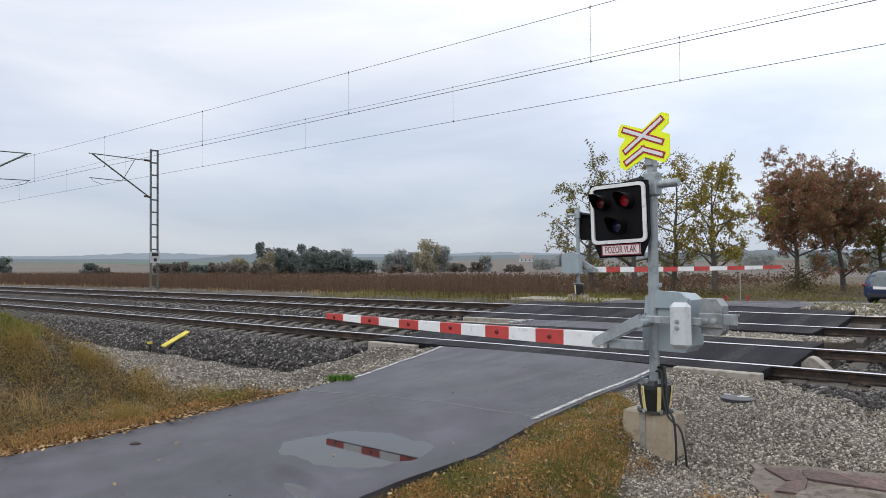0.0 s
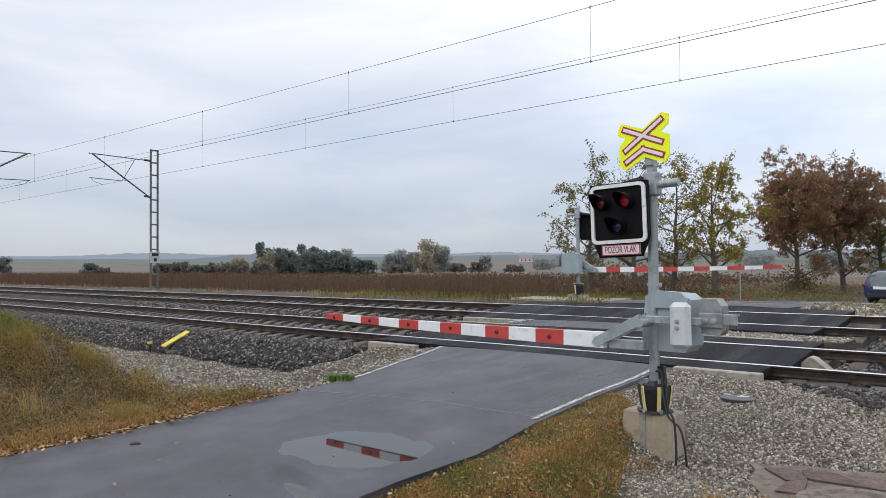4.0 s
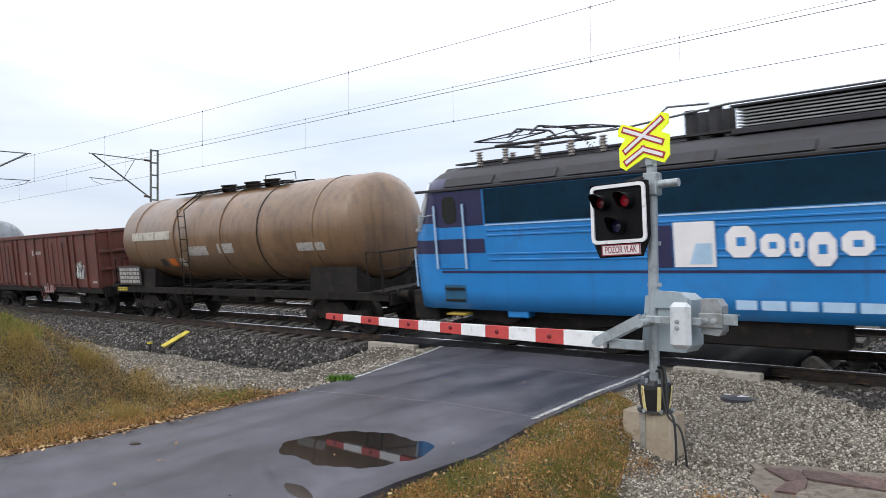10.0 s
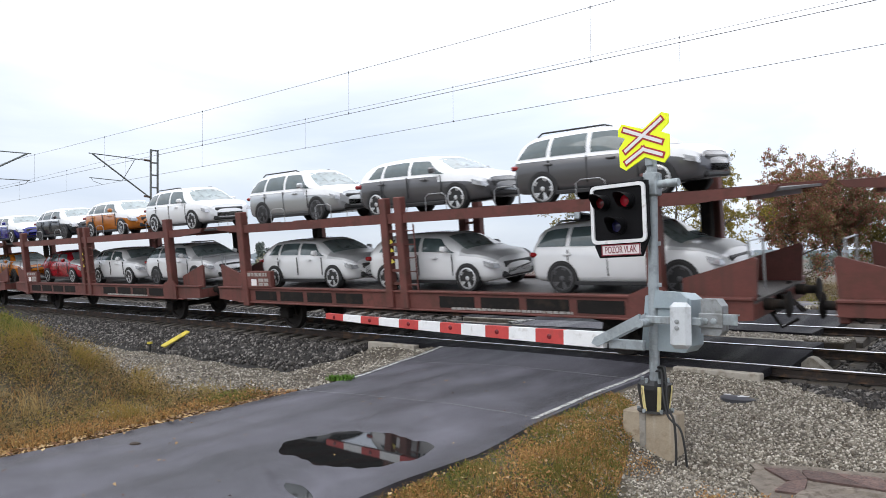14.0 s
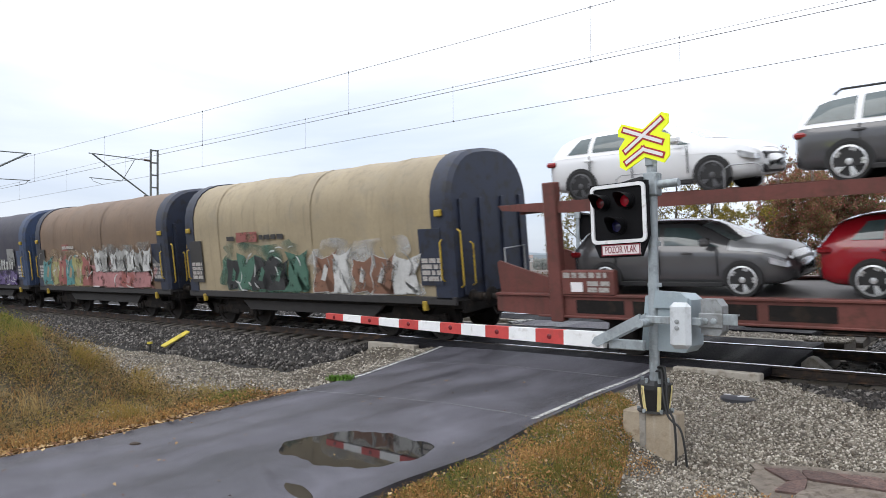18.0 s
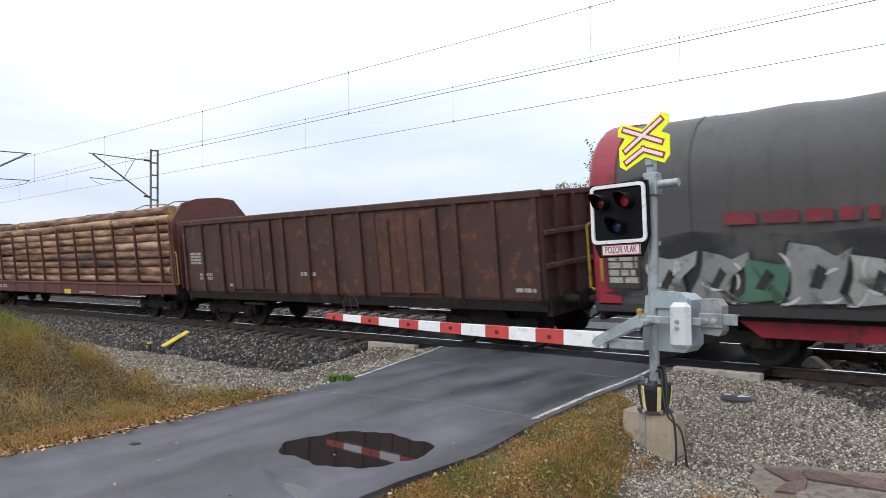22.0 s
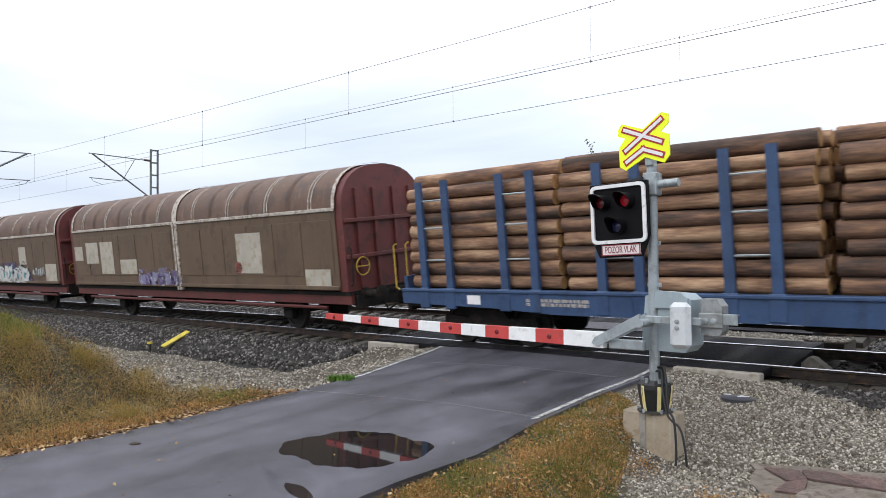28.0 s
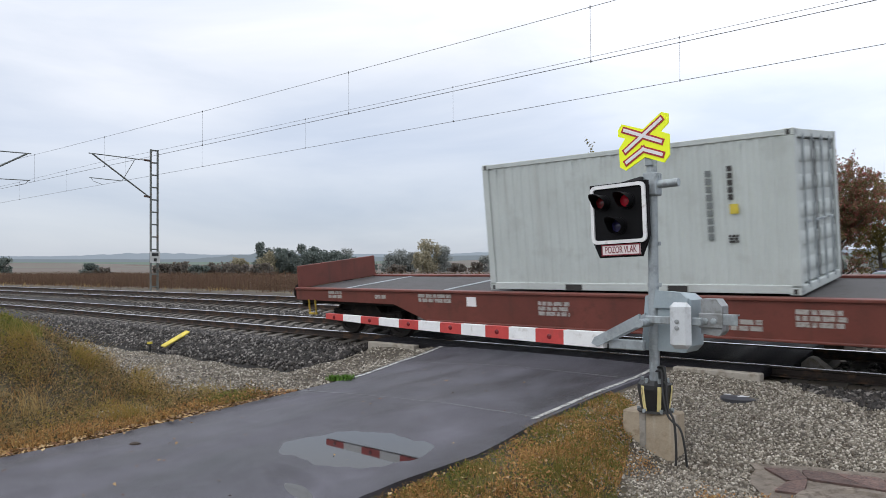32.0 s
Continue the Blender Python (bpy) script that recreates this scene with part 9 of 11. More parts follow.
h1 = slide_wagon(7.95, "brown sliding-wall covered wagon with worn white arch", [(3.35, 4.55, 1.62, 2.75, PALE_PANEL), (6.4, 7.4, 1.25, 1.72, PALE_PANEL), (-7.6, -6.9, 2.1, 2.62, PALE_PANEL), (-6.6, -5.6, 1.98, 2.75, PALE_PANEL), (-5.4, -4.4, 1.6, 2.75, PALE_PANEL), (-3.9, -2.7, 1.6, 2.1, PALE_PANEL)])
graffiti(h1, -2.5, 0.0, 1.24, 1.75, -1.505, ["lilac", "purple"], "lilac", 21, "lilac", 6, 0.1, 0.8)
ride(h1, 48.8)
h2 = slide_wagon(7.85, "brown sliding-wall covered wagon with a white graffiti piece", [(3.5, 4.3, 2.0, 2.75, PALE_PANEL), (6.3, 7.4, 1.3, 2.0, PALE_PANEL), (-7.5, -6.8, 1.6, 2.6, PALE_PANEL), (-6.5, -5.5, 1.95, 2.65, PALE_PANEL), (-5.3, -4.3, 1.55, 2.7, PALE_PANEL), (-3.8, -2.8, 1.55, 2.1, PALE_PANEL)])
graffiti(h2, 0.4, 4.4, 1.24, 2.05, -1.505, ["white"], "teal", 22, "purple", 5, 0.0, 1.25)
graffiti(h2, -3.6, -0.2, 1.2, 1.7, -1.49, ["purple"], "purple", 25, None, 5)
graffiti(h2, 5.0, 6.2, 1.55, 1.85, -1.505, ["white"], "white", 23, None, 5, 0.1, 0.5)
ride(h2, 31.85)


# ---- low-sided wagon ----
def low_wagon():
    t = thing("low_sided_wagon", "empty red-brown low-sided wagon with raised stakes", "flat wagon", "flat wagons")
    h = 9.35
    part("floor", Shape().box(-h, h, -1.35, 1.35, 1.14, 1.22), make("worn_plank_floor", (0.10, 0.075, 0.055), 0.9, 0, 0.3, 2, 20, 0.2), t)
    n = 8
    for d in (-1, 1):
        y = d * 1.40
        for k in range(n):
            a, b = -h + 0.15 + (2 * h - 0.3) * k / n, -h + 0.15 + (2 * h - 0.3) * (k + 1) / n
            flap = part("side_flap", Shape().box(a + 0.03, b - 0.03, min(y, y - d * 0.035), max(y, y - d * 0.035), 1.20, 1.80, 0.008), OXIDE_BRIGHT, t, "red-brown drop side")
            for z in (1.25, 1.50, 1.77):
                part("flap_rib", Shape().box(a + 0.05, b - 0.05, min(y, y + d * 0.03), max(y, y + d * 0.03), z - 0.035, z + 0.035, 0.008), OXIDE_BRIGHT, flap)
            x = a + (b - a) * (0.62 if k < 4 else 0.17)
            ys, yt = y + d * 0.06, y + d * 0.045
            if d < 0:
                part("stake", Shape().prism([(ys - 0.035, 1.0), (ys + 0.035, 1.0), (yt + 0.025, 2.46), (yt - 0.025, 2.46)], "x", x - 0.045, x + 0.045).tube([(x, yt, 2.44), (x - 0.02, yt, 2.54), (x - 0.06, yt, 2.60), (x - 0.09, yt, 2.56)], 0.018), OXIDE, t, "raised grimy brown steel stake")
            part("stake_bracket", Shape().box(x - 0.10, x + 0.10, min(y + d * 0.03, y + d * 0.11), max(y + d * 0.03, y + d * 0.11), 0.88, 1.16, 0.015), OXIDE_BRIGHT, t)
            part("flap_post", Shape().prism([(y - d * 0.02, 0.95), (y + d * 0.08, 1.0), (y + d * 0.06, 1.83), (y - d * 0.02, 1.83)], "x", a - 0.06, a + 0.06), OXIDE_BRIGHT, t)
    for d in (-1, 1):
        xe = d * h
        part("end_flap", Shape().box(min(xe, xe - d * 0.06), max(xe, xe - d * 0.06), -1.38, 1.38, 1.22, 1.88, 0.01), OXIDE_BRIGHT, t, "red-brown end flap")
        for y in (-1.0, -0.3, 0.3, 1.0):
            part("end_catch", Shape().box(min(xe, xe + d * 0.08), max(xe, xe + d * 0.08), y - 0.05, y + 0.05, 1.1, 1.80, 0.01), OXIDE_BRIGHT, t)
    for y in (-1.36, 1.36):
        s = Shape().prism([(-h, 1.18), (-h, 0.98), (-h + 3.2, 0.96), (-h + 4.2, 0.92), (h - 4.2, 0.92), (h - 3.2, 0.96), (h, 0.98), (h, 1.18)], "y", y - 0.04, y + 0.04)
        part("side_sill", s, OXIDE_BRIGHT, t, "red-brown side sill")
    underframe(t, h, 0.82, 1.12, UNDER, 1.28)
    brake_gear(t, 0.58, 5)
    bogie(t, h - 2.2)
    bogie(t, -h + 2.2)
    buffers(t, h + 0.62, h)
    for k, (x, w) in enumerate(((-4.6, 0.9), (-2.2, 0.5), (-7.2, 0.6), (2.1, 0.55), (4.4, 1.1), (6.8, 0.7))):
        bars(t, x, x + w, 1.30, 1.42, -1.405, 2, MARK_WHITE, 60 + k)
    patch(t, -6.15, -5.85, 0.80, 1.08, -1.402, SIGN_WHITE, "label")
    return t


ride(low_wagon(), 13.7)


# ---- flat wagon and its container ----
def flat_wagon():
    t = thing("container_flat_wagon", "red-brown flat wagon with low end flaps", "flat wagon", "flat wagons")
    h = 9.8
    DARKDECK = make("dark_deck_planks", (0.060, 0.057, 0.058), 0.75, 0, 0.3, 1.5, 25, 0.15, (0.04, 0.036, 0.035), 0.4)
    deck_ = part("deck", Shape().box(-h, h, -1.36, 1.36, 1.12, 1.195), DARKDECK, t, "dark wet plank deck")
    for k in range(6):
        x = -h + 1.6 + (2 * h - 3.2) * k / 5
        part("deck_strip", Shape().box(x - 0.06, x + 0.06, -1.36, 1.36, 1.196, 1.206), GALV, deck_, "bright deck seam", False)
    for y in (-1.40, 1.40):
        s = Shape().prism([(-h, 1.24), (-h, 0.93), (-h + 3.6, 0.90), (-h + 4.6, 0.56), (h - 4.6, 0.56), (h - 3.6, 0.90), (h, 0.93), (h, 1.24)], "y", y - 0.05, y + 0.05)
        sill = part("side_girder", s, OXIDE_BRIGHT, t, "deep red-brown side girder")
        part("girder_flange", Shape().box(-h, h, y - 0.09, y + 0.07, 1.19, 1.245, 0.01), OXIDE_BRIGHT, sill)
        part("girder_flange", Shape().box(-h + 4.6, h - 4.6, y - 0.09, y + 0.09, 0.55, 0.59, 0.01), OXIDE_BRIGHT, sill)
    for d in (-1, 1):
        xe = d * h
        part("end_flap", Shape().box(min(xe, xe - d * 0.07), max(xe, xe - d * 0.07), -1.38, 1.38, 1.22, 1.80, 0.012), OXIDE_BRIGHT, t, "low red-brown end flap")
        for y in (-0.9, 0.0, 0.9):
            part("flap_rib", Shape().box(min(xe, xe + d * 0.06), max(xe, xe + d * 0.06), y - 0.05, y + 0.05, 1.0, 1.75, 0.01), OXIDE_BRIGHT, t)
        part("foot_step", Shape().box(xe - d * 0.6 - 0.15, xe - d * 0.6 + 0.15, -1.46, -1.40, 0.55, 0.60, 0.005).box(xe - d * 0.6 - 0.14, xe - d * 0.6 - 0.11, -1.45, -1.42, 0.6, 0.95).box(xe - d * 0.6 + 0.11, xe - d * 0.6 + 0.14, -1.45, -1.42, 0.6, 0.95), YELLOW_RAIL, t, "yellow foot step")
    underframe(t, h, 0.82, 1.1, UNDER, 1.25)
    brake_gear(t, 0.55, 5)
    bogie(t, h - 2.2)
    bogie(t, -h + 2.2)
    buffers(t, h + 0.62, h)
    for k, (x, w, z, r) in enumerate(((-8.5, 0.5, 1.0, 2), (-6.8, 0.35, 1.02, 1), (-5.4, 1.0, 0.98, 2), (-2.2, 0.7, 0.80, 3), (-0.4, 1.0, 0.66, 1), (0.8, 1.2, 0.70, 2), (2.5, 0.7, 0.80, 3), (4.6, 0.9, 0.98, 1), (7.0, 0.8, 1.0, 2))):
        bars(t, x, x + w, z, z + 0.09 * r, -1.452, r, MARK_WHITE, 80 + k)
    patch(t, -4.0, -3.75, 0.92, 1.12, -1.451, SIGN_WHITE, "label")
    return t


ride(flat_wagon(), -5.9)
BOX_GREY = make("pale_grey_container_paint", (0.50, 0.545, 0.53), 0.5, 0, 0.07, 0.8, 20, 0.03, (0.44, 0.475, 0.46), 0.35, (0.40, 0.42, 0.40), 0.3)


def container():
    t = thing("shipping_container", "pale grey twenty-foot shipping container on the flat wagon", "container")
    L, W, H = 3.029, 1.219, 2.591
    for y in (-1, 1):
        # side wall with shallow corrugations
        pts = []
        x = -L + 0.16
        k = 0
        while x < L - 0.2:
            pts += [(x, 0.0), (x + 0.07, 0.0), (x + 0.10, 0.018), (x + 0.17, 0.018)]
            x += 0.20
        pts.append((L - 0.16, 0.0))
        s = Shape()
        v, f = [], []
        for a, b in pts:
            yy = y * (W - 0.03 + b)
            v += [(a, yy, 0.14), (a, yy, H - 0.10)]
        f = [(2 * i, 2 * i + 2, 2 * i + 3, 2 * i + 1) for i in range(len(pts) - 1)]
        part("side_wall", s.add(v, f), BOX_GREY, t, "corrugated steel side wall", False)
        part("side_lining", Shape().box(-L + 0.1, L - 0.1, min(y * (W - 0.06), y * (W - 0.04)), max(y * (W - 0.06), y * (W - 0.04)), 0.1, H - 0.05), BOX_GREY, t, smooth=False)
        part("top_rail", Shape().box(-L, L, min(y * (W - 0.06), y * W), max(y * (W - 0.06), y * W), H - 0.10, H - 0.01, 0.008), BOX_GREY, t)
        part("bottom_rail", Shape().box(-L, L, min(y * (W - 0.06), y * W), max(y * (W - 0.06), y * W), 0.02, 0.16, 0.008), BOX_GREY, t)
        for x in (-1.03, 1.03):
            part("forklift_pocket", Shape().box(x - 0.18, x + 0.18, min(y * W, y * (W + 0.004)), max(y * W, y * (W + 0.004)), 0.02, 0.135), BLACK_PLATE, t, "dark forklift pocket", False)
        for x in (-L + 0.35, -0.9, 1.0, 2.2):
            part("lashing_point", Shape().box(x - 0.015, x + 0.015, min(y * W, y * (W + 0.015)), max(y * W, y * (W + 0.015)), H - 0.22, H - 0.12), BOX_GREY, t)
        for x in (-1, 1):
            part("corner_post", Shape().box(min(x * L, x * (L - 0.15)), max(x * L, x * (L - 0.15)), min(y * W, y * (W - 0.14)), max(y * W, y * (W - 0.14)), 0.11, H - 0.11, 0.012), BOX_GREY, t)
            for z0, z1 in ((0.0, 0.118), (H - 0.118, H)):
                c = part("corner_casting", Shape().box(min(x * L, x * (L - 0.178)), max(x * L, x * (L - 0.178)), min(y * (W + 0.003), y * (W - 0.16)), max(y * (W + 0.003), y * (W - 0.16)), z0, z1, 0.012), BOX_GREY, t)
                zc = (z0 + z1) / 2
                part("casting_hole", Shape().box(x * (L - 0.09) - 0.03, x * (L - 0.09) + 0.03, min(y * W, y * (W + 0.006)), max(y * W, y * (W + 0.006)), zc - 0.04, zc + 0.04), BLACK_PLATE, c, smooth=False)
    part("roof", Shape().box(-L + 0.1, L - 0.1, -W + 0.05, W - 0.05, H - 0.06, H - 0.02), BOX_GREY, t, smooth=False)
    part("floor", Shape().box(-L + 0.1, L - 0.1, -W + 0.05, W - 0.05, 0.12, 0.16), UNDER, t, smooth=False)
    part("end_wall", Shape().box(-L + 0.01, -L + 0.05, -W + 0.1, W - 0.1, 0.1, H - 0.1), BOX_GREY, t)
    part("door_header", Shape().box(L - 0.10, L, -W + 0.1, W - 0.1, H - 0.14, H - 0.01, 0.01), BOX_GREY, t)
    part("door_sill", Shape().box(L - 0.10, L, -W + 0.1, W - 0.1, 0.0, 0.14, 0.01), BOX_GREY, t)
    for y in (-1, 1):
        d = part("door", Shape().box(L - 0.075, L - 0.045, min(y * 0.01, y * (W - 0.13)), max(y * 0.01, y * (W - 0.13)), 0.16, H - 0.16, 0.006), BOX_GREY, t, "steel door leaf with locking bars")
        for k in range(5):
            z = 0.30 + 0.44 * k
            part("door_pressing", Shape().prism([(L - 0.045, z), (L - 0.022, z + 0.05), (L - 0.022, z + 0.20), (L - 0.045, z + 0.25)], "y", min(y * 0.10, y * (W - 0.22)), max(y * 0.10, y * (W - 0.22))), BOX_GREY, d)
        part("door_gasket", Shape().box(L - 0.044, L - 0.038, min(y * 0.012, y * 0.04), max(y * 0.012, y * 0.04), 0.17, H - 0.17), BLACK_RUBBER, d, smooth=False)
        part("door_gasket", Shape().box(L - 0.044, L - 0.038, min(y * (W - 0.16), y * (W - 0.135)), max(y * (W - 0.16), y * (W - 0.135)), 0.17, H - 0.17), BLACK_RUBBER, d, smooth=False)
        for q in (0.28, 0.78):
            part("locking_bar", Shape().cyl((L - 0.005, y * q, 0.08), (L - 0.005, y * q, H - 0.08), 0.018, n=8).box(L - 0.03, L + 0.01, y * q - 0.05, y * q + 0.05, H - 0.17, H - 0.10, 0.006).box(L - 0.03, L + 0.01, y * q - 0.05, y * q + 0.05, 0.10, 0.17, 0.006), GALV, d, "galvanised locking bar")
            part("bar_handle", Shape().box(L - 0.01, L + 0.015, min(y * q, y * (q - 0.24)), max(y * q, y * (q - 0.24)), 1.10, 1.14, 0.004), GALV, d)
    bars(t, 1.62, 1.72, 0.9, 2.05, -W - 0.002, 9, make("grey_stencil", (0.16, 0.18, 0.18), 0.7), 91)
    bars(t, 1.98, 2.06, 1.55, 2.1, -W - 0.002, 5, BLACK_PLATE, 92)
    patch(t, 2.0, 2.14, 1.32, 1.48, -W - 0.002, YELLOW_PAINT, "label", "yellow label")
    bars(t, 1.96, 2.12, 0.85, 0.98, -W - 0.002, 3, BLACK_PLATE, 93)
    return t


ride(container(), -6.384, pose(0, 0, 1.245))
# ---- plants and the distance ----
GRASS_DRY = island("dry_grass_blades", [(0.46, 0.26, 0.09), (0.28, 0.145, 0.055), (0.55, 0.37, 0.15), (0.34, 0.19, 0.065), (0.17, 0.10, 0.045), (0.50, 0.30, 0.10)], 0.85, two=True)
GRASS_GREEN = island("green_grass_blades", [(0.16, 0.16, 0.04), (0.24, 0.215, 0.055), (0.11, 0.12, 0.03), (0.32, 0.26, 0.08), (0.19, 0.165, 0.05)], 0.8, two=True)
GRASS_STRAW = island("straw_blades", [(0.42, 0.31, 0.13), (0.30, 0.19, 0.07), (0.50, 0.38, 0.18), (0.24, 0.16, 0.07)], 0.85, two=True)
LEAF_LITTER = island("fallen_leaf", [(0.26, 0.13, 0.045), (0.15, 0.07, 0.03), (0.38, 0.24, 0.09), (0.10, 0.048, 0.025), (0.22, 0.115, 0.045), (0.48, 0.35, 0.18), (0.13, 0.065, 0.03)], 0.7)


def blades(name, x, y, zf, h, w, material, label, category, seed, lean=0.35, clump_lean=None):
    """Grass or stalks: each a tapering bent strip of three triangles."""
    rng = np.random.default_rng(seed)
    n = len(x)
    h = rng.uniform(h[0], h[1], n)
    a = rng.uniform(0, 2 * np.pi, n)
    la = rng.uniform(0, 2 * np.pi, n) if clump_lean is None else clump_lean + rng.normal(0, 0.7, n)
    ln = np.abs(rng.normal(0, lean, n)) * h
    z = zf(x, y) - 0.02
    ww = w * rng.uniform(0.6, 1.4, n) / 2
    dx, dy = np.cos(a) * ww, np.sin(a) * ww
    lx, ly = np.cos(la) * ln, np.sin(la) * ln
    base = np.stack([x, y, z], -1)
    side = np.stack([dx, dy, 0 * dx], -1)
    mid = base + np.stack([lx * 0.3, ly * 0.3, h * 0.6], -1)
    tip = base + np.stack([lx, ly, h], -1)
    v = np.stack([base - side, base + side, mid - side * 0.75, mid + side * 0.75, tip], 1).reshape(-1, 3)
    f = (np.array([(0, 1, 3), (0, 3, 2), (2, 3, 4)])[None] + 5 * np.arange(n)[:, None, None]).reshape(-1, 3)
    return tagged(new(name, fast_mesh(name, v, f, material)), label, category, kind="stuff")


def scatter(count, xr, yr, keep, seed, clumps=0, spread=0.2):
    rng = np.random.default_rng(seed)
    if clumps:
        cx_, cy_ = rng.uniform(*xr, clumps), rng.uniform(*yr, clumps)
        pick = rng.integers(0, clumps, count)
        x, y = cx_[pick] + rng.normal(0, spread, count), cy_[pick] + rng.normal(0, spread, count)
        dirn = rng.uniform(0, 2 * np.pi, clumps)[pick]
    else:
        x, y = rng.uniform(*xr, count), rng.uniform(*yr, count)
        dirn = rng.uniform(0, 2 * np.pi, count)
    ok = keep(x, y)
    return x[ok], y[ok], dirn[ok]


def left_bank(x, y):
    return (x < road_left(y) - 0.12) & (y < 6.75 - 0.17 * np.maximum(0, -x - 11.5) + 0.25 * np.sin(x * 1.3)) & (y > 1.2)


def right_verge(x, y):
    return (x > road_right(y) + 0.05) & (y < 9.5 - 1.3 * np.maximum(0, x + 5.3) ** 1.15 + 0.45 * np.sin(x * 2.3)) & (y > 3.2)


def foliage(name, x, y, zf, h, size, material, label, category, seed, low=0.0):
    """Soft low weeds: many small leaves at all heights over the ground."""
    rng = np.random.default_rng(seed)
    n = len(x)
    top = rng.uniform(h[0], h[1], n)
    c = np.stack([x, y, zf(x, y) + low + top * rng.uniform(0.05, 1.0, n)], -1)
    u = rng.normal(size=(n, 3))
    u /= np.linalg.norm(u, axis=1, keepdims=True)
    w = np.cross(u, rng.normal(size=(n, 3)))
    w /= np.linalg.norm(w, axis=1, keepdims=True)
    k = size * rng.uniform(0.5, 1.4, (n, 1))
    v = np.stack([c - u * k, c + w * k * 0.5, c + u * k, c - w * k * 0.5], 1).reshape(-1, 3)
    return tagged(new(name, fast_mesh(name, v, np.arange(n * 4).reshape(-1, 4), material)), label, category, kind="stuff")


WEED_DARK = island("dark_soft_weeds", [(0.21, 0.15, 0.07), (0.09, 0.075, 0.04), (0.32, 0.215, 0.10), (0.15, 0.145, 0.055), (0.42, 0.28, 0.13), (0.05, 0.04, 0.025), (0.13, 0.115, 0.05)], 0.9, two=True)
WEED_OCHRE = island("ochre_tussocks", [(0.36, 0.25, 0.075), (0.28, 0.21, 0.055), (0.42, 0.28, 0.10), (0.22, 0.20, 0.05), (0.30, 0.17, 0.06)], 0.9, two=True)
WEED_GREEN = island("soft_green_weeds", [(0.11, 0.14, 0.028), (0.16, 0.185, 0.04), (0.08, 0.10, 0.024), (0.21, 0.21, 0.055), (0.25, 0.20, 0.06)], 0.85, two=True)
WEED_ORANGE = island("rusty_low_weeds", [(0.52, 0.28, 0.10), (0.37, 0.185, 0.07), (0.62, 0.39, 0.16), (0.26, 0.13, 0.06), (0.46, 0.33, 0.11)], 0.9, two=True)
FIELD_WEED = island("brown_field_weeds", [(0.125, 0.074, 0.052), (0.095, 0.056, 0.042), (0.15, 0.088, 0.06), (0.115, 0.078, 0.05), (0.17, 0.115, 0.072), (0.08, 0.052, 0.038)], 0.9, two=True)


MEADOW = island("tan_meadow", [(0.22, 0.165, 0.09), (0.16, 0.125, 0.07), (0.28, 0.21, 0.12), (0.15, 0.14, 0.06), (0.19, 0.12, 0.075)], 0.9, two=True)


def crest(x, y):
    return left_bank(x, y) & (land(x, y) > 0.30 + 0.18 * np.sin(x * 2.1 + y))


def flank(x, y):
    return left_bank(x, y) & (land(x, y) < 0.48)


# the mound: green crest, dark weedy flank, straw tufts, orange-brown foot
x, y, d = scatter(46000, (-24, -10.5), (1.2, 7.2), crest, 11, 420, 0.22)
blades("green_grass", x, y, land, (0.06, 0.22), 0.013, GRASS_GREEN, "short green grass on the crest of the mound", "grass", 1, 0.5, d)
x, y, d = scatter(26000, (-24, -10.5), (1.2, 7.2), crest, 12)
foliage("green_weeds", x, y, land, (0.03, 0.14), 0.022, WEED_GREEN, "soft green weeds on the crest of the mound", "weeds", 2)
x, y, d = scatter(130000, (-24, -9.2), (1.2, 7.6), flank, 13, 1300, 0.22)
foliage("dark_weeds", x, y, land, (0.05, 0.26), 0.022, WEED_DARK, "dark brown and olive weeds on the flank of the mound", "weeds", 3)
x, y, d = scatter(6500, (-20, -9), (1.2, 7.6), flank, 14, 90, 0.16)
blades("dry_grass", x, y, land, (0.08, 0.27), 0.011, GRASS_DRY, "rusty brown dry grass on the mound", "grass", 4, 0.7, d)
x, y, d = scatter(1500, (-17, -9.6), (1.5, 7.4), flank, 15, 14, 0.13)
blades("straw_grass", x, y, land, (0.15, 0.42), 0.008, GRASS_STRAW, "pale straw tufts on the mound", "grass", 5, 0.9, d)
x, y, d = scatter(26000, (-11.2, -9.0), (1.2, 6.7), lambda x, y: (x < road_left(y) - 0.26) & (x > road_left(y) - 1.0), 16, 520, 0.13)
foliage("verge_weeds", x, y, land, (0.03, 0.16), 0.02, WEED_ORANGE, "orange-brown weeds along the road edge", "weeds", 6)
x, y, d = scatter(9000, (-11.0, -9.0), (1.2, 6.7), lambda x, y: (x < road_left(y) - 0.22) & (x > road_left(y) - 1.0), 17, 300, 0.12)
blades("verge_grass", x, y, land, (0.05, 0.20), 0.010, GRASS_DRY, "orange-brown grass along the road edge", "grass", 7, 0.8, d)
x, y, d = scatter(2500, (-10.6, -9.6), (5.9, 6.6), lambda x, y: x < road_left(y) - 0.1, 18, 14, 0.14)
foliage("green_weeds", x, y, land, (0.05, 0.22), 0.02, WEED_GREEN, "green weeds at the corner of the road", "weeds", 8)
x, y, d = scatter(30000, (-22, -10.0), (1.5, 7.2), flank, 61, 60, 0.17)
foliage("dark_weeds", x, y, land, (0.12, 0.48), 0.02, WEED_DARK, "taller clumps of brown weeds on the mound", "weeds", 61)
x, y, d = scatter(1500, (-20, -10.0), (1.5, 7.2), flank, 62, 8, 0.12)
blades("straw_grass", x, y, land, (0.20, 0.50), 0.007, GRASS_STRAW, "arching pale straw tufts on the mound", "grass", 62, 1.1, None)
x, y, d = scatter(16000, (-22, -11.0), (1.5, 7.0), crest, 63, 40, 0.20)
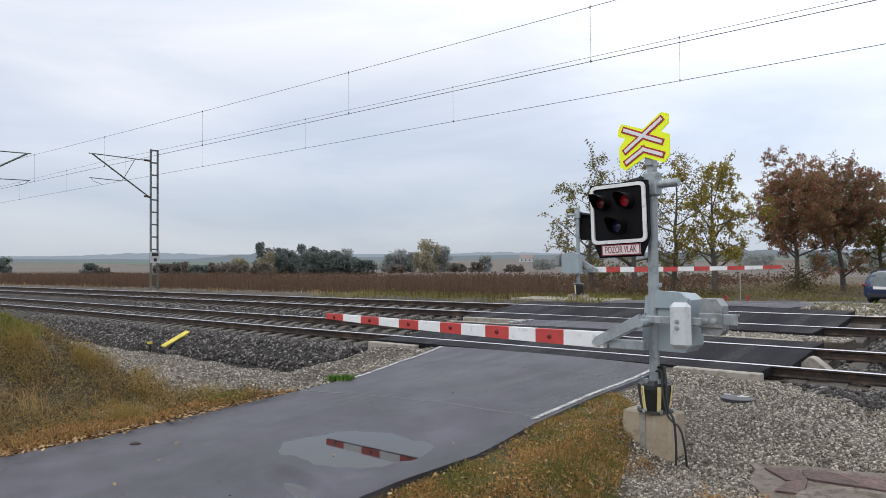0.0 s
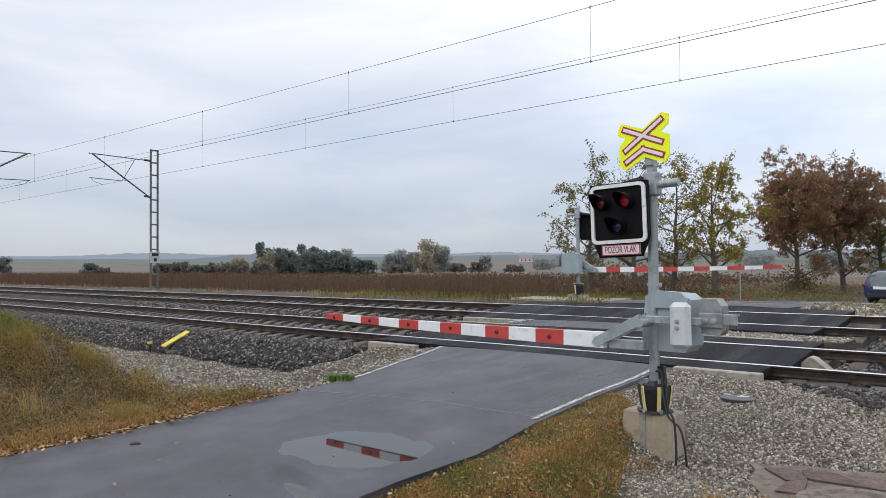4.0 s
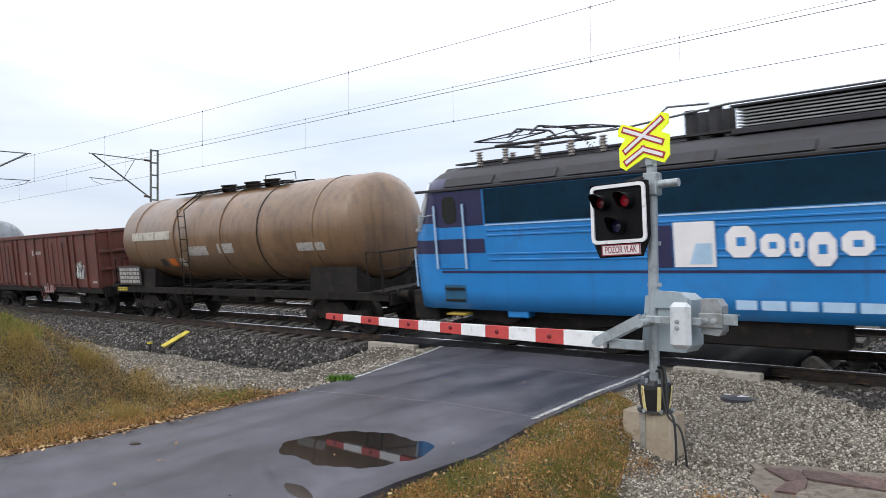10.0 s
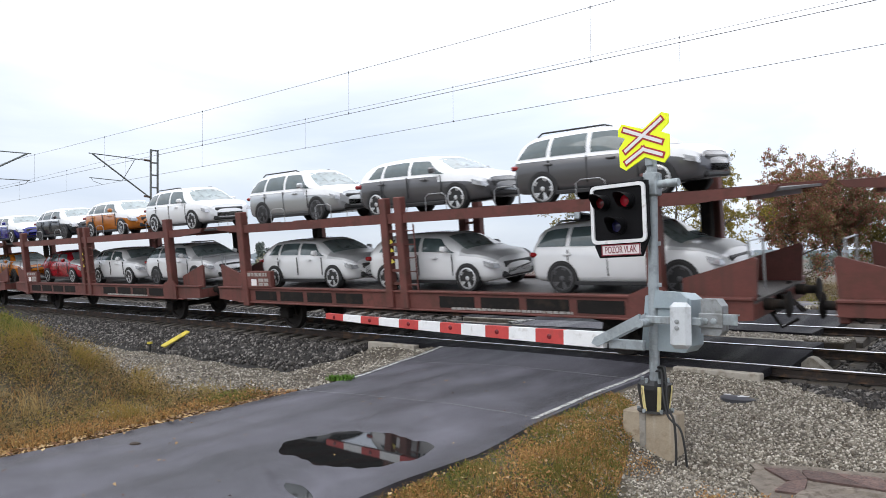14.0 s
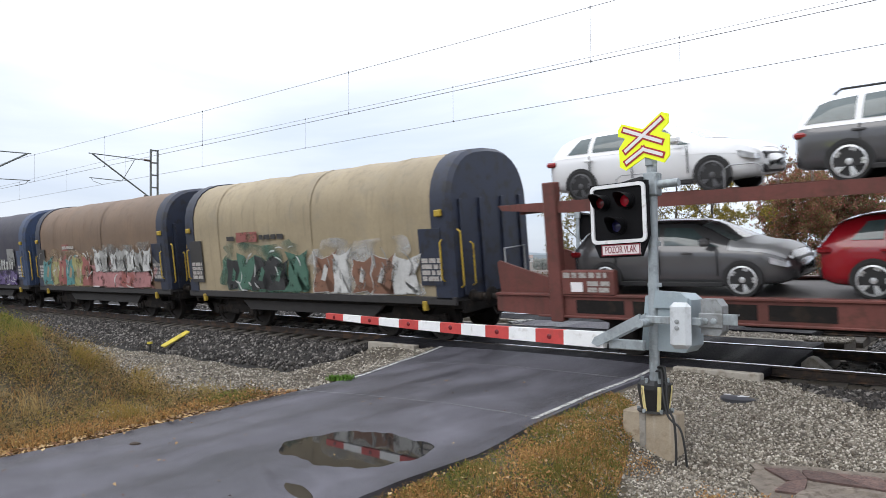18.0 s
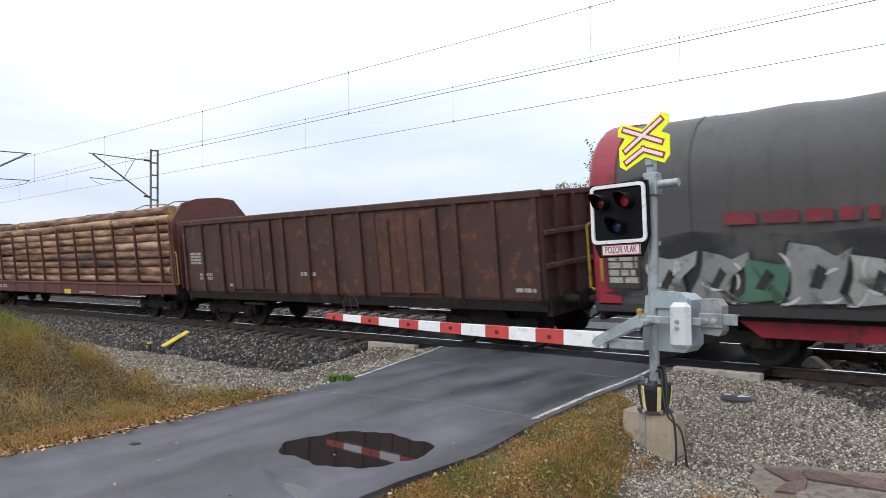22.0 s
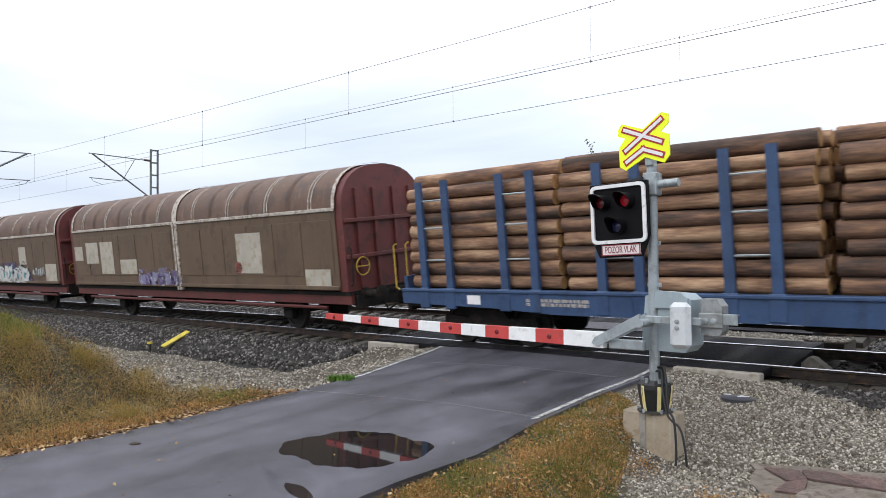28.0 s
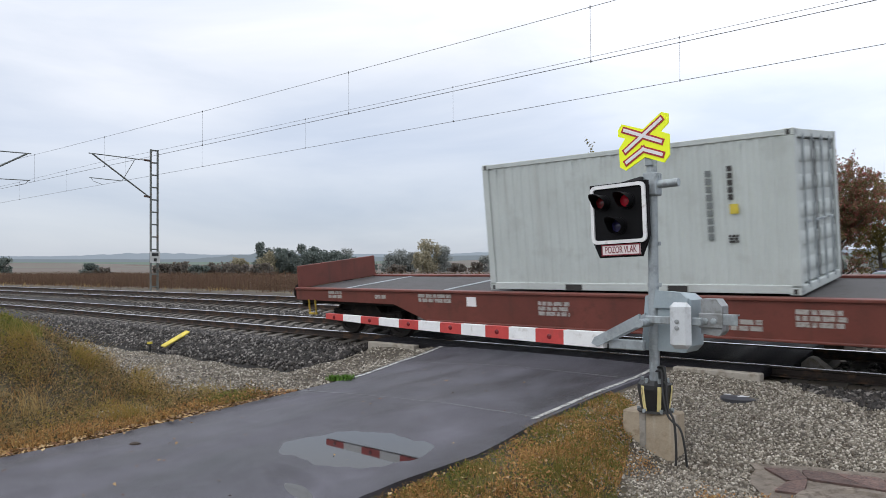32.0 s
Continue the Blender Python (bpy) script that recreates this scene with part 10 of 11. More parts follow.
foliage("green_weeds", x, y, land, (0.10, 0.36), 0.02, WEED_GREEN, "taller green weeds on the crest of the mound", "weeds", 63)
# ochre tussocks over the dark flank
x, y, d = scatter(14000, (-16, -10.0), (1.5, 7.2), flank, 64, 26, 0.14)
foliage("ochre_weeds", x, y, land, (0.06, 0.40), 0.016, WEED_OCHRE, "ochre tussocks of dying grass on the mound", "grass", 64)
x, y, d = scatter(7000, (-16, -10.0), (1.5, 7.2), flank, 65, 26, 0.12)
blades("ochre_grass", x, y, land, (0.18, 0.46), 0.009, WEED_OCHRE, "arching ochre blades on the mound", "grass", 65, 1.0, d)
# the verge on the barrier's side of the road
x, y, d = scatter(46000, (-5.6, -1.5), (3.2, 9.9), right_verge, 21, 230, 0.13)
foliage("verge_weeds", x, y, land, (0.02, 0.10), 0.014, WEED_ORANGE, "low rusty weeds on the verge", "weeds", 9)
x, y, d = scatter(40000, (-5.6, -1.5), (3.2, 9.9), right_verge, 22, 260, 0.16)
foliage("verge_weeds", x, y, land, (0.02, 0.11), 0.014, WEED_GREEN, "low green weeds on the verge", "weeds", 10)
x, y, d = scatter(34000, (-5.6, -1.5), (3.2, 9.9), right_verge, 23, 240, 0.10)
blades("verge_grass", x, y, land, (0.04, 0.14), 0.008, GRASS_DRY, "short brown grass on the verge", "grass", 11, 0.9, d)
x, y, d = scatter(26000, (-5.6, -1.5), (3.2, 9.9), right_verge, 24, 150, 0.11)
blades("verge_grass", x, y, land, (0.04, 0.13), 0.009, GRASS_GREEN, "short green grass on the verge", "grass", 12, 0.9, d)
x, y, d = scatter(3500, (-4.9, -2.2), (6.0, 8.4), lambda x, y: x > road_right(y) + 0.4, 25, 14, 0.10)
foliage("verge_weeds", x, y, land, (0.03, 0.16), 0.014, WEED_ORANGE, "rusty weed tufts in the gravel", "weeds", 13)
x, y, d = scatter(420, (-9.75, -9.45), (8.1, 8.55), lambda x, y: (x > -9.9), 17, 3, 0.07)
blades("grass_tuft", x, y, lambda x, y: road_z(y) - 0.0 + 0 * x, (0.04, 0.11), 0.02, island("fresh_green_tuft", [(0.10, 0.22, 0.03), (0.15, 0.28, 0.05), (0.07, 0.15, 0.02)]), "bright green tuft at the road edge", "grass", 7, 0.8, d)


# the brown weeds of the field edge
def field_near(x, y):
    return x < road_left(y) - 4.0


x, y, d = scatter(85000, (-110, -13), (21.6, 34), field_near, 18, 1500, 0.5)
foliage("weeds", x, y, land, (0.35, 1.15), 0.042, FIELD_WEED, "soft brown weeds along the field edge", "weeds", 14)
x, y, d = scatter(16000, (-110, -13), (21.6, 34), field_near, 19, 1200, 0.5)
blades("weeds", x, y, land, (0.5, 1.25), 0.022, FIELD_WEED, "thin brown stalks along the field edge", "weeds", 15, 0.25, d)
x, y, d = scatter(40000, (-17, 10), (29, 58), lambda x, y: (x < road_left(y) - 0.6) | (x > road_right(y) + 0.6), 71, 500, 0.8)
foliage("meadow_grass", x, y, land, (0.08, 0.45), 0.05, MEADOW, "low tan and olive meadow behind the road", "grass", 71)
x, y, d = scatter(60000, (-170, 14), (32, 75), lambda x, y: (x < road_left(y) - 6) & (x < -17), 20, 1400, 1.0)
foliage("weeds", x, y, land, (0.3, 1.05), 0.12, FIELD_WEED, "soft brown weeds in the field", "weeds", 16)
x, y, d = scatter(18000, (-26, 2), (20.4, 36), lambda x, y: (x > -40) & ((x < road_left(y) - 0.3) | (x > road_right(y) + 0.3)), 26, 600, 0.35)
blades("roadside_grass", x, y, land, (0.06, 0.26), 0.025, GRASS_GREEN, "green grass beyond the tracks", "grass", 17, 0.5, d)
x, y, d = scatter(14000, (-26, 4), (20.4, 36), lambda x, y: ((x < road_left(y) - 0.3) | (x > road_right(y) + 0.3)), 27, 500, 0.4)
foliage("roadside_weeds", x, y, land, (0.05, 0.30), 0.04, WEED_GREEN, "low green weeds beyond the tracks", "weeds", 18)
x, y, d = scatter(700, (-70, -14), (20.9, 22.5), lambda x, y: x < -15.5, 28, 24, 0.45)
blades("roadside_grass", x, y, land, (0.08, 0.36), 0.02, GRASS_STRAW, "pale dry grass along the far ballast", "grass", 19, 0.5, d)


def litter(name, count, xr, yr, keep, zf, size, seed, label):
    rng = np.random.default_rng(seed)
    x, y = rng.uniform(*xr, count), rng.uniform(*yr, count)
    ok = keep(x, y, rng)
    x, y = x[ok], y[ok]
    n = len(x)
    s = rng.uniform(size * 0.5, size * 1.2, n)
    a = rng.uniform(0, 2 * np.pi, n)
    u = np.stack([np.cos(a), np.sin(a), rng.normal(0, 0.25, n)], -1) * s[:, None]
    w = np.stack([-np.sin(a), np.cos(a), rng.normal(0, 0.25, n)], -1) * s[:, None] * 0.6
    c = np.stack([x, y, zf(x, y) + 0.012 + rng.uniform(0, 0.02, n)], -1)
    curl = np.zeros((n, 3))
    curl[:, 2] = s * rng.uniform(0.1, 0.5, n)
    v = np.stack([c - u, c - 0.2 * u + w + curl, c + u, c - 0.2 * u - w + curl], 1).reshape(-1, 3)
    f = (np.array([(0, 2, 1), (0, 3, 2)])[None] + 4 * np.arange(n)[:, None, None]).reshape(-1, 3)
    return tagged(new(name, fast_mesh(name, v, f, LEAF_LITTER)), label, "fallen leaves", kind="stuff")


def road_top(x, y):
    k = (x - road_left(y)) / (road_right(y) - road_left(y))
    return np.where((k > 0) & (k < 1), road_z(y) - 0.005 + 0.03 * (1 - (2 * k - 1) ** 2), np.maximum(land(x, y), road_z(y) - 0.12))


litter("fallen_leaves", 16000, (-10.4, -8.8), (1.0, 7.2), lambda x, y, r: np.abs(x - road_left(y) + 0.14) < np.abs(r.normal(0, 0.17, len(x))), lambda x, y: road_top(x, y) + 0.02, 0.034, 31, "yellow and brown fallen leaves along the road edge")
litter("fallen_leaves", 60, (-9, -5), (2.5, 10.5), lambda x, y, r: (x > road_left(y)) & (x < road_right(y)), road_top, 0.024, 32, "scattered fallen leaves on the asphalt")
litter("fallen_leaves", 500, (-5.6, -3.4), (4.0, 9.0), lambda x, y, r: (x > road_right(y) + 0.02) & right_verge(x, y), lambda x, y: land(x, y) + 0.04, 0.03, 33, "brown fallen leaves on the verge")


# ---- trees ----
def bark(name, c):
    return make(name, c, 0.9, 0, 0.3, 3, 25, 0.3)


TRUNK = bark("tree_bark", (0.105, 0.092, 0.080))


def tree(px, py, pz, height, spread, leaves, count, leaf_size, seed, label, bole=0.28, limbs=9, twigs=6, crown_low=0.28, hollow=0.35, category="tree", group="trees by the road", full=0):
    """Tapered trunk, forking limbs, and a crown of many small leaves round the twig ends."""
    rng = random.Random(seed)
    t = thing("tree", label, category, group, at=pose(px, py, pz))
    trunk, branch = Shape(), Shape()
    tips = []
    p, r, steps = Vector((0, 0, -0.2)), 0.035 * height ** 0.8, 7
    axis = []
    for k in range(steps):
        q = p + Vector((rng.uniform(-0.05, 0.05) * height * 0.3, rng.uniform(-0.05, 0.05) * height * 0.3, (height * 0.86) / steps))
        r2 = r * (0.86 if k < 4 else 0.7)
        trunk.cyl(p, q, r, r2, 9, False)
        axis.append((p.copy(), q.copy(), r))
        p, r = q, r2
    for k in range(limbs):
        f = crown_low + (0.98 - crown_low) * (k + rng.random() * 0.6) / limbs
        i = min(steps - 1, int(f * steps))
        a, b, rr = axis[i]
        start = a.lerp(b, rng.random())
        ang = k * 2.4 + rng.uniform(-0.5, 0.5)
        reach = spread * math.sqrt(max(0.08, 1 - ((f - 0.55) / 0.55) ** 2)) * rng.uniform(0.7, 1.1)
        rise = height * rng.uniform(0.10, 0.26) * (0.6 + 0.6 * f)
        mid = start + Vector((math.cos(ang) * reach * 0.55, math.sin(ang) * reach * 0.55, rise * 0.55))
        end = start + Vector((math.cos(ang) * reach, math.sin(ang) * reach, rise))
        branch.cyl(start, mid, rr * 0.45, rr * 0.28, 6, False).cyl(mid, end, rr * 0.28, rr * 0.08, 5, False)
        for j in range(twigs):
            rr = max(rr, 0.07)
            g = rng.uniform(0.35, 1.0)
            s0 = start.lerp(mid, g * 2) if g < 0.5 else mid.lerp(end, g * 2 - 1)
            v = Vector((rng.gauss(0, 1), rng.gauss(0, 1), rng.gauss(0.35, 0.8))).normalized() * spread * rng.uniform(0.22, 0.5)
            e = s0 + v
            branch.cyl(s0, e, rr * 0.10, rr * 0.03, 4, False)
            tips.append((s0, e))
            for m_ in range(2):
                v2 = Vector((rng.gauss(0, 1), rng.gauss(0, 1), rng.gauss(0.2, 0.8))).normalized() * spread * rng.uniform(0.10, 0.24)
                s1 = s0.lerp(e, rng.uniform(0.4, 1.0))
                branch.cyl(s1, s1 + v2, rr * 0.045, rr * 0.02, 3, False)
                tips.append((s1, s1 + v2))
    for k in range(full):
        v = Vector((rng.gauss(0, 1), rng.gauss(0, 1), rng.gauss(0, 1))).normalized() * rng.uniform(0.45, 1.0)
        c = Vector((v.x * spread * 1.02, v.y * spread * 1.02, height * (0.71 + 0.36 * v.z)))
        tips.append((c, c + Vector((rng.gauss(0, 0.3), rng.gauss(0, 0.3), rng.gauss(0, 0.3)))))
    part("trunk", trunk, TRUNK, t, "dark tapered trunk")
    part("bough", branch, TRUNK, t, "forking limbs and twigs")
    nrng = np.random.default_rng(seed)
    pick = nrng.integers(0, len(tips), count)
    A, B = np.array([tuple(a) for a, _ in tips])[pick], np.array([tuple(b) for _, b in tips])[pick]
    c = A + (B - A) * nrng.uniform(0.3, 1.15, (count, 1)) + nrng.normal(0, leaf_size * 1.1, (count, 3))
    u = nrng.normal(size=(count, 3))
    u /= np.linalg.norm(u, axis=1, keepdims=True)
    w = np.cross(u, nrng.normal(size=(count, 3)))
    w /= np.linalg.norm(w, axis=1, keepdims=True)
    s = leaf_size * nrng.uniform(0.6, 1.3, (count, 1))
    v = np.stack([c - u * s, c + w * s * 0.55, c + u * s, c - w * s * 0.55], 1).reshape(-1, 3)
    f = np.arange(count * 4).reshape(-1, 4)
    ob = new("crown", fast_mesh("crown", v, f, leaves))
    ob.parent = t
    tagged(ob, "crown of small autumn leaves")
    return t


def at_depth(px, depth):
    """Ground place in the direction of a column of the view, at a distance along it."""
    a = (px - 784) / 1300.65
    return (-0.6615 * depth + 0.74979 * a * depth, 0.7499 * depth + 0.66163 * a * depth)


OLIVE = island("olive_leaves", [(0.16, 0.14, 0.045), (0.24, 0.195, 0.06), (0.11, 0.10, 0.04), (0.30, 0.24, 0.07)], 0.7, two=True)
YELLOWING = island("yellowing_leaves", [(0.30, 0.24, 0.045), (0.40, 0.29, 0.055), (0.20, 0.19, 0.045), (0.17, 0.14, 0.045)], 0.7, two=True)
RUSSET = island("russet_leaves", [(0.30, 0.17, 0.11), (0.42, 0.15, 0.12), (0.15, 0.15, 0.07), (0.46, 0.14, 0.13), (0.19, 0.20, 0.08), (0.32, 0.25, 0.10), (0.13, 0.12, 0.065)], 0.7, two=True)
CRIMSON = island("crimson_leaves", [(0.28, 0.13, 0.10), (0.46, 0.13, 0.125), (0.17, 0.13, 0.08), (0.23, 0.19, 0.09), (0.16, 0.165, 0.07), (0.12, 0.11, 0.06)], 0.7, two=True)
for px, depth, h, sp, mat, cnt, size, seed, label, kw in (
        (1124, 36, 6.6, 2.4, OLIVE, 5000, 0.06, 3, "half-bare tree with olive autumn leaves", dict(limbs=15, twigs=10, crown_low=0.14)),
        (1050, 37, 6.2, 2.2, OLIVE, 6500, 0.06, 4, "sparse forked tree with olive leaves", dict(limbs=14, twigs=10, crown_low=0.10)),
        (1190, 38, 6.9, 2.2, OLIVE, 3600, 0.055, 5, "nearly bare tree with thin grey twigs", dict(limbs=15, twigs=12, crown_low=0.16)),
        (1262, 35, 6.5, 2.3, YELLOWING, 11000, 0.06, 6, "thin tree with yellowing leaves", dict(limbs=15, twigs=10, crown_low=0.16)),
        (1412, 37, 6.3, 1.8, RUSSET, 38000, 0.056, 7, "dense russet-leaved tree by the road", dict(limbs=18, twigs=10, crown_low=0.26, full=750)),
        (1492, 38, 6.4, 1.8, CRIMSON, 38000, 0.056, 8, "dense dark crimson tree by the road", dict(limbs=18, twigs=10, crown_low=0.28, full=750)),
        (1562, 40, 5.7, 1.9, OLIVE, 16000, 0.06, 9, "leafy tree at the bend of the road", dict(limbs=15, twigs=9, crown_low=0.2, full=150)),
        (1650, 37, 6.6, 2.2, RUSSET, 6000, 0.08, 10, "russet tree further along the road", dict(limbs=12, twigs=8, crown_low=0.2))):
    x, y = at_depth(px, depth)
    tree(x, y, float(land(x, y)), h, sp, mat, cnt, size, seed, label, **kw)
# undergrowth at the feet of the dense trees
BUSH_LEAVES = island("dark_bush_leaves", [(0.075, 0.072, 0.03), (0.10, 0.085, 0.04), (0.085, 0.06, 0.035), (0.13, 0.12, 0.045)])
for px, depth, r, hh in ((1414, 36, 0.45, 1.7), (1245, 34, 0.5, 0.35), (1120, 35, 0.6, 0.5)):
    x0, y0 = at_depth(px, depth)
    rg = np.random.default_rng(px)
    x, y = x0 + rg.normal(0, r, 2600), y0 + rg.normal(0, r, 2600)
    foliage("bush", x, y, land, (0.2, hh), 0.05, BUSH_LEAVES, "dark undergrowth at a tree's foot", "bush", px)

# trees and thickets out in the fields; haze is painted in as paler leaf colours
FAR_GREEN = island("hazed_dark_foliage", [(0.135, 0.165, 0.155), (0.165, 0.195, 0.17), (0.115, 0.14, 0.135), (0.19, 0.21, 0.175)], 0.9, two=True)
FAR_OCHRE = island("hazed_ochre_foliage", [(0.33, 0.30, 0.21), (0.38, 0.34, 0.235), (0.28, 0.27, 0.205)], 0.9, two=True)
FAR_GREY = island("hazed_grey_foliage", [(0.28, 0.30, 0.29), (0.32, 0.335, 0.31), (0.25, 0.27, 0.265)], 0.9, two=True)
FAR_SCRUB = island("hazed_brown_scrub", [(0.17, 0.145, 0.125), (0.145, 0.13, 0.12), (0.20, 0.17, 0.13), (0.13, 0.125, 0.115)], 0.9, two=True)
FAR_BARK = make("distant_bark", (0.13, 0.125, 0.12), 0.9, 0, 0.2, 1, 5, 0.0)


def far_tree(px, depth, height, spread, leaves, count, seed, squeeze=1.0):
    """A tree seen across the fields: trunk, a few limbs and a full crown of leaf clumps."""
    rng = np.random.default_rng(seed)
    x, y = at_depth(px, depth)
    t = thing("tree", "tree far out in the fields, haze painted into its colours", "tree", "distant trees", at=pose(x, y, float(land(x, y)) - 0.3))
    limb = Shape().cyl((0, 0, -0.3), (0, 0, height * 0.7), 0.03 * height, 0.008 * height, 7)
    clumps = max(14, int(11 * spread))
    cz = height * (0.10 + 0.80 * rng.random(clumps))
    wide = spread * np.sqrt(np.clip(1 - ((cz / height - 0.45) / 0.60) ** 2, 0.05, 1)) * 0.82
    ang = rng.uniform(0, 2 * np.pi, clumps)
    rad = wide * np.sqrt(rng.random(clumps))
    C = np.stack([rad * np.cos(ang), rad * np.sin(ang), cz], -1)
    for c in C[:10]:
        limb.cyl((0, 0, float(c[2]) * 0.55), tuple(c), 0.012 * height, 0.004 * height, 4, False)
    part("trunk", limb, FAR_BARK, t)
    pick = rng.integers(0, clumps, count)
    dirs = rng.normal(size=(count, 3))
    dirs /= np.linalg.norm(dirs, axis=1, keepdims=True)
    c = C[pick] + dirs * (0.16 * height * squeeze + 0.10 * spread) * rng.uniform(0.35, 1.0, (count, 1)) * rng.uniform(0.6, 1.2, clumps)[pick][:, None]
    c[:, 2] = np.clip(c[:, 2], 0.1, height * 1.02)
    count = len(c)
    u = rng.normal(size=(count, 3))
    u /= np.linalg.norm(u, axis=1, keepdims=True)
    w = np.cross(u, rng.normal(size=(count, 3)))
    w /= np.linalg.norm(w, axis=1, keepdims=True)
    k = 0.26 * rng.uniform(0.5, 1.3, (count, 1))
    v = np.stack([c - u * k, c + w * k * 0.6, c + u * k, c - w * k * 0.6], 1).reshape(-1, 3)
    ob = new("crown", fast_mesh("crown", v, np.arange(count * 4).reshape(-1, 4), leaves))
    ob.parent = t
    return t


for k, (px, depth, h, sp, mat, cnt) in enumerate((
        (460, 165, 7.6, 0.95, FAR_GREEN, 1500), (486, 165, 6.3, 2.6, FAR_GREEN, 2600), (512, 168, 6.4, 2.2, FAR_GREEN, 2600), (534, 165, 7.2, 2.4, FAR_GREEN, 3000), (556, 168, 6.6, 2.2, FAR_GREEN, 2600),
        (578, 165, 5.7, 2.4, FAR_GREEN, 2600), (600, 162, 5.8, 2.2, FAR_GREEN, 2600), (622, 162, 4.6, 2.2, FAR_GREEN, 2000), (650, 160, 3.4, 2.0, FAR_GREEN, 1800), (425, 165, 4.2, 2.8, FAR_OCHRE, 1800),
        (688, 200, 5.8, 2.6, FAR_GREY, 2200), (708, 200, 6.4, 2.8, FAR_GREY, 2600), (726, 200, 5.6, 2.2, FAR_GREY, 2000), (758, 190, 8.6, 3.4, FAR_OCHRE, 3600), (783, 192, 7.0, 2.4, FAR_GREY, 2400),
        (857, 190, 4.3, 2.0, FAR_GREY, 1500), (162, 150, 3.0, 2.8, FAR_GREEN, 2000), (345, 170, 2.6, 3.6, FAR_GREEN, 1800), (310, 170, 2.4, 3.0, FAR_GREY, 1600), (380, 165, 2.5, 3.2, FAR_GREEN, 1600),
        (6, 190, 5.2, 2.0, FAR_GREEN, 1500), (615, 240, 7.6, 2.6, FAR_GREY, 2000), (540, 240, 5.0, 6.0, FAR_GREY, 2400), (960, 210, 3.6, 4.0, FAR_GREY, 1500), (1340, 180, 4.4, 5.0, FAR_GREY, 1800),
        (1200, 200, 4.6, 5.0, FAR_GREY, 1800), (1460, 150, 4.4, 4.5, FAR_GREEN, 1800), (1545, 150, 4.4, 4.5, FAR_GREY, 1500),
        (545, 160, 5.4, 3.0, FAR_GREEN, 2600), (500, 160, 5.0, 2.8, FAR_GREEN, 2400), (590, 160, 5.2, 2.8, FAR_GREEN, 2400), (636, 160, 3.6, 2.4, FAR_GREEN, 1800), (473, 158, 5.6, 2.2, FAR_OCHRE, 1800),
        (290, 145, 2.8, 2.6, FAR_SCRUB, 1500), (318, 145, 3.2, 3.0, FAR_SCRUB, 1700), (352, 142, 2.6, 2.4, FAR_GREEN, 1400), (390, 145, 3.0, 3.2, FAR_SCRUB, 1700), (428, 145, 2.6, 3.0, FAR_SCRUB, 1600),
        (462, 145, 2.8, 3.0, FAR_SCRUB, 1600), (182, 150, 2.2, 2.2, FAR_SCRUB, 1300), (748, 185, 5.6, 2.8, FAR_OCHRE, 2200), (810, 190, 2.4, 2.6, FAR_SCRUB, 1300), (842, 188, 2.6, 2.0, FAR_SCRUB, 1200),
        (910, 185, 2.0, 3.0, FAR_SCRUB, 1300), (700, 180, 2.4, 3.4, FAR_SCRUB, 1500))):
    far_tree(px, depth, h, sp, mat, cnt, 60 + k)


def ridge(name, radius, a0, a1, top, rough, colour, seed, label):
    """A far wooded ridge or field slope as a plain band beyond everything that shifts; haze is painted into its glowing
    colour.
    """
    rng = random.Random(seed)
    m = bpy.data.materials.new(name + "_painted_haze")
    n, l = links_of(m)
    b = n["Principled BSDF"]
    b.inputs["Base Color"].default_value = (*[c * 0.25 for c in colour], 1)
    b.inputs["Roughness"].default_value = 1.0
    # the emission imitates light scattered by haze; the slope itself gives off none
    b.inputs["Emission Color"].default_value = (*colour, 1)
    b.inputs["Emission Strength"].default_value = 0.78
    s = Shape()
    n_ = 1500
    v = []
    for i in range(n_ + 1):
        a = radians(a0 + (a1 - a0) * i / n_)
        wood = max(0.0, math.sin(a * 11 + seed) + 0.6 * math.sin(a * 29 + seed * 2))
        z = top * (0.84 + 0.08 * math.sin(a * 7 + seed)) + rough * wood * (0.5 + 0.32 * abs(math.sin(i * 0.21 + seed)) + 0.22 * abs(math.sin(i * 0.47)) + rng.uniform(-0.08, 0.08))
        x, y = radius * math.cos(a), radius * math.sin(a)
        v += [(x, y, -8), (x, y, z), (x * 1.05, y * 1.05, -8)]
    f = [(3 * i, 3 * i + 3, 3 * i + 4, 3 * i + 1) for i in range(n_)]
    s.add(v, f)
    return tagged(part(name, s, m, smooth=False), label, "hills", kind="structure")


ridge("backdrop", 1500, 0, 200, 31, 4.0, (0.31, 0.365, 0.43), 3, "wooded hills on the horizon, paled by painted haze")
ridge("backdrop", 1150, 0, 200, 20.0, 6.0, (0.215, 0.255, 0.29), 5, "line of woods in painted haze")
ridge("backdrop", 900, 0, 200, 10.5, 0.5, (0.205, 0.26, 0.235), 7, "distant green fields paled by painted haze")
ridge("backdrop", 620, 0, 200, 5.0, 0.4, (0.235, 0.195, 0.185), 8, "distant brown fields paled by painted haze")

# ---- small things beyond the tracks and on the verge ----
CAR_PAINT["navy"] = paint("dark_blue_parked_car_paint", (0.020, 0.032, 0.085))
vx, vy = at_depth(1610, 29.5)
van = motor_car("suv", "navy", False, False, False)
tagged(van, "dark blue car parked on the road beyond the tracks", "car", "parked cars")
van.matrix_basis = pose(vx, vy, float(land(vx, vy)) + 0.02, 0, 0, 72)
part("number_plate", Shape().box(-2.20, -2.17, -0.26, 0.26, 0.62, 0.73), SIGN_WHITE, van, "white plate with a plain bar")
kerb_x, kerb_y = at_depth(1545, 25.6)
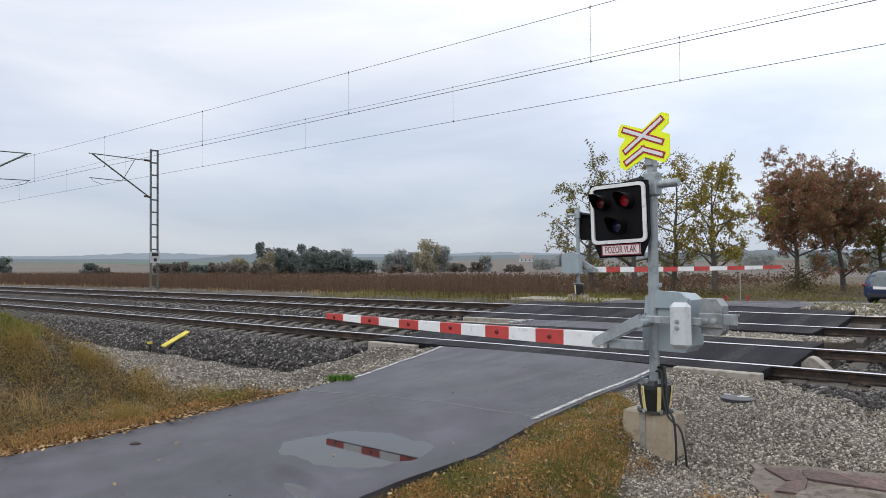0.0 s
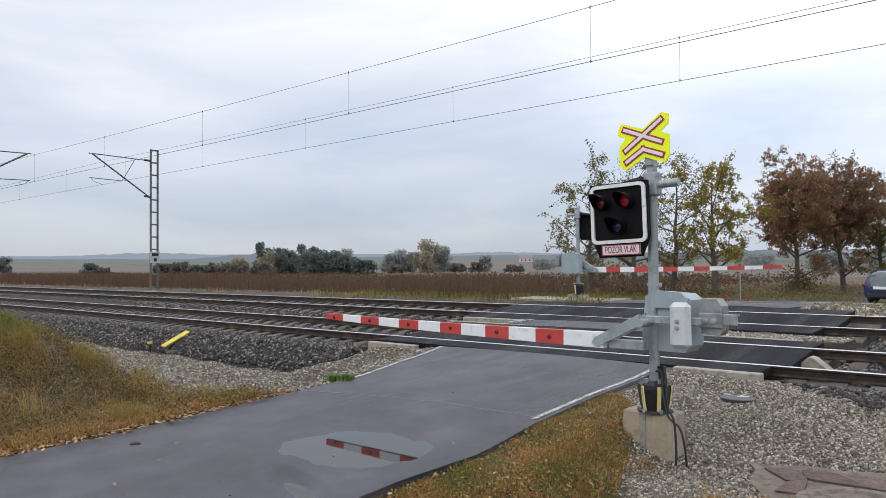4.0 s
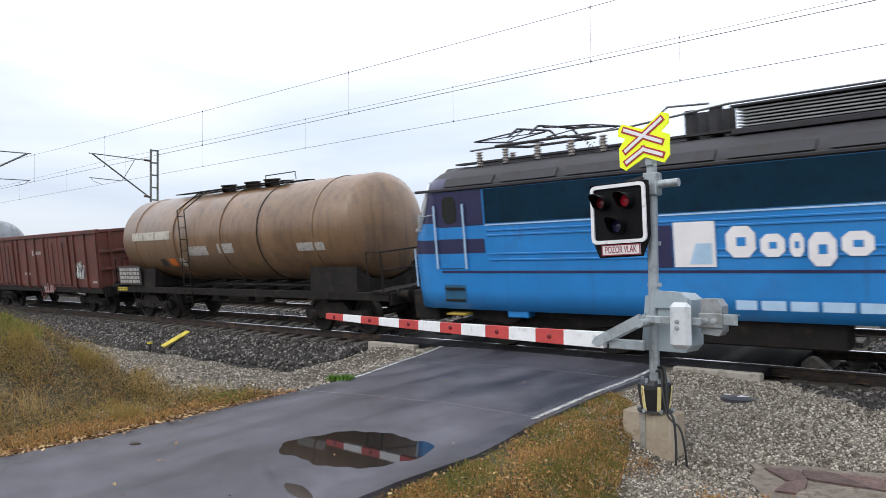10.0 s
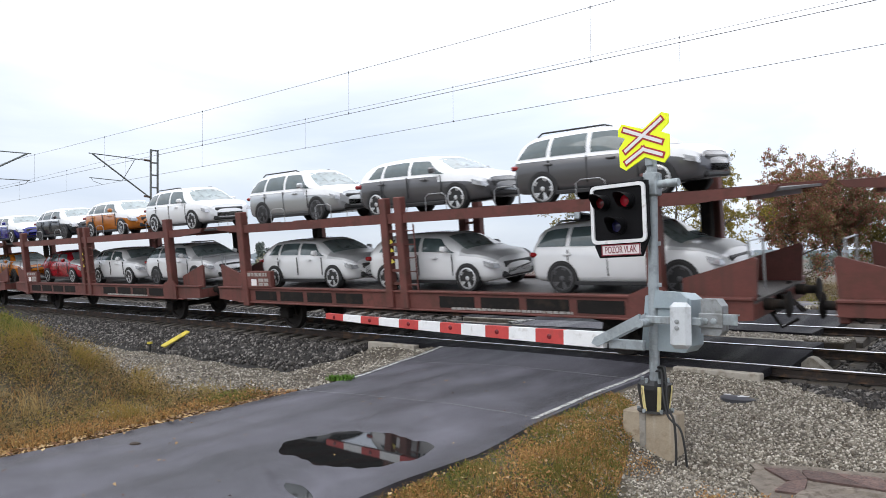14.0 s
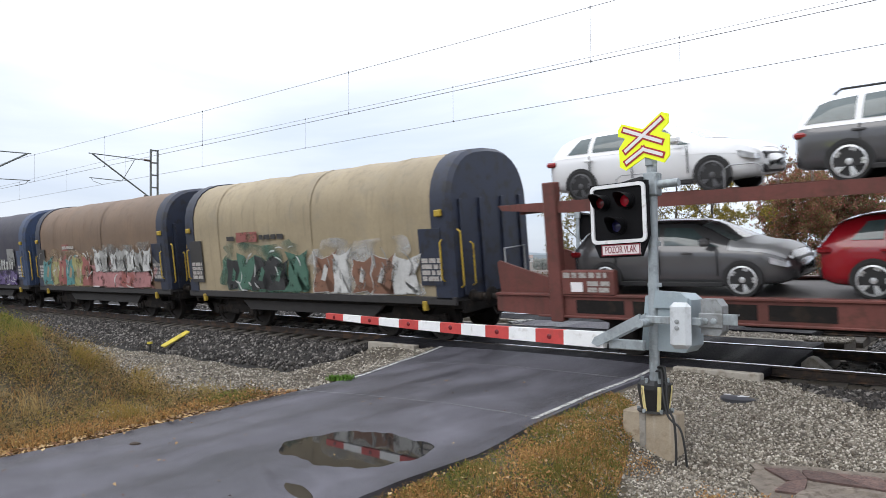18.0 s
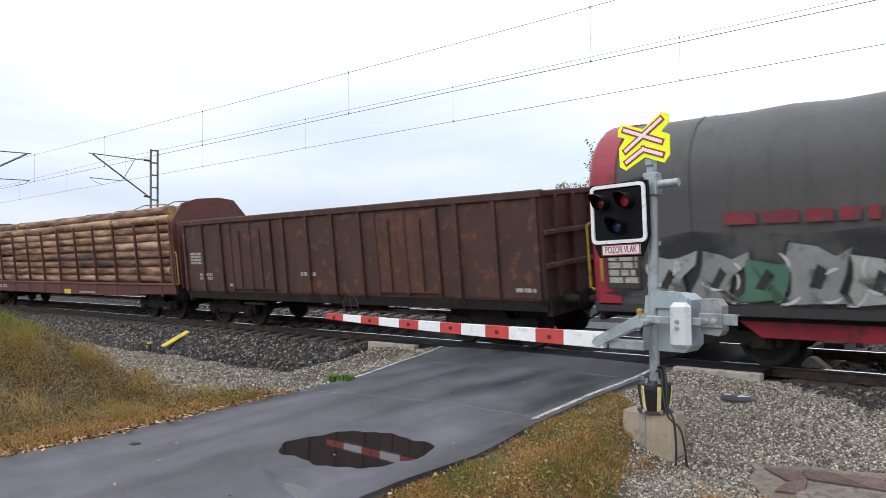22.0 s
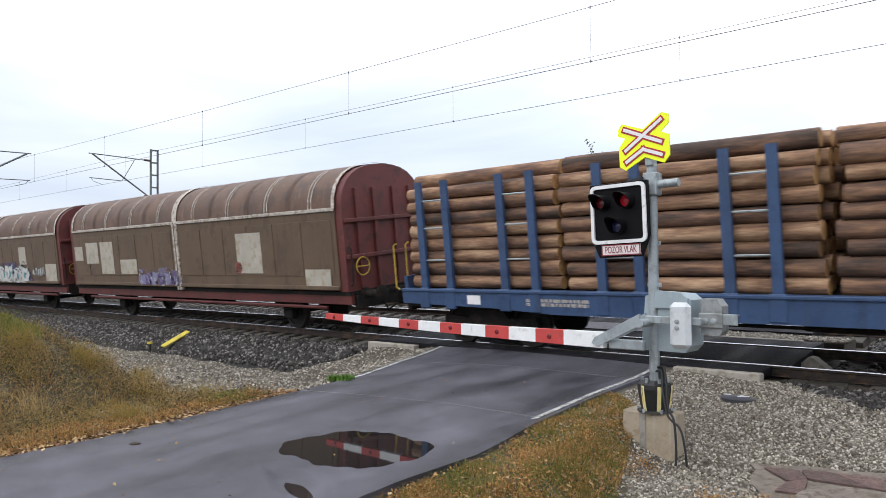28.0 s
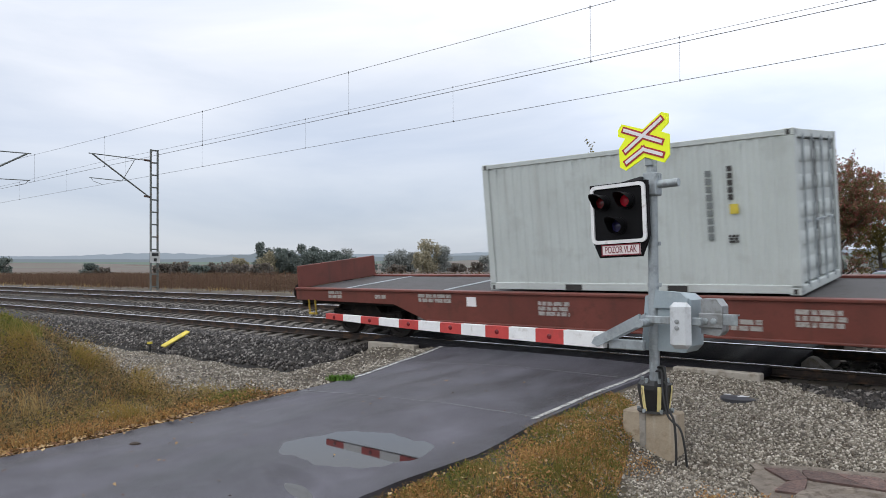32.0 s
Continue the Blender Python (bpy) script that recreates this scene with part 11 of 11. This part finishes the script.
tagged(part("kerb", Shape().box(-2.4, 2.4, -0.15, 0.15, -0.4, 0.16, 0.03), CONCRETE, at=pose(kerb_x, kerb_y, 0.11, 0, 0, 4)), "pale concrete kerb beyond the tracks", "kerb", kind="structure")
stones("gravel", 3500, (-6.5, -1.5), (20.4, 23.5), 0.10, lambda x, y: land(x, y) + 0.05 * np.exp(-((x + 4) ** 2 + (y - 21.8) ** 2)), GRAVEL_STONE, "rough gravel beside the far track", "gravel", lambda x, y, r: x > road_right(y) + 0.2, 51)
for px, depth in ((1283, 30), (1322, 30)):
    x, y = at_depth(px, depth)
    m_ = thing("marker_post", "short red marker post in the grass", "marker post", "red marker posts", at=pose(x, y, float(land(x, y))))
    part("post", Shape().cyl((0, 0, -0.1), (0, 0, 0.26), 0.05, 0.045, 8).cyl((0, 0, 0.26), (0, 0, 0.31), 0.06, 0.03, 8), SIGN_RED, m_)
x, y = at_depth(1309, 27)
sp_ = thing("thin_post", "thin grey metal post in the grass", "post", at=pose(x, y, float(land(x, y))))
part("pole", Shape().cyl((0, 0, -0.2), (0, 0, 1.05), 0.02, n=6), GALV, sp_)
hx, hy = at_depth(931, 560)
house = thing("house", "small white farmhouse far across the fields", "house", at=pose(hx, hy, float(land(hx, hy)) - 1.0, 0, 0, 30))
part("wall", Shape().box(-5, 5, -3.5, 3.5, 0, 3.6), make("pale_house_wall", (0.55, 0.56, 0.56), 0.9), house)
part("roof", Shape().prism([(-3.9, 3.5), (3.9, 3.5), (0, 6.0)], "x", -5.3, 5.3), make("pale_roof_tiles", (0.25, 0.20, 0.18), 0.9), house, smooth=False)
for k in (-3, 0, 3):
    part("window", Shape().box(k - 0.5, k + 0.5, -3.54, -3.5, 1.2, 2.4), BLACK_PLATE, house)

# flagstones and a round pit ring in the gravel
FLAG = make("reddish_flagstone", (0.135, 0.083, 0.070), 0.7, 0, 0.4, 9, 40, 0.7, (0.07, 0.045, 0.04), 0.5, (0.175, 0.118, 0.10), 0.4, alpha_random=0.4)
paving = thing("pavement", "reddish flagstones set in mortar in the gravel", "paving", kind="structure")
zb = lambda x, y: float(land(x, y))


def laid(s, t):
    """Plan place on the paved patch: s along its pale edge, t towards the verge."""
    return -3.0 + 0.99 * s + 0.40 * t, 8.68 + 0.14 * s - 0.917 * t


bed_ = Shape()
for i in range(13):
    for j in range(13):
        x, y = laid(0.24 * i + (0.05 * math.sin(j * 1.7) if i == 0 else 0), 0.22 * j + (0.03 * math.sin(i * 1.9) if j == 0 else 0))
        bed_.v.append((x, y, zb(x, y) + 0.030))
bed_.f = [(i * 13 + j, i * 13 + j + 13, i * 13 + j + 14, i * 13 + j + 1) for i in range(12) for j in range(12)]
part("mortar_bed", bed_, MORTAR, paving, "rough pale mortar")
rs = random.Random(5)
jit = {(i, j): (0.10 + 0.40 * i + rs.uniform(-0.12, 0.12) + (0.17 if j % 2 else 0), 0.14 + 0.32 * j + rs.uniform(-0.08, 0.08) * (j > 0)) for i in range(8) for j in range(7)}
for i in range(7):
    for j in range(6):
        q = [laid(*jit[c]) for c in ((i, j), (i + 1, j), (i + 1, j + 1), (i, j + 1))]
        cx_, cy_ = sum(p[0] for p in q) / 4, sum(p[1] for p in q) / 4
        if math.hypot(cx_ + 1.65, cy_ - 7.72) < 0.80:
            continue
        ring_ = []
        for k in range(4):
            a, b = Vector(q[k]), Vector(q[(k + 1) % 4])
            c_ = Vector((cx_, cy_))
            for f in (0.07, 0.36, 0.68, 0.93):
                p = c_ + (a.lerp(b, f) - c_) * rs.uniform(0.93, 0.995)
                ring_.append((p.x, p.y, zb(p.x, p.y) + 0.050 + rs.uniform(0, 0.008)))
        n_ = len(ring_)
        st_ = Shape().add(ring_ + [(x, y, z - 0.04) for x, y, z in ring_], [tuple(range(n_))] + [(k, (k + 1) % n_, n_ + (k + 1) % n_, n_ + k) for k in range(n_)])
        part("flagstone", st_, FLAG, paving, smooth=False)
pit = thing("pit_ring", "round concrete pit ring with a lid", "manhole cover", at=pose(-1.65, 7.72, zb(-1.65, 7.72) + 0.03))
part("ring", Shape().lathe([(0.42, -0.1), (0.58, -0.1), (0.58, 0.06), (0.55, 0.09), (0.45, 0.09), (0.42, 0.06)], (0, 0, 0), "z", 32), MORTAR, pit)
part("lid", Shape().lathe([(0.41, 0.0), (0.41, 0.055), (0.01, 0.065)], (0, 0, 0), "z", 32), make("worn_lid", (0.13, 0.12, 0.10), 0.6, 0, 0.2, 4, 30, 0.1), pit)
for k in range(5):
    x, y = -11.05 - 0.15 * k, 4.95 + 0.55 * k
    tagged(part("edging_stone", Shape().box(-0.22, 0.22, -0.10, 0.10, -0.2, 0.03, 0.02, pose(x, y, float(land(x, y)) + 0.04, 0, 6, 100 + 7 * k)), CONCRETE), "pale flat edging stone in the grass", "stone", "edging stones")
for x, y, r in ((-8.35, 4.05, 0.07), (-7.35, 4.6, 0.035), (-6.0, 3.3, 0.05)):
    z = float(road_top(x, y))
    tagged(part("dirt_clod", Shape().lathe([(r, -0.01), (r * 0.9, 0.015), (r * 0.4, 0.03), (0.01, 0.032)], (0, 0, 0), "z", 9), make("wet_leaf_clod", (0.035, 0.022, 0.013), 0.6), at=pose(x, y, z, 0, 0, 40) @ Matrix.Diagonal((1, 0.5, 1, 1))), "dark clod of wet leaves on the asphalt", "dirt")
def along(t):
    """How far the train has rolled at t seconds, counted from its place at the clip's end; it slows a little."""
    run = lambda u: 19.1187 * u + 0.02675 * u * u - 0.00115419 * u ** 3
    return run(t) - run(SECONDS)


def motions():
    times = [2.0 * k for k in range(17)]
    for ob, s, local in RIDERS:
        walk(ob, [(t, Matrix.Translation((s + along(t), 0, 0)) @ NEAR_TRACK @ local) for t in times])


motions()
